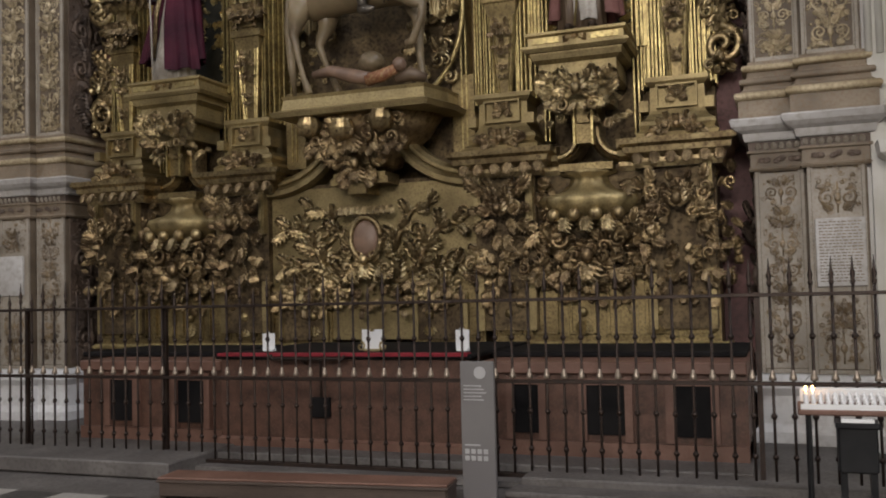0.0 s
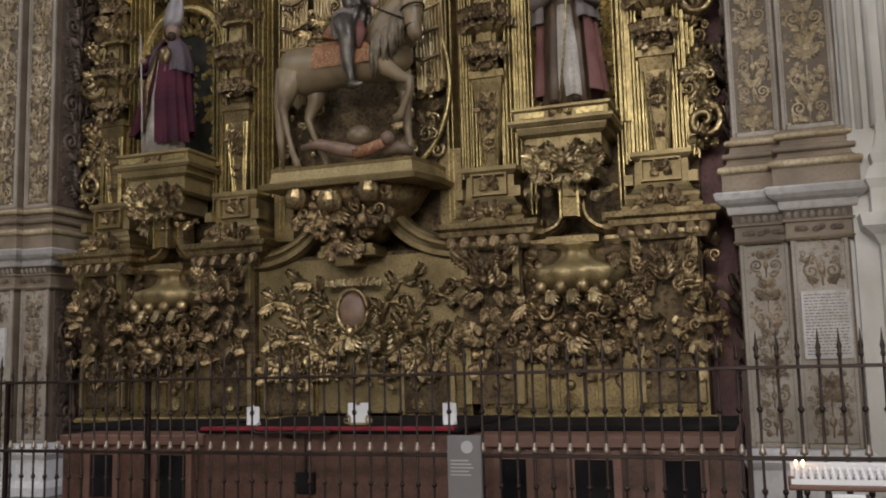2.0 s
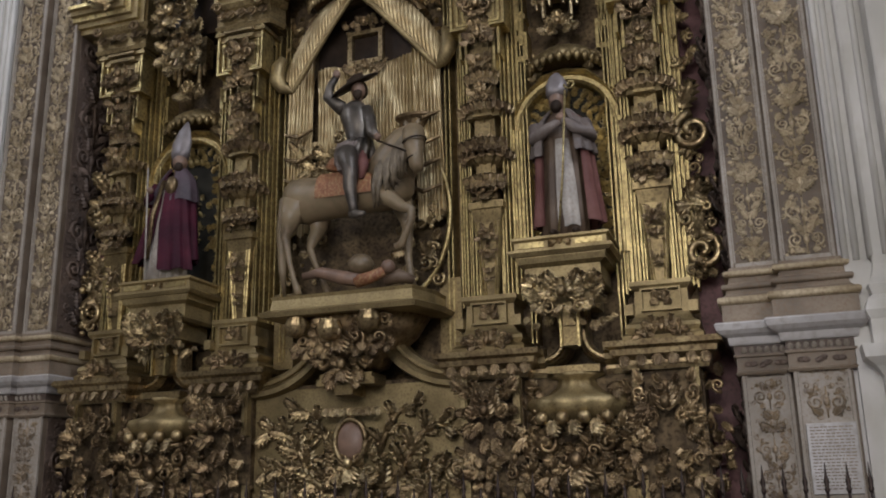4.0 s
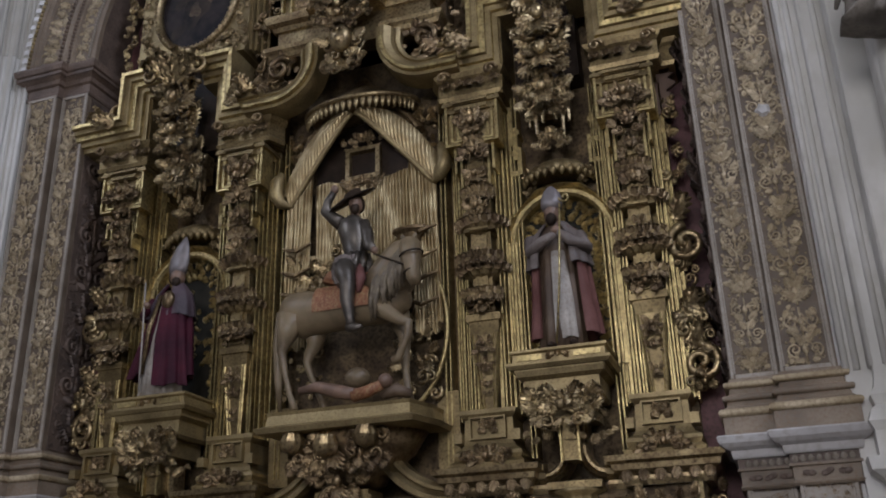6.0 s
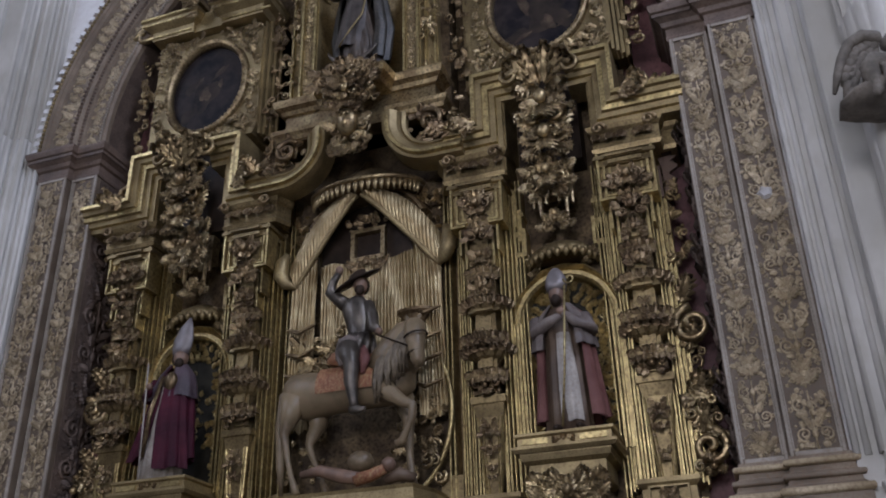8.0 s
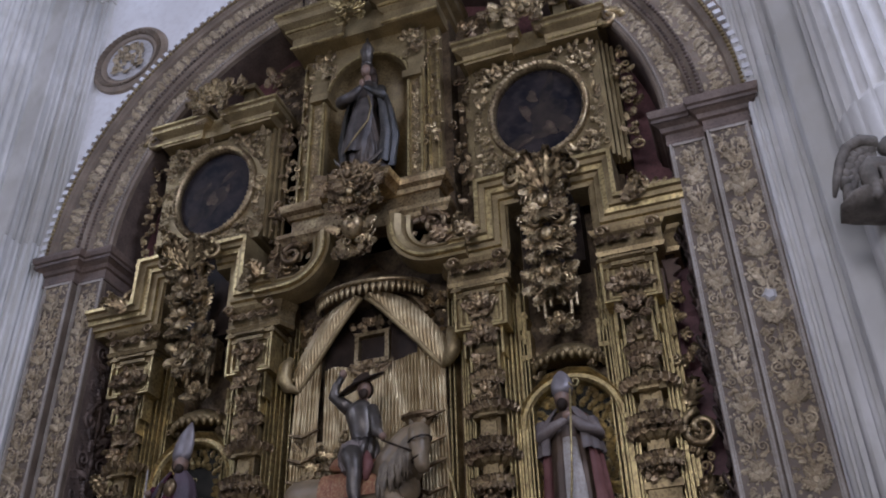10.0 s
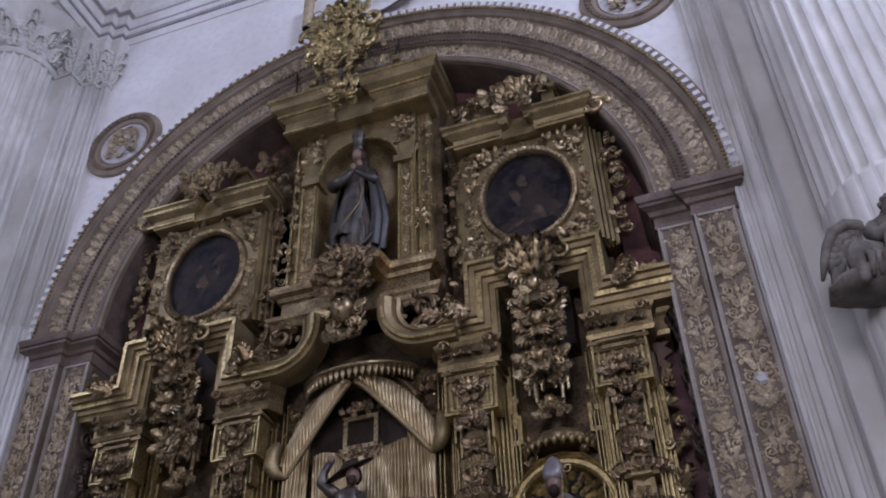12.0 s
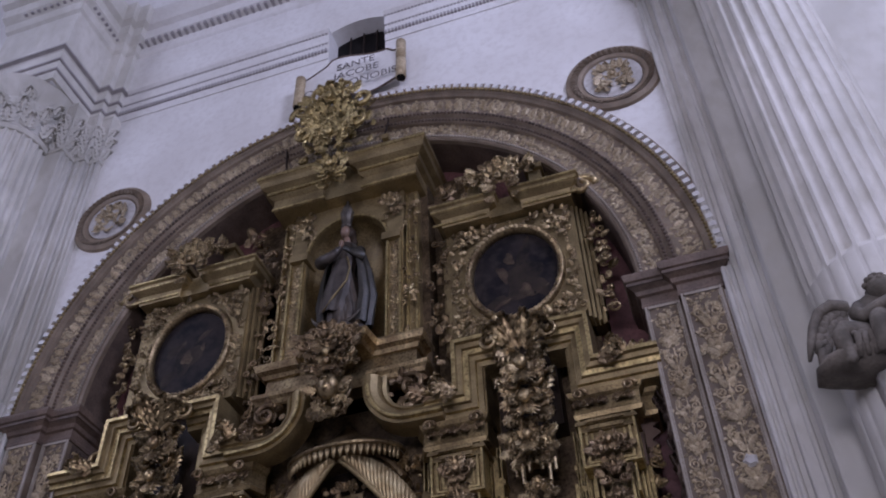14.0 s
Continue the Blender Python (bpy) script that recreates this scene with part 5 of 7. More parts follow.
def curtain(bm):
    """The drawn-up curtain that sweeps from the canopy down to the side, in upright folds."""
    rows = []
    n = 130
    for i in range(n + 1):
        t = i / n
        xi, zi = 0.03 + 1.04 * t ** 0.95, 8.30 - 1.16 * t ** 1.05
        xo, zo = 0.16 + 1.04 * t ** 0.9, 8.36 - 0.05 * t - 0.86 * t ** 1.9
        row = []
        for j in range(13):
            v = j / 12
            x = xi + (xo - xi) * v
            row.append((C + x, 10.30 + 0.26 * t - 0.05 * math.sin(v * math.pi) - 0.011 * math.sin(x * 120 + v * 2) - 0.006 * math.sin(x * 260 + 3 * v), zi + (zo - zi) * v))
        rows.append(row)
    grid_faces(bm, rows)


both("canopy_curtain", curtain, BRASS, label="feathered pale gilded curtain drawn aside", smooth=True)
both("curtain_edge", lambda bm: tube(bm, [(C + 0.03 + 1.04 * t ** 0.95, 10.29 + 0.26 * t, 8.30 - 1.16 * t ** 1.05) for t in (i / 16 for i in range(17))] + [(C + 1.18, 10.46, 7.18), (C + 1.26, 10.44, 7.32), (C + 1.26, 10.46, 7.52), (C + 1.20, 10.5, 7.66)], [0.035] * 17 + [0.085, 0.11, 0.10, 0.05], 10), GOLD_P, smooth=True)
one("canopy_dome", lambda bm: lathe(bm, [(0.80, 8.40), (0.84, 8.46), (0.78, 8.52), (0.62, 8.62), (0.40, 8.74), (0.2, 8.86), (0.12, 8.95), (0.05, 9.05)], C, 10.62, 40, 1.0, 0.55, 0.05, 20), GOLD_D, label="small domed canopy", smooth=True)


def valance(bm):
    for i in range(23):
        a = radians(196 + 148 * i / 22)
        x, y = C + 0.84 * math.cos(a), 10.62 + 0.46 * math.sin(a)
        tube(bm, [(x, y, 8.46), (x, y - 0.01, 8.36), (x, y, 8.27)], [0.036, 0.038, 0.012], 8, 0, 0.6)


one("canopy_valance", valance, BRASS, label="scalloped valance of hanging tongues", smooth=True)
one("canopy_ring", lambda bm: tube(bm, [(C + 0.86 * math.cos(radians(a)), 10.62 + 0.48 * math.sin(radians(a)), 8.47) for a in range(180, 361, 6)], 0.04, 6), GOLD, smooth=True)
# near-black sheet in place of the shaded space below the dome
one("canopy_shade", lambda bm: box(bm, C - 0.75, C + 0.75, 10.70, 10.74, 7.35, 8.4), HAIR_SHADE, label="dark hollow under the canopy")
one("small_frame", lambda bm: [box(bm, a, b, 10.60, 10.72, c, d) for a, b, c, d in ((C - 0.26, C - 0.20, 7.42, 7.92), (C + 0.20, C + 0.26, 7.42, 7.92), (C - 0.2, C + 0.2, 7.42, 7.48), (C - 0.2, C + 0.2, 7.86, 7.92))], GOLD, label="small gilded frame")
one("small_frame_carving", lambda bm: (sym_foliage(bm, C, 7.36, 0.42, 0.08, 10.66, 0.15, 7, 91, 0.03), sym_foliage(bm, C, 8.0, 0.4, 0.1, 10.64, 0.14, 6, 92, 0.05)), GOLD_D)


def rays(bm):
    foliage(bm, C - 1.05, C - 0.3, 5.6, 6.4, 10.66, 26, 0.3, 360, 60, 0.1, 0.3, 0.1)
    foliage(bm, C + 0.2, C + 0.9, 5.3, 5.9, 10.66, 14, 0.26, 360, 60, 0.1, 0.3, 0.1)
    foliage(bm, C + 0.55, C + 1.1, 4.2, 5.4, 10.62, 22, 0.26, 360, 0, 0.14, 0.4, 0.2)
    foliage(bm, C - 1.1, C - 0.6, 4.3, 5.0, 10.68, 10, 0.22, 360, 0, 0.08, 0.3, 0.2)


one("panel_carving", rays, GOLD, label="gilded carving of trophies and leaves behind the rider")
one("trophy_cup", lambda bm: lathe(bm, [(0.03, 6.02), (0.05, 6.2), (0.20, 6.42), (0.26, 6.46), (0.26, 6.50)], C + 0.74, 10.52, 20, 1, 0.5), GOLD_D, label="flared gilded cup among the trophies")
one("panel_arc", lambda bm: tube(bm, [(C + 0.35 + 0.85 * math.cos(radians(a)), 10.56, 5.15 + 1.15 * math.sin(radians(a))) for a in range(-62, 40, 6)], 0.035, 6), GOLD_B, smooth=True)

# ---- main entablature ----
ENT = [(-0.05, 8.12), (0.02, 8.12), (0.04, 8.18), (0.02, 8.20), (0.02, 8.40), (0.06, 8.44), (0.09, 8.50), (-0.05, 8.52)]


def main_ent(bm):
    moulding(bm, ENT, [(C + 3.36, 10.5), (C + 3.36, 10.24), (C + 4.18, 10.24), (C + 4.18, 10.45), (C + 4.34, 10.45), (C + 4.34, 11.0)])
    box(bm, C + 3.36, C + 4.16, 10.26, YB, 8.13, 8.84)
    box(bm, C + 4.14, C + 4.44, 10.40, YB, 8.46, 8.84)
    moulding(bm, ENT, [(C + 1.20, 10.5), (C + 1.30, 10.26), (C + 2.12, 10.26), (C + 2.12, 10.5)])
    box(bm, C + 1.30, C + 2.16, 10.28, YB, 8.13, 8.84)
    box(bm, C + 3.34, C + 3.70, 10.22, YB, 8.5, 9.58)
    box(bm, C + 1.84, C + 2.20, 10.22, YB, 8.5, 9.58)


STEP_PROF = ((0, 0.45), (0, -0.21), (0.055, -0.21), (0.065, -0.15), (0.13, -0.14), (0.14, -0.09), (0.21, -0.08), (0.22, -0.03), (0.29, -0.02), (0.30, 0.03), (0.37, 0.04), (0.39, 0.45))


def stepped(bm, path, side):
    """Sweep the layered cornice along a stepped line in the facade's plane, mitred."""
    pts = [Vector(p) for p in path]
    rows = []
    for i, p in enumerate(pts):
        ds = [(pts[j + 1] - pts[j]).normalized() for j in (i - 1, i) if 0 <= j < len(pts) - 1]
        ns = [Vector((-d.y, d.x)) * side for d in ds]
        m = (ns[0] + ns[-1]).normalized()
        m = m / max(0.3, m.dot(ns[0]))
        rows.append([(p.x + m.x * a, 10.14 + o, p.y + m.y * a) for a, o in STEP_PROF])
    grid_faces(bm, rows, True, caps=True)


def stepped_cornice(bm):
    for path, side in (([(C + 4.56, 8.87), (C + 3.74, 8.87), (C + 3.74, 9.62), (C + 3.10, 9.62)], 1), ([(C + 1.36, 8.87), (C + 1.80, 8.87), (C + 1.80, 9.62), (C + 2.42, 9.62)], -1)):
        tmp = B()
        stepped(tmp, path, side)
        tmp.verts.index_update()
        n = len(STEP_PROF)
        for f in tmp.faces:
            ks = sorted({v.index % n for v in f.verts})
            if len(ks) == 2 and ks[1] - ks[0] == 1 and ks[0] in (1, 5, 8):
                f.material_index = 1
        me = bpy.data.meshes.new("tmp")
        tmp.to_mesh(me)
        tmp.free()
        bm.from_mesh(me)
        bpy.data.meshes.remove(me)


both("main_entablature", main_ent, FLATG, label="gilded frieze block over the pilaster")
both("stepped_cornice", stepped_cornice, [GOLD_P, GOLD_B], label="layered gilded cornice stepped up beside the cartouche")


# near-black block in place of the shade in the cornice gap
both("raised_backing", lambda bm: box(bm, C + 2.3, C + 3.15, 10.5, YB, 8.3, 9.9), HAIR_SHADE, label="dark gap behind the leaf cartouche")
both("bay_cartouche", lambda bm: (sym_foliage(bm, C + 2.77, 8.95, 0.30, 0.34, 10.22, 0.42, 8, 61, 0.2, -1), sym_foliage(bm, C + 2.77, 8.45, 0.26, 0.25, 10.26, 0.38, 7, 62, 0.2, -1), [(leaf(bm, (C + 2.77 + q * 0.05, 10.0, 9.25), 90 - 14 * q, 0.66, 1.0, 0.22, 0.03), leaf(bm, (C + 2.77 + q * 0.10, 10.02, 9.3), 90 - 38 * q, 0.60, 1.1, 0.26), leaf(bm, (C + 2.77 + q * 0.14, 10.0, 9.45), 90 - 72 * q, 0.52, 1.2, 0.3), leaf(bm, (C + 2.77 + q * 0.12, 10.04, 9.25), -25 if q > 0 else 205, 0.40, 1.1, 0.36), volute(bm, (C + 2.77 + q * 0.40, 9.95, 9.42), 0.14, -q, 90, 0.28, 1.3, 0.6)) for q in (1, -1)]), GOLD, label="large carved leaf cartouche filling the gap")
both("frieze_leaf", lambda bm: [leaf(bm, (C + x, 10.22, 8.40), -90 + rng.uniform(-30, 30), 0.2, 0.7, 0.5) for x in (1.38, 1.55, 1.72, 1.89, 2.05, 3.38, 3.55, 3.72, 3.9, 4.08)] + [volute(bm, (C + x, 10.1, 8.40), 0.09, 1, 0, 0.3, 1.3, 0.6) for x in (1.4, 2.05, 3.45, 4.1)], GOLD_D)
both("cornice_acanthus", lambda bm: [(leaf(bm, (C + x + 0.22 * q, 9.96, z - 0.04), 90 + 75 * q, 0.46, 1.1, 0.34), leaf(bm, (C + x - 0.1 * q, 9.94, z), 90 - 40 * q, 0.36, 1.1, 0.4), leaf(bm, (C + x + 0.1 * q, 9.92, z - 0.12), -60 * q, 0.26, 0.9, 0.4)) for x, z, q in ((1.60, 8.82, 1), (4.02, 8.82, -1))], GOLD, label="leaf tufts on the cornice")


def big_scroll(bm):
    pts = [(C + 1.62, 8.64), (C + 1.35, 8.64)] + arc(C + 1.16, 9.22, 0.58, 268, 172, 44) + [(C + 0.585, 9.42)]
    curved_mould(bm, pts[::-1], 10.16, ((-0.20, 0.06), (-0.19, -0.02), (-0.14, -0.05), (-0.12, -0.02), (-0.08, -0.10), (0.0, -0.16), (0.06, -0.17), (0.08, -0.12), (0.13, -0.12), (0.14, 0)))


both("scrolled_pediment", big_scroll, GOLD_P, label="broken pediment end sweeping up in a thick curve")
both("scroll_bright", lambda bm: curved_mould(bm, ([(C + 1.62, 8.60)] + arc(C + 1.16, 9.22, 0.62, 268, 172, 20))[::-1], 10.0, ((-0.02, 0.0), (0.0, -0.03), (0.03, -0.03), (0.04, 0))), GOLD_B, label="bright gilded edge of the curve")
both("scroll_carving", lambda bm: (volute(bm, (C + 1.12, 10.2, 9.2), 0.2, -1, 120, 0.25, 1.3, 0.4), foliage(bm, C + 0.8, C + 1.5, 8.9, 9.45, 10.3, 18, 0.24, 360, 0, 0.1), leaf(bm, (C + 1.45, 10.0, 8.82), 160, 0.4, 0.8, 0.4)), GOLD_D)
one("keystone_cartouche", lambda bm: (sym_foliage(bm, C, 9.15, 0.34, 0.45, 10.05, 0.3, 16, 71, 0.2), sym_foliage(bm, C, 9.75, 0.5, 0.2, 9.95, 0.28, 10, 72, 0.15), ball(bm, (C, 9.85, 9.25), 0.17, 1, 0.8, 1.3, 12)), GOLD, label="carved cartouche between the scrolls")
both("arch_mould", lambda bm: curved_mould(bm, arc(C, 7.75, 0.98, 20, 88, 12, 0.85)[::-1], 10.56), GOLD_D)
both("arch_spandrel", lambda bm: foliage(bm, C + 0.7, C + 1.12, 7.7, 8.3, 10.62, 14, 0.2, 360, 0, 0.08), GOLD)


def canopy_wing(bm):
    foliage(bm, C + 4.05, C + 4.38, 4.0, 5.2, 10.72, 26, 0.30, 360, 0, 0.2, 0.35, 0.2)
    foliage(bm, C + 4.02, C + 4.28, 5.2, 8.0, 10.74, 34, 0.24, 360, 0, 0.15, 0.35, 0.2)
    volute(bm, (C + 4.22, 10.6, 5.75), 0.24, 1, 90, 0.25, 1.5, 0.5)
    volute(bm, (C + 4.2, 10.6, 4.3), 0.22, -1, 90, 0.25, 1.5, 0.5)
    for z in (4.5, 4.9, 5.5, 6.1):
        leaf(bm, (C + 4.12, 10.62, z), 60, 0.42, 0.8, 0.35)


both("side_wing", canopy_wing, GOLD, label="carved leaf wing along the outer edge")

def edge_board(bm):
    rows = []
    for i in range(29):
        z = 7.55 + 0.95 * i / 28
        w = 4.20 + 0.20 * i / 28 + 0.055 * math.sin(i * 1.15)
        rows.append([(C + 4.02, 10.62, z), (C + w, 10.62, z), (C + w, 10.68, z), (C + 4.02, 10.68, z)])
    grid_faces(bm, rows, True, caps=True)


both("edge_board", edge_board, WOODPLAIN, label="plain brown board with a waved edge")

# ---- upper tier ----
one("attic_board", lambda bm: [box(bm, C + a, C + b, 10.5, YB, c, d) for a, b, c, d in ((-1.35, -0.72, 9.4, 13.6), (0.72, 1.35, 9.4, 13.6), (-0.72, 0.72, 9.4, 10.04), (-0.72, 0.72, 12.96, 13.6))], DKGOLD)


def oval_panel(bm):
    cx, cz = C + 2.755, 10.92
    hw, z0, z1 = 0.98, 9.82, 12.0
    n = 64
    ring = []
    for i in range(n):
        a = 2 * math.pi * i / n
        c, s = math.cos(a), math.sin(a)
        k = min((hw / abs(c)) if abs(c) > 1e-6 else 9e9, ((z1 - cz) / s) if s > 1e-6 else (((z0 - cz) / s) if s < -1e-6 else 9e9))
        ring.append([(cx + 0.70 * c, 10.30, cz + 0.86 * s), (cx + k * c, 10.30, cz + k * s), (cx + k * c, 10.85, cz + k * s), (cx + 0.70 * c, 10.85, cz + 0.86 * s)])
    ring.append(ring[0])
    grid_faces(bm, ring, True)


both("attic_panel", oval_panel, GOLD_P, label="gilded panel pierced by an oval picture")


def attic_side_strips(bm):
    cx = C + 2.755
    for s in (1, -1):
        for k, (a, y) in enumerate(((0.98, 10.34), (1.04, 10.40), (1.10, 10.48), (1.16, 10.56))):
            x0, x1 = sorted((cx + s * a, cx + s * (a + 0.04)))
            box(bm, x0, x1, y, YB, 9.82, 12.05)
        x0, x1 = sorted((cx + s * 0.98, cx + s * 1.2))
        box(bm, x0, x1, 10.60, YB, 9.82, 12.05)


both("attic_moulding", attic_side_strips, GOLD_P)
def spandrel(bm):
    cx, cz = C + 2.755, 10.92
    k = 0
    while k < 270:
        x, z = rng.uniform(cx - 0.94, cx + 0.94), rng.uniform(9.86, 11.96)
        e = ((x - cx) / 0.86) ** 2 + ((z - cz) / 1.0) ** 2
        if e < 1:
            continue
        k += 1
        if rng.random() < 0.3:
            volute(bm, (x, 10.28, z), rng.uniform(0.04, 0.07), rng.choice((-1, 1)), rng.uniform(0, 360), 0.25, 1.3, 0.5, 12)
        else:
            leaf(bm, (x, 10.28 - rng.uniform(0, 0.04), z), rng.uniform(0, 360), rng.uniform(0.08, 0.15), rng.uniform(0.3, 1), 0.38)


both("attic_spandrel_carving", spandrel, GOLD, label="carved spandrel leaves")


def attic_cornice(bm):
    cx = C + 2.755
    pr = [(-0.1, 12.02), (0.03, 12.02), (0.05, 12.10), (0.03, 12.12), (0.05, 12.18), (0.15, 12.24), (0.17, 12.32), (0.20, 12.34), (0.20, 12.39), (-0.1, 12.41)]
    for s in (1, -1):
        pts = [(cx - 1.02, 10.7), (cx - 1.02, 10.14), (cx - 0.30, 10.14), (cx - 0.30, 10.4)] if s < 0 else [(cx + 0.30, 10.4), (cx + 0.30, 10.14), (cx + 1.02, 10.14), (cx + 1.02, 10.7)]
        moulding(bm, pr, pts)
    box(bm, cx - 1.02, cx + 1.02, 10.16, YB, 12.03, 12.40)
    # broken pediment pieces
    box(bm, cx - 0.62, cx - 0.42, 10.2, 10.7, 12.4, 12.95)
    box(bm, cx + 0.42, cx + 0.62, 10.2, 10.7, 12.4, 12.95)
    box(bm, cx - 0.66, cx - 0.36, 10.12, 10.7, 12.88, 12.98)
    box(bm, cx + 0.36, cx + 0.66, 10.12, 10.7, 12.88, 12.98)


both("attic_cornice", attic_cornice, GOLD_P, label="gilded cornice over the oval picture")
both("attic_crest", lambda bm: (sym_foliage(bm, C + 2.755, 12.5, 0.28, 0.35, 10.0, 0.28, 12, 81, 0.12), sym_foliage(bm, C + 2.755, 12.85, 0.62, 0.16, 10.1, 0.3, 12, 82, 0.12)), GOLD, label="carved leaf crest")
both("attic_bright", lambda bm: [box(bm, C + 2.755 + a, C + 2.755 + b, y, y + 0.02, z, z + 0.04) for a, b in ((-1.2, -0.3), (0.3, 1.2)) for y, z in ((9.926, 12.345), (9.97, 12.25), (10.08, 12.06))], GOLD_B)
both("attic_outer_carving", lambda bm: (foliage(bm, C + 3.95, C + 4.15, 9.9, 12.0, 10.55, 26, 0.24, 360, 0, 0.2, 0.3, 0.3), volute(bm, (C + 4.0, 10.2, 12.2), 0.22, 1, 0, 0.3, 1.3, 0.5), foliage(bm, C + 4.0, C + 4.45, 8.92, 9.10, 10.3, 8, 0.24, 160, 90, 0.1), volute(bm, (C + 3.98, 10.3, 9.15), 0.2, 1, 200, 0.24, 1.4, 0.5), foliage(bm, C + 3.2, C + 3.8, 12.5, 13.0, 10.5, 12, 0.25, 360, 0, 0.1)), GOLD, label="carved leaves beside the oval picture")
both("attic_inner_carving", lambda bm: (foliage(bm, C + 1.38, C + 1.72, 9.6, 12.2, 10.55, 34, 0.22, 360, 0, 0.15, 0.3, 0.3), foliage(bm, C + 1.5, C + 2.1, 12.6, 13.5, 10.6, 16, 0.28, 360, 0, 0.15)), GOLD_D)


# middle niche with the standing figure
def mid_niche(bm):
    n = 20
    zc, r = 12.25, 0.70
    for s in (1, -1):
        x0, x1 = sorted((C + s * 0.72, C + s * 1.0))
        box(bm, x0, x1, 10.2, YB, 10.1, 12.6)
        x0, x1 = sorted((C + s * 1.0, C + s * 1.22))
        box(bm, x0, x1, 10.34, YB, 10.1, 13.3)
        x0, x1 = sorted((C + s * 0.66, C + s * 0.98))
        box(bm, x0, x1, 10.1, 10.5, 12.12, 12.26)
    rows = []
    for i in range(n + 1):
        a = math.pi * i / n
        x, z = C + r * math.cos(a), zc + r * math.sin(a)
        rows.append([(x, 10.24, z), (x, 10.24, 13.35), (x, YB, 13.35), (x, YB, z)])
    grid_faces(bm, rows, True, caps=True)
    box(bm, C - 1.0, C - 0.69, 10.24, YB, 12.2, 13.35)
    box(bm, C + 0.69, C + 1.0, 10.24, YB, 12.2, 13.35)


one("middle_niche", mid_niche, GOLD_P, label="tall arched niche with carved sides")
one("niche_arch_trim", lambda bm: arch_band(bm, [(0.70, 10.24), (0.71, 10.20), (0.75, 10.20), (0.76, 10.24)], C, 12.25, 0, 180, 24), GOLD_B)
both("niche_pilaster_trim", lambda bm: ([box(bm, C + x, C + x + 0.035, 10.14, 10.22, 10.15, 12.1) for x in (0.73, 0.95)] + [box(bm, C + x, C + x + 0.03, 10.28, 10.36, 10.15, 13.2) for x in (1.03, 1.18)]), GOLD_B)
both("niche_pilaster_carving", lambda bm: (rinceau(bm, C + 0.77, C + 0.95, 10.2, 12.1, 10.2), foliage(bm, C + 1.0, C + 1.25, 10.2, 13.2, 10.3, 30, 0.18, 360, 0, 0.1, 0.3, 0.3), foliage(bm, C + 0.6, C + 0.98, 12.7, 13.3, 10.22, 30, 0.16, 360, 0, 0.03)), GOLD, label="carved strips beside the niche")


def niche_hollow(bm):
    rows = [[(C + 0.71 * math.cos(radians(a)), 10.30 + 0.5 * math.sin(radians(a)), z) for a in range(0, 181, 10)] for z in (10.03, 11.2, 12.25)]
    rows += [[(C + 0.71 * math.cos(radians(e)) * math.cos(radians(a)), 10.30 + 0.5 * math.cos(radians(e)) * math.sin(radians(a)), 12.25 + 0.71 * math.sin(radians(e))) for a in range(0, 181, 10)] for e in range(12, 90, 12)]
    grid_faces(bm, rows)


one("niche_hollow", niche_hollow, FLATG, label="rounded gilded hollow of the upper niche", smooth=True)


def mid_pedestal(bm):
    moulding(bm, [(-0.3, 9.86), (0.02, 9.86), (0.05, 9.92), (0.12, 9.96), (0.14, 10.04), (0.14, 10.08), (-0.3, 10.09)], [(C - 1.22, 10.6), (C - 1.22, 10.2), (C - 0.52, 10.2), (C - 0.48, 9.86), (C + 0.48, 9.86), (C + 0.52, 10.2), (C + 1.22, 10.2), (C + 1.22, 10.6)])
    box(bm, C - 1.2, C + 1.2, 10.22, YB, 9.4, 10.085)
    box(bm, C - 0.5, C + 0.5, 9.88, 10.6, 9.87, 10.085)
    moulding(bm, [(-0.3, 9.42), (0.02, 9.42), (0.05, 9.48), (0.09, 9.52), (0.10, 9.58), (-0.3, 9.6)], [(C - 1.3, 10.6), (C - 1.3, 10.22), (C - 0.45, 10.22)])
    moulding(bm, [(-0.3, 9.42), (0.02, 9.42), (0.05, 9.48), (0.09, 9.52), (0.10, 9.58), (-0.3, 9.6)], [(C + 0.45, 10.22), (C + 1.3, 10.22), (C + 1.3, 10.6)])


one("middle_pedestal", mid_pedestal, GOLD, label="gilded pedestal of the upper niche")
one("pedestal_carving", lambda bm: (sym_foliage(bm, C, 9.98, 0.6, 0.2, 9.78, 0.3, 12, 101, 0.1), sym_foliage(bm, C, 9.6, 0.3, 0.2, 9.9, 0.24, 9, 102, 0.1, -1)), GOLD_D)


def top_cornice(bm):
    pr = [(-0.3, 13.30), (0.02, 13.30), (0.04, 13.38), (0.02, 13.40), (0.02, 13.56), (0.10, 13.62), (0.12, 13.72), (0.22, 13.78), (0.24, 13.88), (0.28, 13.92), (0.28, 14.02), (-0.3, 14.04)]
    moulding(bm, pr, [(C - 1.30, 10.9), (C - 1.30, 9.98), (C - 0.40, 9.98), (C - 0.40, 10.4)])
    moulding(bm, pr, [(C + 0.40, 10.4), (C + 0.40, 9.98), (C + 1.30, 9.98), (C + 1.30, 10.9)])
    box(bm, C - 1.28, C + 1.28, 10.0, 10.9, 13.31, 14.03)
    for s in (1, -1):
        for k in range(3):
            x0, x1 = sorted((C + s * (0.55 + 0.1 * k), C + s * (1.1 - 0.12 * k)))
            box(bm, x0, x1, 9.94 - 0.06 * k, 10.7, 14.03 + 0.13 * k, 14.14 + 0.13 * k)


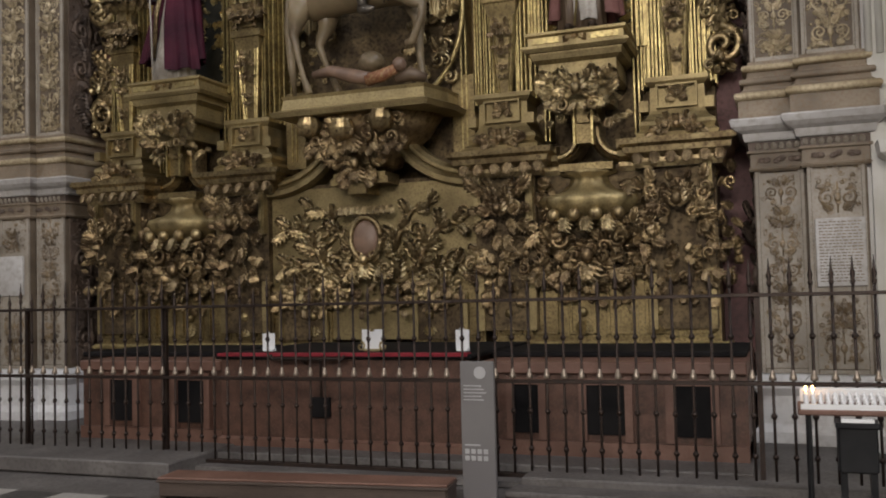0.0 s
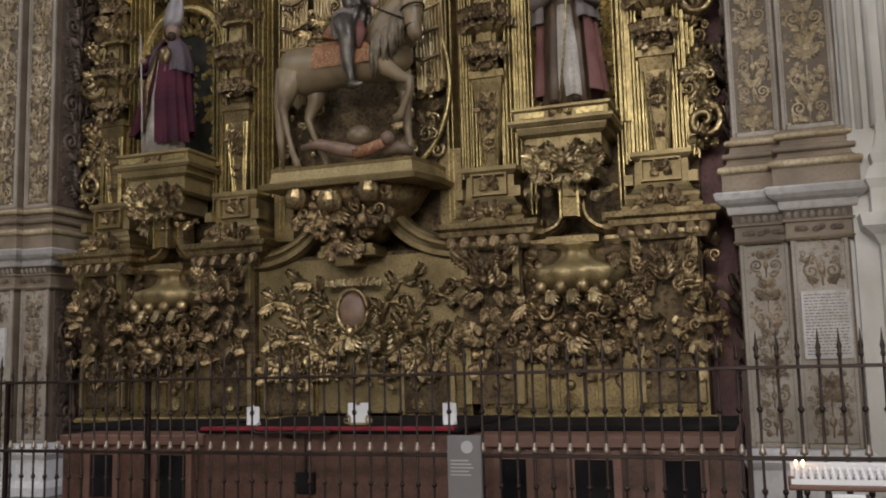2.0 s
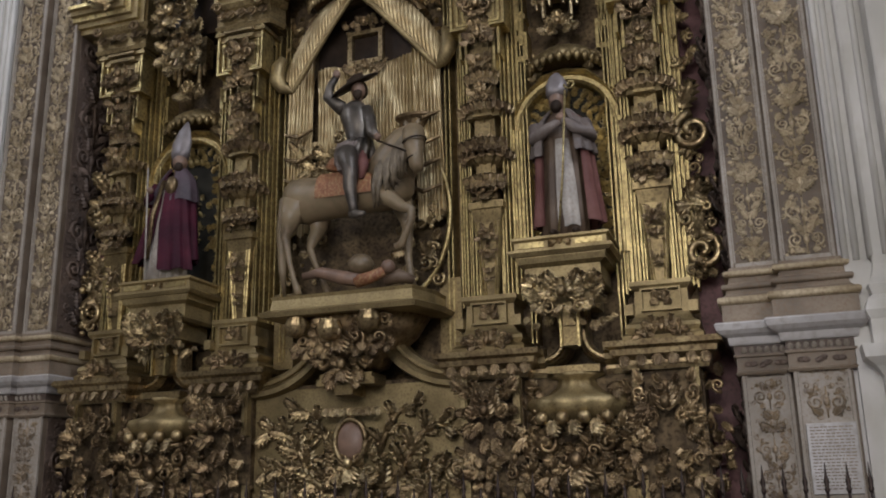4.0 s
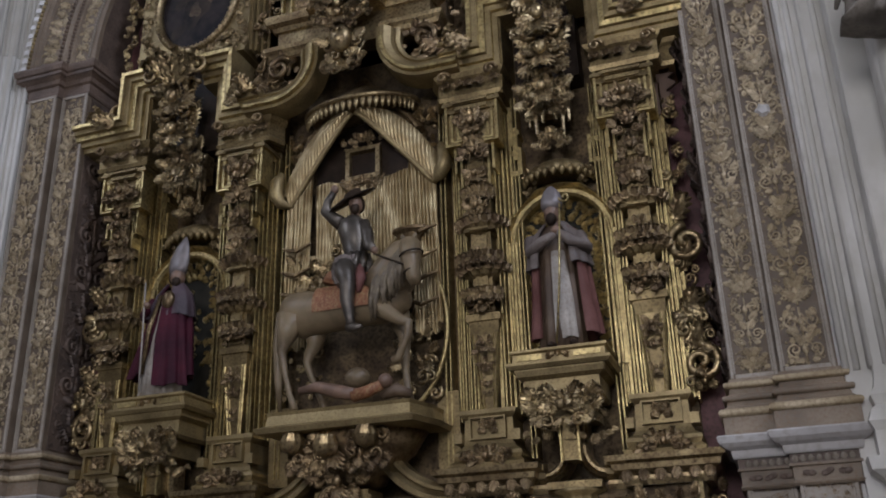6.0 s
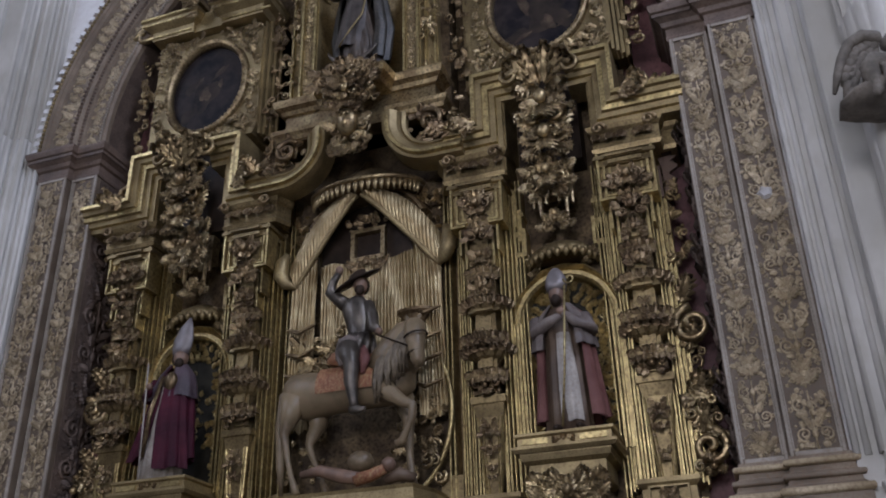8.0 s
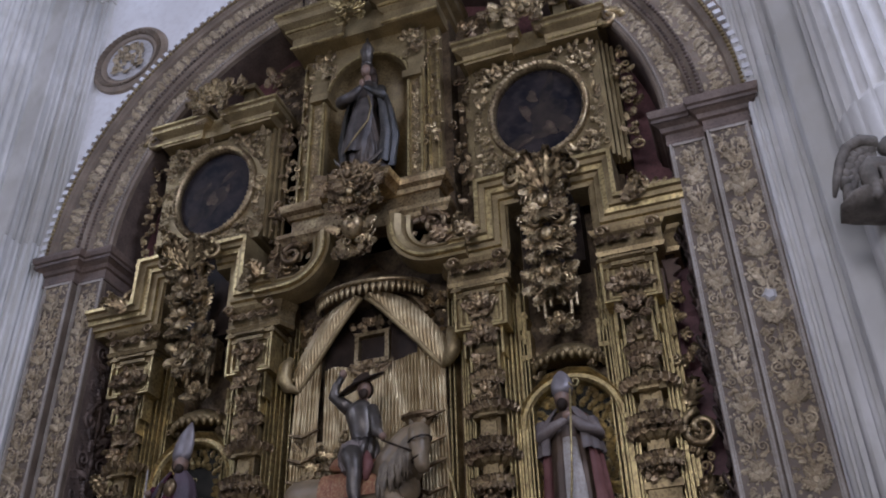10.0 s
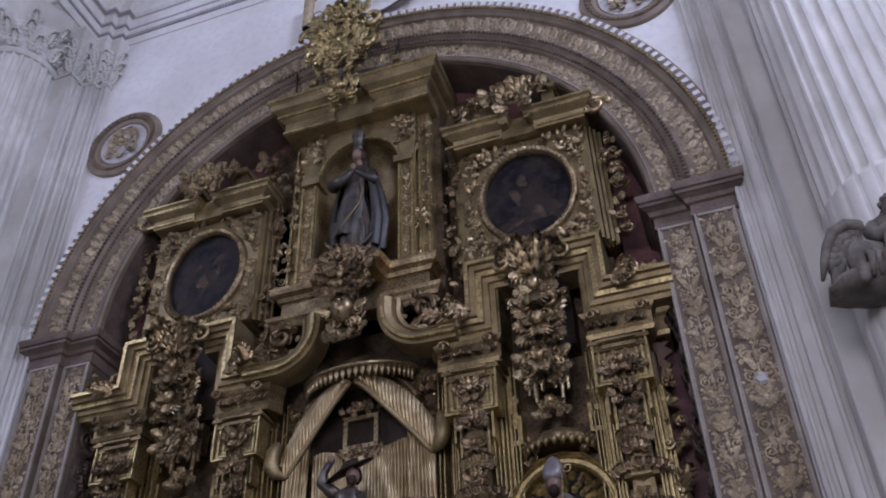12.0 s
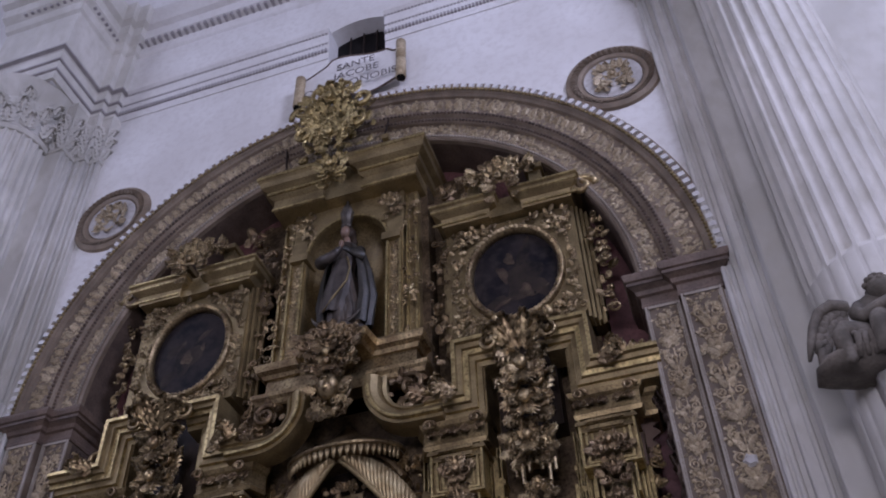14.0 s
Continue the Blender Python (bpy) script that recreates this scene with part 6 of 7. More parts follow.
one("top_cornice", top_cornice, GOLD_P, label="heavy projecting gilded top cornice")
both("top_bright", lambda bm: [box(bm, C + 0.3, C + 1.58, 9.685, 9.705, 13.93, 13.99), box(bm, C + 0.32, C + 1.42, 9.845, 9.87, 13.64, 13.70), box(bm, C + 0.34, C + 1.34, 9.93, 9.95, 13.31, 13.36)], GOLD_B, label="bright gilded edges")


def crest(bm):
    cx = C - 0.08
    sym_foliage(bm, cx, 13.6, 0.22, 0.4, 9.72, 0.26, 9, 111, 0.15, -1)
    sym_foliage(bm, cx, 14.3, 0.34, 0.3, 9.6, 0.3, 9, 112, 0.15)
    for sg in (1, -1):
        for ang, size, x, z in ((75, 0.55, 0.06, 14.75), (55, 0.55, 0.12, 14.70), (30, 0.5, 0.16, 14.62), (5, 0.5, 0.2, 14.55), (-25, 0.4, 0.2, 14.45), (65, 0.5, 0.05, 15.2)):
            leaf(bm, (cx + sg * x, 9.55, z), ang if sg > 0 else 180 - ang, size, 0.9, 0.24)
        volute(bm, (cx + sg * 0.52, 9.45, 15.0), 0.17, sg, 200, 0.3, 1.2, 0.6)
        volute(bm, (cx + sg * 0.42, 9.45, 14.45), 0.16, -sg, 100, 0.3, 1.2, 0.6)
        volute(bm, (cx + sg * 0.22, 9.45, 15.45), 0.13, sg, 200, 0.3, 1.2, 0.6)
    leaf(bm, (cx, 9.5, 15.15), 90, 0.5, 1.0, 0.4)
    sym_foliage(bm, cx, 15.1, 0.5, 0.4, 9.45, 0.28, 9, 119, 0.1)
    foliage(bm, cx - 0.6, cx + 0.6, 14.2, 15.4, 9.78, 36, 0.26, 360, 90, 0.1)
    bmesh.ops.scale(bm, vec=(1.16, 1.0, 1.12), verts=[v for v in bm.verts if v.co.z > 13.9], space=Matrix.Translation((-cx, 0, -14.3)))


one("crest", crest, GOLD_B, label="tall crest of gilded leaves and fruit")
one("crest_shield", lambda bm: ball(bm, (C - 0.08, 9.46, 14.9), 0.15, 0.8, 0.5, 1.6, 12), GOLD_B, label="bright gilded shield", smooth=True)
one("stay_rod", lambda bm: [tube(bm, [(C + a, 9.9, z0), (C + b, 10.0, z1)], 0.02, 6) for a, b, z0, z1 in ((-1.12, -1.22, 14.1, 14.9), (0.72, 0.80, 14.2, 15.0))], IRON, label="thin iron stay rods")

# ---- oval pictures ----
OIL = mat("old_oil_paint", (0.004, 0.004, 0.007), (0.034, 0.026, 0.024), 0.55, 0.0, 2.2, 6.0, 0.03, (0.05, 0.04, 0.034), 0.5)
PAINT_M = mat("dim_brown_paint", (0.010, 0.009, 0.009), (0.052, 0.039, 0.027), 0.55, 0.0, 3.5, 14.0, 0.03, (0.03, 0.02, 0.02), 0.7)
PAINT_L = mat("dim_pale_paint", (0.026, 0.02, 0.015), (0.115, 0.085, 0.055), 0.55, 0.0, 5.0, 16.0, 0.03, (0.05, 0.03, 0.025), 0.7)

for m in (PAINT_M, PAINT_L):
    m.node_tree.nodes["Principled BSDF"].inputs["Specular IOR Level"].default_value = 0.15


def blot(bm, x, z, w, h, turn, y):
    """A thin uneven patch of paint on the canvas."""
    r = random.Random(int(x * 917 + z * 131))
    a, b = r.uniform(0, 6), r.uniform(0, 6)
    vs = []
    for i in range(28):
        t = 2 * math.pi * i / 28
        k = 1 + 0.18 * math.sin(3 * t + a) + 0.10 * math.sin(5 * t + b)
        p, q = w * k * math.cos(t), h * k * math.sin(t)
        vs.append(bm.verts.new((x + p * math.cos(turn) - q * math.sin(turn), y, z + p * math.sin(turn) + q * math.cos(turn))))
    bm.faces.new(vs)



OIL.node_tree.nodes["Principled BSDF"].inputs["Specular IOR Level"].default_value = 0.15
for s in (1, -1):
    cx, cz = C + s * 2.755, 10.92
    pic = thing("oval_painting", "dark oval oil painting of dim figures in a carved gilded frame", "painting", "oval paintings of the altarpiece")
    bm = B()
    vs = [bm.verts.new((cx + 0.68 * math.cos(a), 10.36, cz + 0.84 * math.sin(a))) for a in (2 * math.pi * i / 56 for i in range(56))]
    f = bm.faces.new(vs)
    r = bmesh.ops.extrude_face_region(bm, geom=[f])
    bmesh.ops.translate(bm, vec=(0, 0.03, 0), verts=[v for v in r["geom"] if isinstance(v, bmesh.types.BMVert)])
    bmesh.ops.recalc_face_normals(bm, faces=bm.faces)
    part("canvas", bm, OIL, pic)
    mid = ((0.10, -0.12, 0.24, 0.38, -0.5), (0.30, -0.32, 0.26, 0.13, -0.6), (-0.32, -0.48, 0.24, 0.09, 0.3), (0.16, 0.40, 0.09, 0.28, -0.35)) if s > 0 else ((-0.05, -0.12, 0.22, 0.30, -0.6), (-0.30, 0.12, 0.20, 0.08, 0.7), (-0.36, -0.48, 0.10, 0.22, -0.5))
    pale = ((-0.08, 0.32, 0.075, 0.12, 0.2), (-0.20, 0.05, 0.07, 0.17, 0.3), (0.14, -0.36, 0.09, 0.14, 0.3), (-0.25, -0.52, 0.15, 0.035, 0.5), (0.36, -0.40, 0.13, 0.03, 0.6)) if s > 0 else ((-0.18, 0.18, 0.11, 0.035, 0.9), (0.20, 0.30, 0.16, 0.05, 0.7), (0.22, 0.06, 0.04, 0.09, 0.0), (-0.05, -0.10, 0.10, 0.14, 0.2))
    bm = B()
    for k, (x, z, w, h, q) in enumerate(mid):
        blot(bm, cx + x, cz + z, w, h, q, 10.356 - 0.0006 * k)
    part("painted_form", bm, PAINT_M, pic, "dim brown painted forms")
    bm = B()
    for k, (x, z, w, h, q) in enumerate(pale):
        blot(bm, cx + x, cz + z, w, h, q, 10.352 - 0.0006 * k)
    part("painted_light", bm, PAINT_L, pic, "dim pale painted forms")
    rows = []
    for i in range(65):
        a = 2 * math.pi * i / 64
        rows.append([(cx + (0.66 + o) * math.cos(a), y, cz + (0.82 + o) * math.sin(a)) for o, y in ((0.0, 10.38), (0.0, 10.30), (0.04, 10.24), (0.08, 10.22), (0.11, 10.26), (0.13, 10.31), (0.13, 10.38))])
    bm = B()
    grid_faces(bm, rows, True)
    part("frame", bm, GOLD, pic, "carved gilded oval frame", True)
    bm = B()
    for i in range(60):
        a = 2 * math.pi * i / 60
        leaf(bm, (cx + 0.71 * math.cos(a), 10.24, cz + 0.87 * math.sin(a)), math.degrees(a) + 70, 0.09, 0.4, 0.5)
    part("frame_carving", bm, GOLD, pic)

# ---------------- statues (each one mesh) ----------------


def robe(bm, secs, folds, amp, mi=0, a0=0.0, a1=360.0, n=72, cap=True):
    """Cloth lofted through secs (z, rx, ry, cx, cy), with folds that deepen downwards; angles from the right, front at 270."""
    full = a1 - a0 >= 359.9
    rows = []
    k = n if full else n + 1
    for j, (z, rx, ry, cx, cy) in enumerate(secs):
        v = j / max(1, len(secs) - 1)
        row = []
        for i in range(k):
            a = radians(a0 + (a1 - a0) * i / n)
            f = 1 + amp * (1 - v) * (math.sin(a * folds + 2 * v) + 0.5 * math.sin(a * folds * 1.9 + 1.3 + 3 * v))
            row.append((cx + rx * f * math.cos(a), cy + ry * f * math.sin(a), z + 0.015 * math.sin(a * folds * 0.5) * (1 - v)))
        rows.append(row)
    grid_faces(bm, rows, full, mi, caps=full and cap)
    if not full:
        grid_faces(bm, [[(x + (secs[0][3] - x) * 0.05, y + 0.02, z) for x, y, z in r] for r in rows][::-1], False, mi)


def statue(name, bm, mats, label):
    bmesh.ops.recalc_face_normals(bm, faces=bm.faces)
    return tagged(part(name, bm, mats, None, "", True), label, "statue")


# robed figure in the niche nearest the white pier: habit, cape, mitre and staff
def bishop_brown():
    cx, cy, z = -2.05, 10.22, 4.50
    bm = B()
    robe(bm, [(z, 0.26, 0.20, cx, cy), (z + 0.35, 0.25, 0.19, cx, cy), (z + 0.8, 0.23, 0.17, cx, cy), (z + 1.15, 0.21, 0.15, cx, cy), (z + 1.40, 0.24, 0.16, cx, cy), (z + 1.55, 0.14, 0.11, cx, cy)], 11, 0.10, 1)
    # light scapular in front
    robe(bm, [(z + 0.12, 0.20, 0.22, cx + 0.06, cy), (z + 0.6, 0.19, 0.21, cx + 0.04, cy), (z + 1.2, 0.13, 0.18, cx + 0.02, cy)], 8, 0.06, 2, 240, 315, 18)
    # cape, open in front
    robe(bm, [(z + 0.18, 0.42, 0.26, cx + 0.04, cy + 0.02), (z + 0.6, 0.38, 0.25, cx + 0.03, cy + 0.02), (z + 1.0, 0.35, 0.23, cx + 0.02, cy + 0.02), (z + 1.3, 0.32, 0.21, cx, cy + 0.01), (z + 1.5, 0.25, 0.17, cx, cy), (z + 1.60, 0.13, 0.11, cx, cy)], 9, 0.06, 0, -48, 228, 48)
    robe(bm, [(z + 1.02, 0.39, 0.27, cx + 0.02, cy), (z + 1.25, 0.36, 0.25, cx + 0.01, cy), (z + 1.45, 0.29, 0.20, cx, cy), (z + 1.60, 0.15, 0.13, cx, cy)], 12, 0.05, 7, -62, 236, 44)
    # forearms crossing the breast, hands
    tube(bm, [(cx - 0.30, cy - 0.02, z + 1.42), (cx - 0.29, cy - 0.12, z + 1.24), (cx - 0.12, cy - 0.26, z + 1.30), (cx + 0.06, cy - 0.30, z + 1.36)], [0.095, 0.085, 0.065, 0.045], 10, 7)
    tube(bm, [(cx + 0.28, cy - 0.02, z + 1.40), (cx + 0.36, cy - 0.12, z + 1.20), (cx + 0.22, cy - 0.26, z + 1.28), (cx + 0.08, cy - 0.31, z + 1.38)], [0.095, 0.095, 0.075, 0.045], 10, 7)
    ball(bm, (cx + 0.07, cy - 0.32, z + 1.40), 0.055, 1.1, 0.8, 1, 10, 3)
    # head, beard, mitre
    tube(bm, [(cx - 0.01, cy, z + 1.5), (cx - 0.02, cy - 0.02, z + 1.66)], [0.075, 0.07], 10, 3)
    ball(bm, (cx - 0.02, cy - 0.04, z + 1.72), 0.115, 0.88, 1.0, 1.2, 14, 3)
    ball(bm, (cx - 0.02, cy - 0.11, z + 1.64), 0.075, 0.95, 0.8, 1.2, 10, 4)
    rows = []
    for t, r in ((1.78, 0.118), (1.86, 0.135), (1.95, 0.13), (2.04, 0.09), (2.10, 0.03)):
        rows.append([(cx - 0.02 + r * math.cos(a), cy - 0.03 + r * (0.9 if t < 1.9 else 0.5) * math.sin(a), z + t) for a in (2 * math.pi * i / 16 for i in range(16))])
    grid_faces(bm, rows, True, 5, caps=True)
    # staff
    tube(bm, [(cx - 0.02, cy - 0.33, z + 0.03), (cx + 0.06, cy - 0.34, z + 0.7), (cx + 0.14, cy - 0.34, z + 1.72)], 0.013, 6, 6)
    volute(bm, (cx + 0.20, cy - 0.32, z + 1.80), 0.07, 1, 180, 0.2, 1.2, 0.1, 14, 6)
    # shoes
    for s in (-1, 1):
        ball(bm, (cx + s * 0.13 + 0.02, cy - 0.18, z + 0.05), 0.07, 0.8, 1.5, 0.7, 8, 4)
    return statue("bishop_statue", bm, [ROBE_R, BROWNROBE, LINEN, SKIN, HAIR_SHADE, MITRE, GOLD_B, GREYCAPE], "carved wooden bishop in rose-brown cape holding a thin staff")


bishop_brown()


def bishop_purple():
    cx, cy, z = -7.52, 10.20, 4.50
    bm = B()
    # white alb below
    robe(bm, [(z, 0.27, 0.24, cx + 0.02, cy - 0.02), (z + 0.4, 0.25, 0.22, cx + 0.02, cy - 0.02), (z + 0.9, 0.24, 0.19, cx, cy), (z + 1.3, 0.22, 0.16, cx + 0.05, cy), (z + 1.45, 0.20, 0.14, cx + 0.08, cy)], 14, 0.10, 1)
    # cope: open in front, one side drawn across
    robe(bm, [(z + 0.30, 0.46, 0.29, cx - 0.02, cy + 0.02), (z + 0.55, 0.41, 0.28, cx + 0.01, cy + 0.02), (z + 0.95, 0.34, 0.24, cx + 0.06, cy + 0.02), (z + 1.25, 0.31, 0.21, cx + 0.08, cy), (z + 1.45, 0.25, 0.17, cx + 0.10, cy), (z + 1.58, 0.12, 0.10, cx + 0.12, cy)], 9, 0.08, 0, -74, 258, 60)
    robe(bm, [(z + 0.12, 0.42, 0.32, cx + 0.10, cy), (z + 0.75, 0.36, 0.29, cx + 0.08, cy), (z + 1.25, 0.27, 0.24, cx + 0.10, cy)], 12, 0.09, 0, 268, 335, 24)
    robe(bm, [(z + 1.10, 0.35, 0.26, cx + 0.08, cy), (z + 1.28, 0.32, 0.23, cx + 0.09, cy), (z + 1.45, 0.26, 0.18, cx + 0.11, cy), (z + 1.60, 0.13, 0.11, cx + 0.12, cy)], 12, 0.05, 7, -75, 250, 44)
    # orphrey strip, forearm and hand
    tube(bm, [(cx - 0.12, cy - 0.26, z + 0.3), (cx - 0.08, cy - 0.25, z + 0.9), (cx + 0.02, cy - 0.19, z + 1.4)], [0.035, 0.04, 0.035], 6, 2, 0.5)
    tube(bm, [(cx - 0.16, cy - 0.04, z + 1.36), (cx - 0.22, cy - 0.14, z + 1.14), (cx - 0.10, cy - 0.30, z + 1.22)], [0.095, 0.095, 0.05], 10, 0)
    ball(bm, (cx - 0.09, cy - 0.32, z + 1.23), 0.05, 1, 0.9, 1, 10, 3)
    ball(bm, (cx + 0.16, cy - 0.20, z + 1.30), 0.11, 0.9, 0.7, 1.3, 10, 2)
    # head and tall mitre, turned aside
    tube(bm, [(cx + 0.12, cy, z + 1.45), (cx + 0.15, cy - 0.02, z + 1.62)], [0.08, 0.07], 10, 3)
    ball(bm, (cx + 0.17, cy - 0.05, z + 1.68), 0.11, 0.95, 0.95, 1.15, 14, 3)
    ball(bm, (cx + 0.19, cy - 0.11, z + 1.60), 0.07, 0.95, 0.8, 1.1, 10, 4)
    ball(bm, (cx + 0.10, cy + 0.01, z + 1.70), 0.115, 0.9, 0.9, 1.05, 12, 4)
    rows = []
    for t, r, o in ((1.74, 0.12, 0.0), (1.84, 0.15, 0.0), (1.98, 0.15, 0.02), (2.14, 0.10, 0.05), (2.28, 0.02, 0.09)):
        rows.append([(cx + 0.15 + o + r * math.cos(a), cy - 0.03 + r * (0.9 if t < 1.8 else 0.45) * math.sin(a), z + t) for a in (2 * math.pi * i / 16 for i in range(16))])
    grid_faces(bm, rows, True, 5, caps=True)
    tube(bm, [(cx - 0.08, cy - 0.34, z + 0.04), (cx - 0.10, cy - 0.34, z + 0.75), (cx - 0.13, cy - 0.34, z + 1.55)], 0.012, 6, 6)
    return statue("bishop_statue", bm, [ROBE_P, LINEN, GOLD_D, SKIN, HAIR_SHADE, MITRE, LINEN, MAUVE], "carved wooden bishop in purple-red cope with tall grey mitre")


bishop_purple()


MANE = mat("carved_grey_brown_mane", (0.09, 0.07, 0.045), (0.20, 0.16, 0.105), 0.5, 0.0, 12.0, 40.0, 0.2)


def rider():
    bm = B()
    Y = 10.02
    D = lambda dx, z, dy=0.0: (C + dx, Y + dy, z)

    def body(secs, mi=0, n=18):
        """Loft of ellipses across x: (dx, z middle, half depth, half height)."""
        rows = []
        for dx, zm, hd, hh in secs:
            rows.append([(C + dx, Y + hd * math.cos(a), zm + hh * math.sin(a)) for a in (2 * math.pi * i / n for i in range(n))])
        grid_faces(bm, rows, True, mi, caps=True)
    # horse trunk
    body([(-0.84, 5.36, 0.06, 0.08), (-0.80, 5.37, 0.16, 0.20), (-0.68, 5.35, 0.24, 0.28), (-0.48, 5.32, 0.28, 0.31), (-0.2, 5.32, 0.27, 0.26), (0.1, 5.33, 0.27, 0.26), (0.4, 5.36, 0.27, 0.28), (0.62, 5.38, 0.25, 0.31), (0.80, 5.40, 0.19, 0.24), (0.90, 5.38, 0.10, 0.14)])
    # neck, arched, and head turned outwards
    tube(bm, [D(0.56, 5.45), D(0.68, 5.64, -0.02), D(0.80, 5.80, -0.05), D(0.91, 5.92, -0.10), D(0.98, 5.96, -0.15)], [0.30, 0.30, 0.265, 0.215, 0.15], 16)
    tube(bm, [D(0.96, 6.03, -0.10), D(1.0, 5.95, -0.20), D(1.03, 5.80, -0.28), D(1.06, 5.63, -0.31), D(1.08, 5.49, -0.31), D(1.09, 5.41, -0.29)], [0.09, 0.14, 0.135, 0.10, 0.09, 0.06], 14)
    for s in (-0.06, 0.07):
        tube(bm, [D(0.95 + s, 6.06, -0.14), D(0.95 + s * 1.3, 6.12, -0.14), D(0.95 + s * 1.4, 6.16, -0.13)], [0.035, 0.03, 0.006], 6)
    # mane
    for i in range(26):
        t = i / 25
        x, z = 0.50 + 0.42 * t, 5.66 + 0.42 * t
        tube(bm, [D(x, z + 0.02, -0.10), D(x + 0.05, z - 0.12, -0.27), D(x + 0.02 + 0.05 * math.sin(i), z - 0.38, -0.31), D(x + 0.04 * math.sin(2 * i), z - 0.62, -0.24)], [0.036, 0.042, 0.036, 0.01], 5, 7)
    # tail
    tube(bm, [D(-0.80, 5.48, 0.05), D(-0.90, 5.40, 0.05), D(-0.92, 5.0, 0.05), D(-0.90, 4.5, 0.06), D(-0.86, 4.14, 0.06)], [0.04, 0.055, 0.065, 0.05, 0.02], 10)
    # hind legs
    tube(bm, [D(-0.62, 5.28, -0.12), D(-0.70, 5.02, -0.14), D(-0.76, 4.84, -0.14), D(-0.74, 4.76, -0.14), D(-0.68, 4.50, -0.15), D(-0.62, 4.30, -0.16), D(-0.57, 4.18, -0.17), D(-0.53, 4.08, -0.18)], [0.20, 0.115, 0.06, 0.05, 0.034, 0.034, 0.042, 0.05], 12)
    tube(bm, [D(-0.42, 5.20, 0.10), D(-0.42, 4.95, 0.10), D(-0.52, 4.74, 0.08), D(-0.50, 4.66, 0.08), D(-0.40, 4.44, 0.06), D(-0.32, 4.28, 0.04), D(-0.26, 4.17, 0.02), D(-0.22, 4.08, 0.0)], [0.19, 0.105, 0.055, 0.047, 0.034, 0.034, 0.042, 0.048], 12)
    # raised foreleg and standing foreleg
    tube(bm, [D(0.58, 5.26, -0.14), D(0.70, 5.14, -0.18), D(0.86, 5.02, -0.20), D(0.96, 4.98, -0.20), D(0.96, 4.86, -0.20), D(0.88, 4.70, -0.18), D(0.82, 4.58, -0.16), D(0.74, 4.55, -0.15)], [0.16, 0.10, 0.07, 0.062, 0.05, 0.042, 0.05, 0.05], 12)
    tube(bm, [D(0.70, 5.2, 0.12), D(0.78, 4.95, 0.12), D(0.80, 4.74, 0.10), D(0.80, 4.5, 0.10), D(0.84, 4.2, 0.08), D(0.88, 4.08, 0.06)], [0.15, 0.09, 0.06, 0.045, 0.045, 0.055], 12)
    # saddle cloth and saddle
    rows = []
    for dx in (-0.28, -0.15, 0.0, 0.15, 0.3, 0.48):
        rows.append([(C + dx, Y - 0.295 * math.cos(a), 5.33 + 0.315 * math.sin(a)) for a in (radians(-15 + 210 * i / 16) for i in range(17))])
    grid_faces(bm, rows, False, 1)
    tube(bm, [D(-0.14, 5.68), D(-0.10, 5.80), D(-0.12, 5.88)], [0.14, 0.12, 0.03], 10, 1)
    tube(bm, [D(0.36, 5.66), D(0.40, 5.78), D(0.42, 5.84)], [0.12, 0.10, 0.03], 10, 1)
    # bridle and reins
    for z, r in ((5.58, 0.10), (5.80, 0.14)):
        tube(bm, [(C + 1.05 + r * math.cos(a), Y - 0.30 + r * math.sin(a), z + 0.03 * math.cos(a)) for a in (2 * math.pi * i / 12 for i in range(13))], 0.012, 5, 4)
    tube(bm, [D(0.98, 5.66, -0.36), D(0.75, 5.78, -0.34), D(0.52, 5.92, -0.22)], 0.012, 5, 4)
    # rider: near leg in armour, foot, trunk, arms, head and hat
    tube(bm, [D(0.08, 5.82, -0.12), D(0.16, 5.74, -0.28), D(0.22, 5.60, -0.36), D(0.24, 5.52, -0.37), D(0.24, 5.30, -0.38), D(0.28, 5.06, -0.38), D(0.30, 4.98, -0.38)], [0.17, 0.15, 0.11, 0.095, 0.085, 0.055, 0.06], 14, 2)
    tube(bm, [D(0.26, 4.97, -0.36), D(0.34, 4.94, -0.40), D(0.46, 4.93, -0.44)], [0.06, 0.055, 0.025], 10, 2)
    rows = []
    for z, rx, ry, ox in ((5.72, 0.21, 0.19, 0.12), (5.90, 0.20, 0.18, 0.17), (6.02, 0.155, 0.13, 0.21), (6.2, 0.18, 0.15, 0.19), (6.38, 0.20, 0.15, 0.15), (6.50, 0.15, 0.11, 0.14), (6.56, 0.07, 0.06, 0.16)):
        rows.append([(C + ox + rx * math.cos(a), Y - 0.05 + ry * math.sin(a), z) for a in (2 * math.pi * i / 18 for i in range(18))])
    grid_faces(bm, rows, True, 2, caps=True)
    for k in range(12):
        a = 2 * math.pi * k / 12
        tube(bm, [(C + 0.21 + 0.15 * math.cos(a), Y - 0.05 + 0.13 * math.sin(a), 6.0), (C + 0.16 + 0.22 * math.cos(a), Y - 0.06 + 0.20 * math.sin(a), 5.84), (C + 0.15 + 0.22 * math.cos(a), Y - 0.07 + 0.21 * math.sin(a), 5.68)], [0.04, 0.06, 0.03], 6, 2)
    tube(bm, [D(0.0, 6.47, -0.04), D(-0.10, 6.56, -0.06), D(-0.22, 6.68, -0.08), D(-0.18, 6.80, -0.10), D(-0.10, 6.92, -0.10)], [0.095, 0.085, 0.075, 0.055, 0.045], 10, 2)
    ball(bm, D(-0.09, 6.96, -0.10), 0.055, 1, 0.8, 1.2, 10, 3)
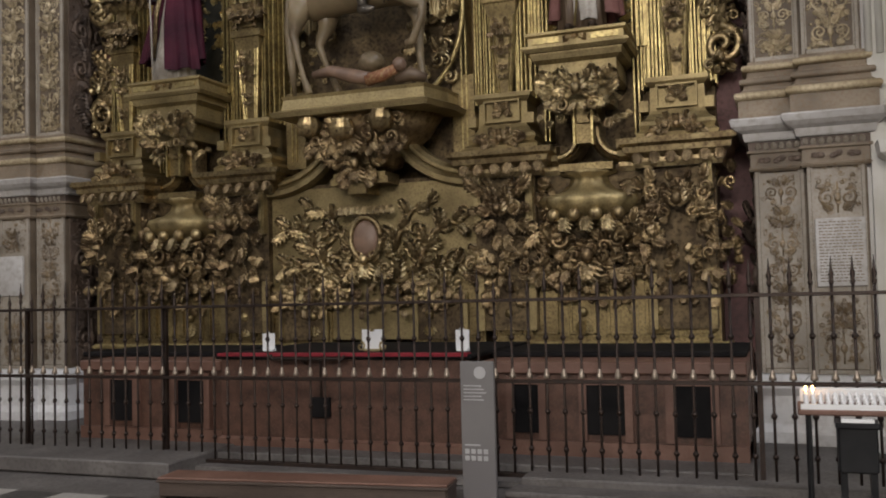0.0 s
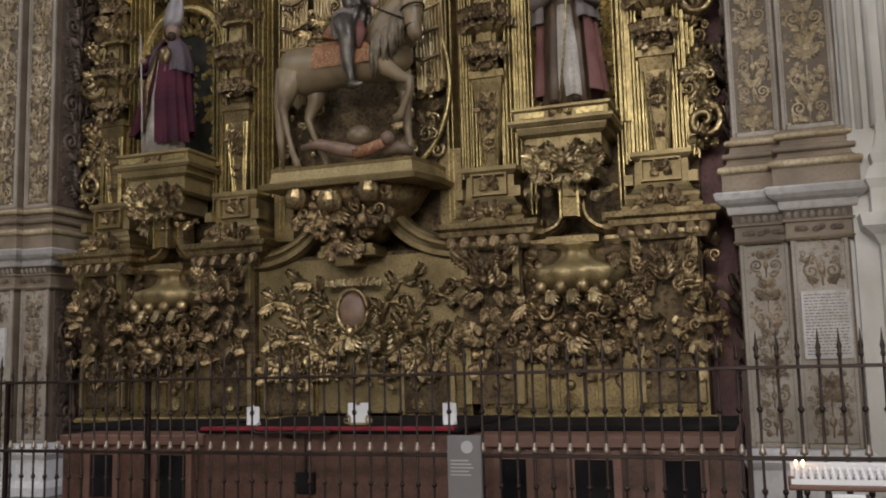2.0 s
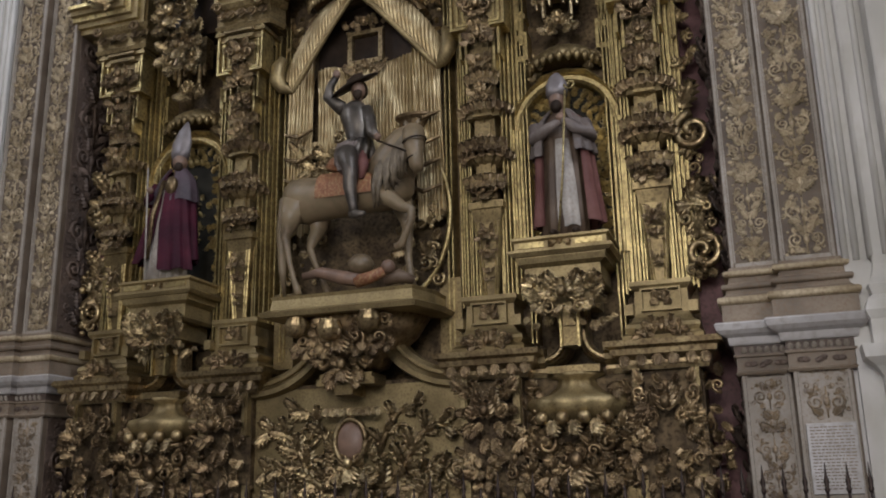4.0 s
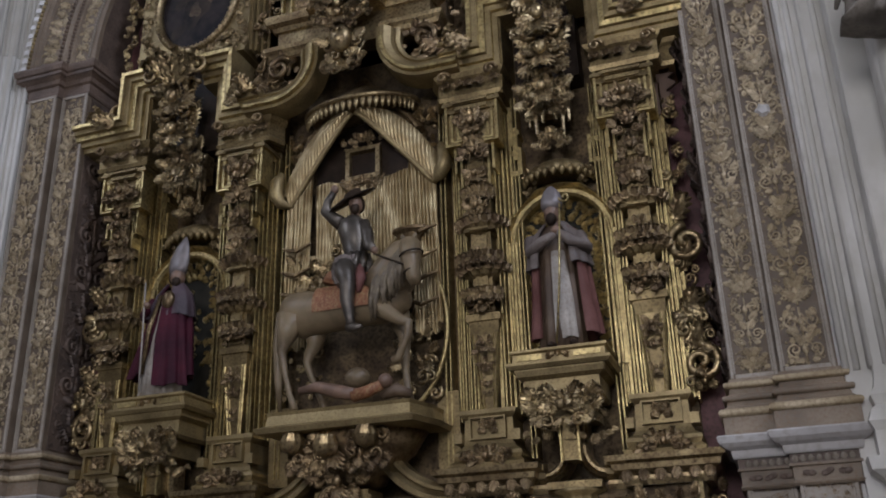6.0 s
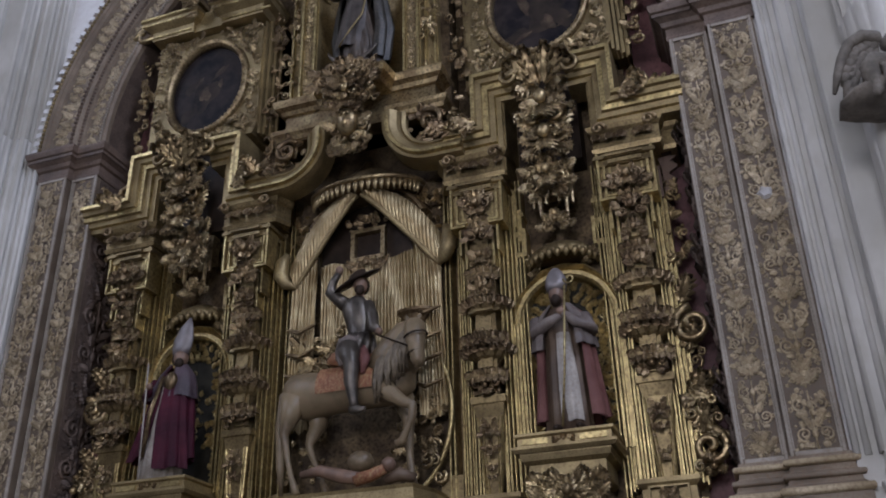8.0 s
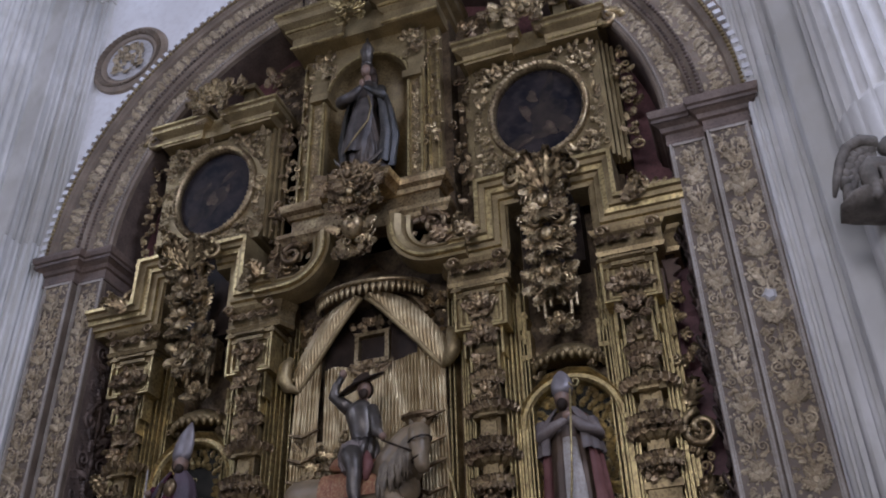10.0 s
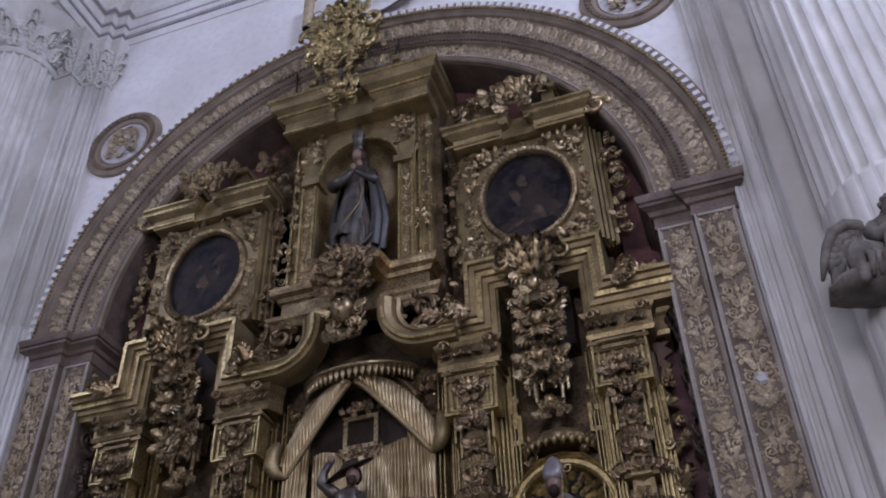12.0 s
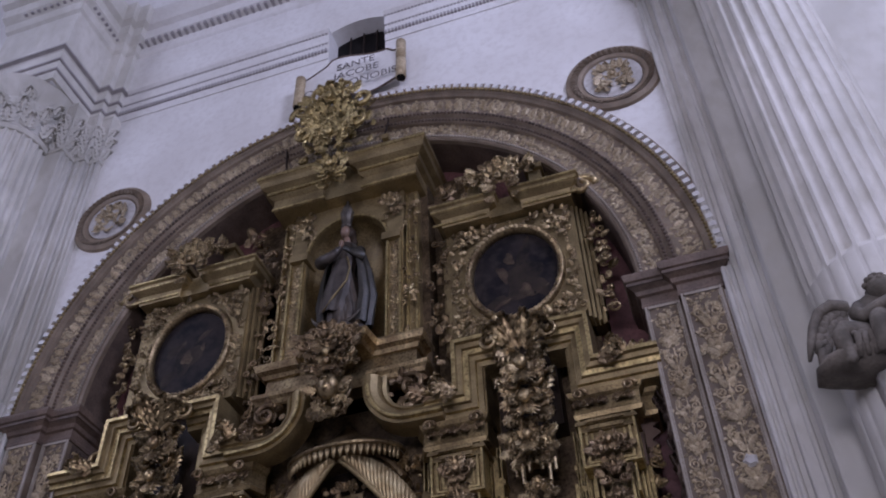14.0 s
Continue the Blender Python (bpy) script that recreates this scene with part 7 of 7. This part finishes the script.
    tube(bm, [D(0.31, 6.42, -0.06), D(0.40, 6.22, -0.12), D(0.44, 6.06, -0.18), D(0.54, 5.96, -0.26)], [0.09, 0.08, 0.07, 0.05], 10, 2)
    ball(bm, D(0.56, 5.94, -0.28), 0.05, 1, 1, 1, 8, 3)
    tube(bm, [D(0.17, 6.52, -0.05), D(0.20, 6.62, -0.06)], [0.06, 0.055], 10, 3)
    ball(bm, D(0.21, 6.70, -0.08), 0.10, 0.9, 1, 1.2, 14, 3)
    ball(bm, D(0.22, 6.63, -0.13), 0.065, 1, 0.8, 1.3, 10, 4)
    ball(bm, D(0.20, 6.72, -0.02), 0.115, 0.95, 0.95, 1.1, 12, 4)
    rows = []
    for r, h in ((0.02, 0.16), (0.10, 0.14), (0.12, 0.06), (0.29, 0.05), (0.30, 0.03), (0.11, 0.0)):
        rows.append([(C + 0.14 + r * 1.05 * math.cos(a), Y - 0.04 + 0.75 * r * math.sin(a), 6.79 + h + 0.10 * (r / 0.3) * math.sin(a) + 0.30 * r * math.cos(a) - 0.25 * max(0, -r * math.cos(a))) for a in (2 * math.pi * i / 24 for i in range(24))])
    grid_faces(bm, rows, True, 4, caps=True)
    ball(bm, D(0.13, 5.74, -0.24), 0.17, 0.95, 0.75, 1.35, 16, 8)
    for k in range(7):
        tube(bm, [D(0.02 + 0.04 * k, 5.94, -0.24), D(0.0 + 0.045 * k, 5.74, -0.385 + 0.012 * (k - 3) ** 2), D(0.08 + 0.03 * k, 5.54, -0.36)], [0.02, 0.032, 0.016], 6, 8)
    # sash and red skirt edge
    tube(bm, [D(0.30, 5.82, -0.16), D(0.38, 5.60, -0.29), D(0.36, 5.42, -0.31)], [0.05, 0.07, 0.03], 8, 5)
    # fallen figures and turbaned head under the hoofs, as plain rounded forms
    tube(bm, [D(-0.50, 4.32, -0.12), D(-0.25, 4.34, -0.14), D(0.05, 4.24, -0.18), D(0.30, 4.18, -0.20)], [0.045, 0.07, 0.085, 0.075], 10, 3)
    tube(bm, [D(0.25, 4.17, -0.2), D(0.45, 4.20, -0.22), D(0.62, 4.26, -0.22)], [0.08, 0.075, 0.06], 10, 1)
    ball(bm, D(0.26, 4.40, -0.10), 0.155, 1.05, 0.9, 0.85, 16, 0)
    ball(bm, D(0.66, 4.31, -0.20), 0.085, 1, 1, 1, 12, 3)
    tube(bm, [D(0.60, 4.14, -0.15), D(0.78, 4.20, -0.15), D(0.95, 4.14, -0.1)], [0.05, 0.085, 0.05], 10, 6)
    return statue("equestrian_statue", bm, [HORSE, SADDLE, STEEL, SKIN, HAIR_SHADE, ROBE_R, BROWNROBE, MANE, GREYCAPE], "painted wooden rider with hat on a pale horse above fallen figures")


rider()


def virgin():
    cx, cy, z = C + 0.0, 10.20, 10.10
    bm = B()
    # clouds, small heads and a crescent at the foot
    for x, y, h, r in ((-0.30, -0.10, 0.20, 0.16), (-0.12, -0.22, 0.24, 0.13), (0.14, -0.22, 0.20, 0.14), (0.32, -0.08, 0.22, 0.13), (0.0, -0.05, 0.12, 0.26), (-0.42, 0.0, 0.34, 0.15)):
        ball(bm, (cx + x, cy + y, z + h), r, 1.1, 0.9, 1.05, 12, 5)
    tube(bm, [(cx + 0.42 * math.cos(radians(a)), cy - 0.24, z + 0.66 + 0.36 * math.sin(radians(a))) for a in range(195, 350, 12)], [0.008, 0.02, 0.03, 0.038, 0.044, 0.046, 0.048, 0.046, 0.044, 0.038, 0.03, 0.02, 0.008], 8, 4)
    # tunic, leaning to one hip
    robe(bm, [(z + 0.30, 0.34, 0.24, cx + 0.04, cy), (z + 0.75, 0.32, 0.23, cx + 0.03, cy), (z + 1.15, 0.28, 0.22, cx - 0.02, cy), (z + 1.55, 0.20, 0.17, cx - 0.04, cy), (z + 1.92, 0.22, 0.16, cx + 0.0, cy), (z + 2.18, 0.10, 0.09, cx + 0.03, cy)], 11, 0.09, 1)
    # pale sash of mantle across the front, and the dark mantle behind
    robe(bm, [(z + 0.62, 0.26, 0.27, cx - 0.10, cy - 0.02), (z + 1.0, 0.29, 0.27, cx - 0.04, cy - 0.02), (z + 1.4, 0.25, 0.23, cx + 0.0, cy - 0.02), (z + 1.7, 0.19, 0.19, cx + 0.04, cy - 0.02)], 7, 0.05, 5, 215, 318, 28)
    tube(bm, [(cx - 0.22, cy - 0.26, z + 0.62), (cx - 0.02, cy - 0.31, z + 0.85), (cx + 0.16, cy - 0.27, z + 1.15), (cx + 0.19, cy - 0.23, z + 1.45), (cx + 0.12, cy - 0.20, z + 1.72)], 0.016, 6, 6)
    robe(bm, [(z + 0.40, 0.40, 0.26, cx + 0.06, cy + 0.03), (z + 0.95, 0.47, 0.27, cx + 0.06, cy + 0.02), (z + 1.45, 0.42, 0.25, cx + 0.04, cy + 0.01), (z + 1.85, 0.34, 0.21, cx + 0.02, cy), (z + 2.12, 0.17, 0.13, cx + 0.02, cy)], 8, 0.12, 0, -52, 232, 52)
    # arms meeting on the breast
    tube(bm, [(cx - 0.24, cy - 0.04, z + 1.96), (cx - 0.36, cy - 0.14, z + 1.78), (cx - 0.14, cy - 0.27, z + 1.74), (cx + 0.04, cy - 0.28, z + 1.88)], [0.09, 0.115, 0.085, 0.045], 10, 5)
    tube(bm, [(cx + 0.27, cy - 0.04, z + 1.94), (cx + 0.34, cy - 0.15, z + 1.70), (cx + 0.10, cy - 0.29, z + 1.86)], [0.09, 0.10, 0.045], 10, 0)
    ball(bm, (cx + 0.05, cy - 0.30, z + 1.94), 0.05, 0.9, 0.8, 1.6, 10, 2)
    # head with long hair and a tall crown
    tube(bm, [(cx + 0.03, cy, z + 2.12), (cx + 0.02, cy - 0.03, z + 2.32)], [0.07, 0.06], 10, 2)
    ball(bm, (cx + 0.01, cy - 0.06, z + 2.42), 0.105, 0.88, 1, 1.22, 14, 2)
    ball(bm, (cx + 0.04, cy + 0.01, z + 2.42), 0.13, 0.95, 0.95, 1.15, 12, 3)
    tube(bm, [(cx + 0.10, cy + 0.02, z + 2.42), (cx + 0.14, cy + 0.0, z + 2.2), (cx + 0.16, cy - 0.04, z + 1.98)], [0.06, 0.06, 0.02], 8, 3)
    lathe(bm, [(0.09, z + 2.54), (0.10, z + 2.60), (0.08, z + 2.64), (0.10, z + 2.80), (0.12, z + 2.92), (0.08, z + 3.04), (0.03, z + 3.10), (0.02, z + 3.22)], cx, cy - 0.03, 32, 1, 1, 0.2, 8, 4)
    return statue("niche_statue", bm, [BLUEROBE, VEIL, SKIN, HAIR_SHADE, STEEL, PALEROBE, GOLD_P], "tall crowned standing figure in dark mantle and pale sash")


PALEROBE = mat("pale_grey_painted_cloth", (0.045, 0.038, 0.034), (0.125, 0.105, 0.09), 0.36, 0.25, 5.0, 30.0, 0.1, (0.08, 0.07, 0.06), 0.5)
virgin()


def angel():
    bm = B()
    P = lambda x, z, dy=0.0: (x, 8.42 + dy, z)
    # sloping cloth-covered ledge
    rows = []
    for x, z0, z1, y0, y1 in ((1.26, 6.90, 6.96, -0.12, 0.22), (1.40, 6.86, 7.05, -0.26, 0.30), (1.60, 6.80, 7.12, -0.32, 0.34), (1.85, 6.76, 7.12, -0.34, 0.36), (2.10, 6.76, 7.10, -0.32, 0.36), (2.40, 6.80, 7.0, -0.2, 0.3)):
        zm, h, ym, w = (z0 + z1) / 2, (z1 - z0) / 2, (y0 + y1) / 2, (y1 - y0) / 2
        rows.append([(x, 8.42 + ym + w * math.cos(a) * (1 + 0.05 * math.sin(5 * a)), zm + h * math.sin(a) * (1 + 0.12 * math.sin(7 * a + 9 * x))) for a in (2 * math.pi * i / 28 for i in range(28))])
    grid_faces(bm, rows, True, 0, caps=True)
    # trunk bent forward, head with curls
    tube(bm, [P(1.98, 7.05, 0.04), P(1.96, 7.22), P(1.98, 7.42, -0.04), P(2.02, 7.58, -0.08), P(2.05, 7.66, -0.10)], [0.21, 0.20, 0.18, 0.17, 0.09], 16)
    tube(bm, [P(2.05, 7.56, -0.12), P(2.08, 7.62, -0.18)], [0.08, 0.075], 10)
    ball(bm, P(2.09, 7.66, -0.22), 0.125, 0.95, 1.05, 1.12, 16)
    for i in range(26):
        a, e = i * 2.4, 0.1 + 1.3 * i / 26
        ball(bm, (2.09 + 0.125 * math.cos(a) * math.cos(e), 8.22 + 0.125 * math.sin(a) * math.cos(e), 7.68 + 0.13 * math.sin(e)), 0.036, n=8)
    # arms
    tube(bm, [P(1.88, 7.58, -0.06), P(1.80, 7.44, -0.18), P(1.84, 7.34, -0.26), P(2.02, 7.38, -0.34), P(2.16, 7.44, -0.36)], [0.085, 0.08, 0.072, 0.06, 0.045], 12)
    tube(bm, [P(2.16, 7.56, -0.10), P(2.28, 7.42, -0.20), P(2.20, 7.44, -0.34)], [0.085, 0.075, 0.05], 12)
    ball(bm, P(2.18, 7.45, -0.38), 0.055, 1.2, 1, 0.8, 10)
    # thighs drawn up, shins and feet
    tube(bm, [P(1.92, 7.12, -0.04), P(1.76, 7.20, -0.16), P(1.60, 7.22, -0.26), P(1.56, 7.16, -0.28), P(1.58, 7.02, -0.26), P(1.60, 6.88, -0.26), P(1.55, 6.83, -0.32)], [0.15, 0.135, 0.10, 0.09, 0.08, 0.055, 0.04], 14)
    tube(bm, [P(2.06, 7.12, -0.06), P(2.00, 7.20, -0.24), P(1.94, 7.20, -0.38), P(1.92, 7.12, -0.40), P(1.90, 6.96, -0.36), P(1.86, 6.84, -0.36)], [0.15, 0.13, 0.10, 0.09, 0.075, 0.05], 14)
    # loose cloth over the lap
    for k in range(7):
        tube(bm, [P(1.66 + 0.07 * k, 7.22 - 0.01 * k, -0.22), P(1.70 + 0.06 * k, 7.08, -0.34), P(1.66 + 0.075 * k, 6.86, -0.30)], [0.03, 0.045, 0.02], 7)
    # folded wing: thick upper edge and three rows of feathers
    top = [(1.92, 7.62), (1.80, 7.78), (1.66, 7.84), (1.52, 7.78), (1.42, 7.62), (1.34, 7.42), (1.27, 7.22)]
    tube(bm, [P(x, z, 0.16) for x, z in top], [0.06, 0.075, 0.075, 0.065, 0.055, 0.045, 0.02], 10)
    for row, (n, ln) in enumerate(((12, 0.20), (10, 0.34), (8, 0.48))):
        for k in range(n):
            t = k / (n - 1) * 4.6
            i, f = int(t), t - int(t)
            x = top[i][0] + (top[i + 1][0] - top[i][0]) * f
            z = top[i][1] + (top[i + 1][1] - top[i][1]) * f
            d = 0.18 + 0.02 * row
            tube(bm, [P(x + 0.02, z - 0.03, d), P(x + 0.05, z - ln * 0.55, d - 0.03), P(x + 0.02 - 0.04 * t / 4.6, z - ln, d)], [0.05, 0.055, 0.012], 7, 0, 0.45)
    return tagged(statue("seated_stone_figure", bm, [GREYSTONE], "weathered grey stone winged figure seated against the white column"), category="sculpture")


angel()
br = thing("stone_bracket", "carved pale stone bracket on the white column below the sculpture", "bracket")
bm = B()
lathe(bm, [(0.10, 5.2), (0.18, 5.4), (0.25, 5.6), (0.21, 5.75), (0.30, 6.0), (0.34, 6.3), (0.37, 6.5), (0.38, 6.79)], 2.13, 8.5, 32, 1, 1, 0.06, 10)
part("corbel", bm, MARBLE, br, smooth=True)
bm = B()
foliage(bm, 1.88, 2.38, 5.7, 6.5, 8.22, 14, 0.22, 300, -90, 0.06)
part("corbel_leaves", bm, MARBLE, br)

# ---------------- altar ----------------
FL = 0.14   # chapel step height
tagged(part("chapel_step", box(B(), C - 5.6, 0.75, 7.6, 11.1, 0, 0.05), STEPSTONE), "grey stone step of the chapel floor", "step", kind="structure")
tagged(part("altar_kerb", bevel(box(B(), -7.6, -0.32, 7.98, 8.6, 0.05, 0.125), 0.01), STEPSTONE), "worn grey stone kerb at the foot of the altar", "kerb", kind="structure")
al = thing("altar", "red-brown marble altar with plain frontal", "altar")
AX0, AX1, AY, AZ = -5.62, -2.86, 8.36, 1.07
part("frontal", bevel(box(B(), AX0, AX1, AY, 10.3, 0.1, AZ - 0.05), 0.01), WOOD, al)
part("frontal_foot", moulding(B(), [(0, 0.10), (0.03, 0.10), (0.03, 0.20), (0, 0.22)], [(AX0, 10.0), (AX0, AY), (AX1, AY), (AX1, 10.0)]), WOODL, al)
part("altar_top", bevel(box(B(), AX0 - 0.04, AX1 + 0.04, AY - 0.05, 10.34, AZ - 0.05, AZ), 0.012), DARK, al, "dark altar top")
cl = thing("altar_cloth", "red cloth runner lying on the altar top", "cloth")
bm = box(B(), AX0, AX1, AY - 0.06, AY + 0.05, AZ, AZ + 0.012)
box(bm, AX0, AX1, AY - 0.066, AY - 0.052, AZ - 0.02, AZ + 0.004)
part("cloth", bm, REDCLOTH, cl)
for x, w, h in ((-5.19, 0.15, 0.17), (-3.98, 0.23, 0.20), (-3.01, 0.14, 0.19)):
    cd = thing("altar_card", "white card in an ornate stand on the altar", "card", "altar cards")
    part("card", bevel(box(B(), x - w / 2, x + w / 2, 8.60, 8.62, AZ + 0.03, AZ + 0.03 + h), 0.006), WHITE, cd)
    bm = B()
    if w > 0.2:
        for s in (-1, 1):
            volute(bm, (x + s * w * 0.55, 8.60, AZ + 0.06), 0.05, s, 90, 0.25, 1.2, 0.2, 12)
    leaf(bm, (x, 8.61, AZ + h), 90, 0.06, 0.3, 0.6)
    box(bm, x - w * 0.4, x + w * 0.4, 8.58, 8.66, AZ + 0.012, AZ + 0.035)
    part("stand", bm, WHITE if w < 0.2 else BRASS, cd)
lk = thing("lock_box", "small dark iron box fixed on the altar front", "lock")
part("box", bevel(box(B(), -4.53, -4.33, 8.29, AY, 0.44, 0.64), 0.01), DARK, lk)
part("hanger", tube(B(), [(-4.43, 8.33, 0.64), (-4.43, 8.32, 1.0)], 0.012, 6), IRON, lk)
kn = thing("altar_candle_bar", "dark iron bar with brackets along the altar top", "candle bar")
part("bar", tube(B(), [(-4.95, 8.24, 1.06), (-4.92, 8.22, 1.03), (-4.14, 8.22, 1.03), (-4.11, 8.24, 1.06)], 0.02, 8), IRON, kn)
part("bracket", tube(B(), [(-4.6, 8.22, 1.03), (-4.6, 8.34, 0.98)], 0.02, 6), IRON, kn)


# panelled cabinets either side of the altar, with dark recesses
def side_base(x0, x1, panels):
    sb = thing("side_cabinet", "red-brown panelled cabinet beside the altar with dark recesses", "cabinet", "cabinets beside the altar")
    part("body", box(B(), x0, x1, 8.50, 10.4, 0.1, 0.88), WOOD, sb)
    part("top_rail", bevel(box(B(), x0, x1, 8.44, 10.4, 0.88, 0.99), 0.012), WOODL, sb)
    part("plinth", box(B(), x0, x1, 8.45, 10.4, 0.1, 0.26), WOODL, sb)
    part("shelf", bevel(box(B(), x0 * 1.06, x1 * 1.06, 9.0, 10.4, 0.992, 1.045), 0.01), DARK, sb, "black shelf")
    for a, b in panels:
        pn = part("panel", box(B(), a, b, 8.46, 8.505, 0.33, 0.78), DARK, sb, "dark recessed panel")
        for p, q in ((a - 0.07, a), (b, b + 0.07)):
            part("stile", box(B(), p, q, 8.44, 8.505, 0.27, 0.86), WOODL, pn)
        part("rail", box(B(), a, b, 8.445, 8.505, 0.78, 0.84), WOODL, pn)


side_base(-7.55, -5.68, ((-7.14, -6.83), (-6.24, -5.90)))
side_base(-2.80, -0.36, ((-2.46, -2.22), (-1.77, -1.42), (-0.99, -0.67)))

# ---------------- railing ----------------
fence = thing("iron_railing", "dark wrought iron railing with spear tops before the altar", "railing")
FY = 7.8


def bar_bm(h, tip):
    bm = B()
    tube(bm, [(0, 0, 0.05), (0, 0, 0.5), (0, 0, h)], 0.0115, 6)
    for z in (0.30, 0.62, 1.25):
        lathe(bm, [(0.012, z - 0.025), (0.024, z - 0.008), (0.024, z + 0.008), (0.012, z + 0.025)], 0, 0, 6)
    lathe(bm, [(0.011, h - 0.02), (0.021, h + 0.01), (0.013, h + 0.03), (0.021, h + 0.07), (0.011, h + 0.11), (0.002, h + 0.11 + tip)], 0, 0, 6)
    return bm


def knob_bm():
    return lathe(B(), [(0.013, 0.90), (0.030, 0.905), (0.027, 0.93), (0.016, 0.965), (0.012, 0.985)], 0, 0, 6)


def shared(bm, name, m):
    me = bpy.data.meshes.new(name)
    for f in bm.faces:
        f.smooth = True
    bm.to_mesh(me)
    bm.free()
    me.materials.append(m)
    return me


tall, short, knob = shared(bar_bm(1.66, 0.10), "bar", IRON), shared(bar_bm(1.58, 0.06), "bar", IRON), shared(knob_bm(), "knob", IRONTIP)
x, k = -9.9, 0
while x < 2.2:
    b = new("bar", tall if (k % 2 == 0 or x > -0.3) else short)
    b.location, b.parent = (x, FY, 0), fence
    q = new("knob", knob)
    q.location, q.parent = (0, 0, 0), b
    x += 0.1525
    k += 1
for z, h, w in ((1.565, 0.028, 0.02), (0.86, 0.032, 0.022), (0.05, 0.035, 0.025)):
    part("rail", bevel(box(B(), -10.0, 2.3, FY - w, FY + w, z, z + h), 0.004), IRON, fence)
for px in (-7.72, -5.93, -0.24):
    bm = box(B(), px - 0.02, px + 0.02, FY + 0.03, FY + 0.07, 0.05, 1.60)
    part("post", bm, IRON, fence, "stout square post")

# ---------------- foreground pieces ----------------
tagged(part("railing_kerb", bevel(box(B(), -11.0, -5.42, 7.18, 8.3, 0, 0.15), 0.015), STEPSTONE), "worn grey stone kerb under the railing", "kerb", kind="structure")
tagged(part("railing_kerb", bevel(box(B(), -2.15, 3.0, 7.52, 8.3, 0, 0.11), 0.015), STEPSTONE), "worn grey stone kerb under the railing", "kerb", kind="structure")
tagged(part("railing_step", bevel(box(B(), -2.2, 3.0, 7.22, 7.52, 0, 0.05), 0.012), STEPSTONE), "low grey stone step before the railing kerb", "step", kind="structure")
kb = thing("kneeling_bench", "low dark wooden kneeler with a dull red padded top", "bench", at=(-3.78, 6.78, 0))
kb.rotation_euler = (0, 0, radians(6.0))
part("front_board", bevel(box(B(), -1.24, 1.24, -0.15, -0.125, 0.02, 0.135), 0.006), BENCHWOOD, kb)
part("board", bevel(box(B(), -1.26, 1.26, -0.17, 0.17, 0.135, 0.16), 0.006), BENCHWOOD, kb)
part("pad", bevel(box(B(), -1.25, 1.25, -0.165, 0.165, 0.16, 0.18), 0.008), WOODL, kb, "dull red padded top")
for px in (-1.22, 0.0, 1.22):
    part("foot", box(B(), px - 0.03, px + 0.03, -0.12, 0.15, 0, 0.135), BENCHWOOD, kb)

sg = thing("information_panel", "grey upright visitor sign with white pictograms and text", "sign")
part("panel", bevel(box(B(), -2.52, -2.235, 7.12, 7.16, 0, 1.10), 0.006), SIGN, sg)
bm = lathe(B(), [(0.0, 0), (0.05, 0), (0.05, 0.004)], 0, 0, 20)
bmesh.ops.rotate(bm, matrix=Matrix.Rotation(radians(90), 3, "X"), verts=bm.verts)
bmesh.ops.translate(bm, vec=(-2.35, 7.118, 1.01), verts=bm.verts)
part("round_mark", bm, SIGNINK, sg, "white round mark")
for i in range(5):
    part("text_line", box(B(), -2.49, -2.34 + 0.02 * (i % 3), 7.114, 7.118, 0.90 - i * 0.028, 0.910 - i * 0.028), SIGNINK, sg)
for i in range(4):
    for j in range(2):
        part("pictogram", bevel(box(B(), -2.49 + i * 0.052, -2.452 + i * 0.052, 7.113, 7.118, 0.36 - j * 0.055, 0.40 - j * 0.055), 0.004), SIGNINK, sg)
part("text_line", box(B(), -2.49, -2.36, 7.114, 7.118, 0.425, 0.437), SIGNINK, sg)

cr = thing("candle_rack", "white votive candle tray with rows of small lights", "candle rack")
part("tray", bevel(box(B(), 0.03, 1.15, 6.85, 7.35, 0.76, 0.80), 0.01), WOODL, cr, "wooden tray edge")
part("tray_back", bevel(box(B(), 0.05, 1.13, 7.30, 7.34, 0.80, 0.90), 0.005), WHITE, cr, "white panel")
part("tray_front", box(B(), 0.05, 1.13, 6.86, 6.89, 0.80, 0.835), WHITE, cr)
cme = shared(lathe(B(), [(0.018, 0), (0.018, 0.022), (0.012, 0.026), (0.003, 0.04)], 0, 0, 8), "votive_light", WHITE)
for i in range(22):
    for j in range(4):
        c = new("votive_light", cme)
        c.location, c.parent = (0.09 + i * 0.048, 6.93 + j * 0.09, 0.80 + j * 0.015), cr
for i, j in ((0, 3), (1, 3)):
    bm = ball(B(), (0.09 + i * 0.048, 6.93 + j * 0.09, 0.862 + j * 0.015), 0.014, 0.7, 0.7, 1.7, 8)
    part("flame", bm, FLAME, cr, "small lit flame")
for px, py in ((0.1, 6.92), (1.08, 6.92), (0.1, 7.28), (1.08, 7.28)):
    part("leg", tube(B(), [(px, py, 0), (px, py, 0.76)], 0.018, 6), BLACK, cr)
bx = thing("offering_box", "black box on two legs standing before the candle rack", "box")
part("body", bevel(box(B(), 0.27, 0.51, 6.62, 6.80, 0.42, 0.75), 0.012), BLACK, bx)
part("label_strip", bevel(box(B(), 0.29, 0.49, 6.60, 6.62, 0.75, 0.775), 0.003), WHITE, bx, "white strip on the lid")
part("lid", bevel(box(B(), 0.255, 0.525, 6.60, 6.82, 0.71, 0.75), 0.008), BLACK, bx)
for px in (0.30, 0.48):
    part("leg", box(B(), px - 0.02, px + 0.02, 6.65, 6.77, 0, 0.42), BLACK, bx)
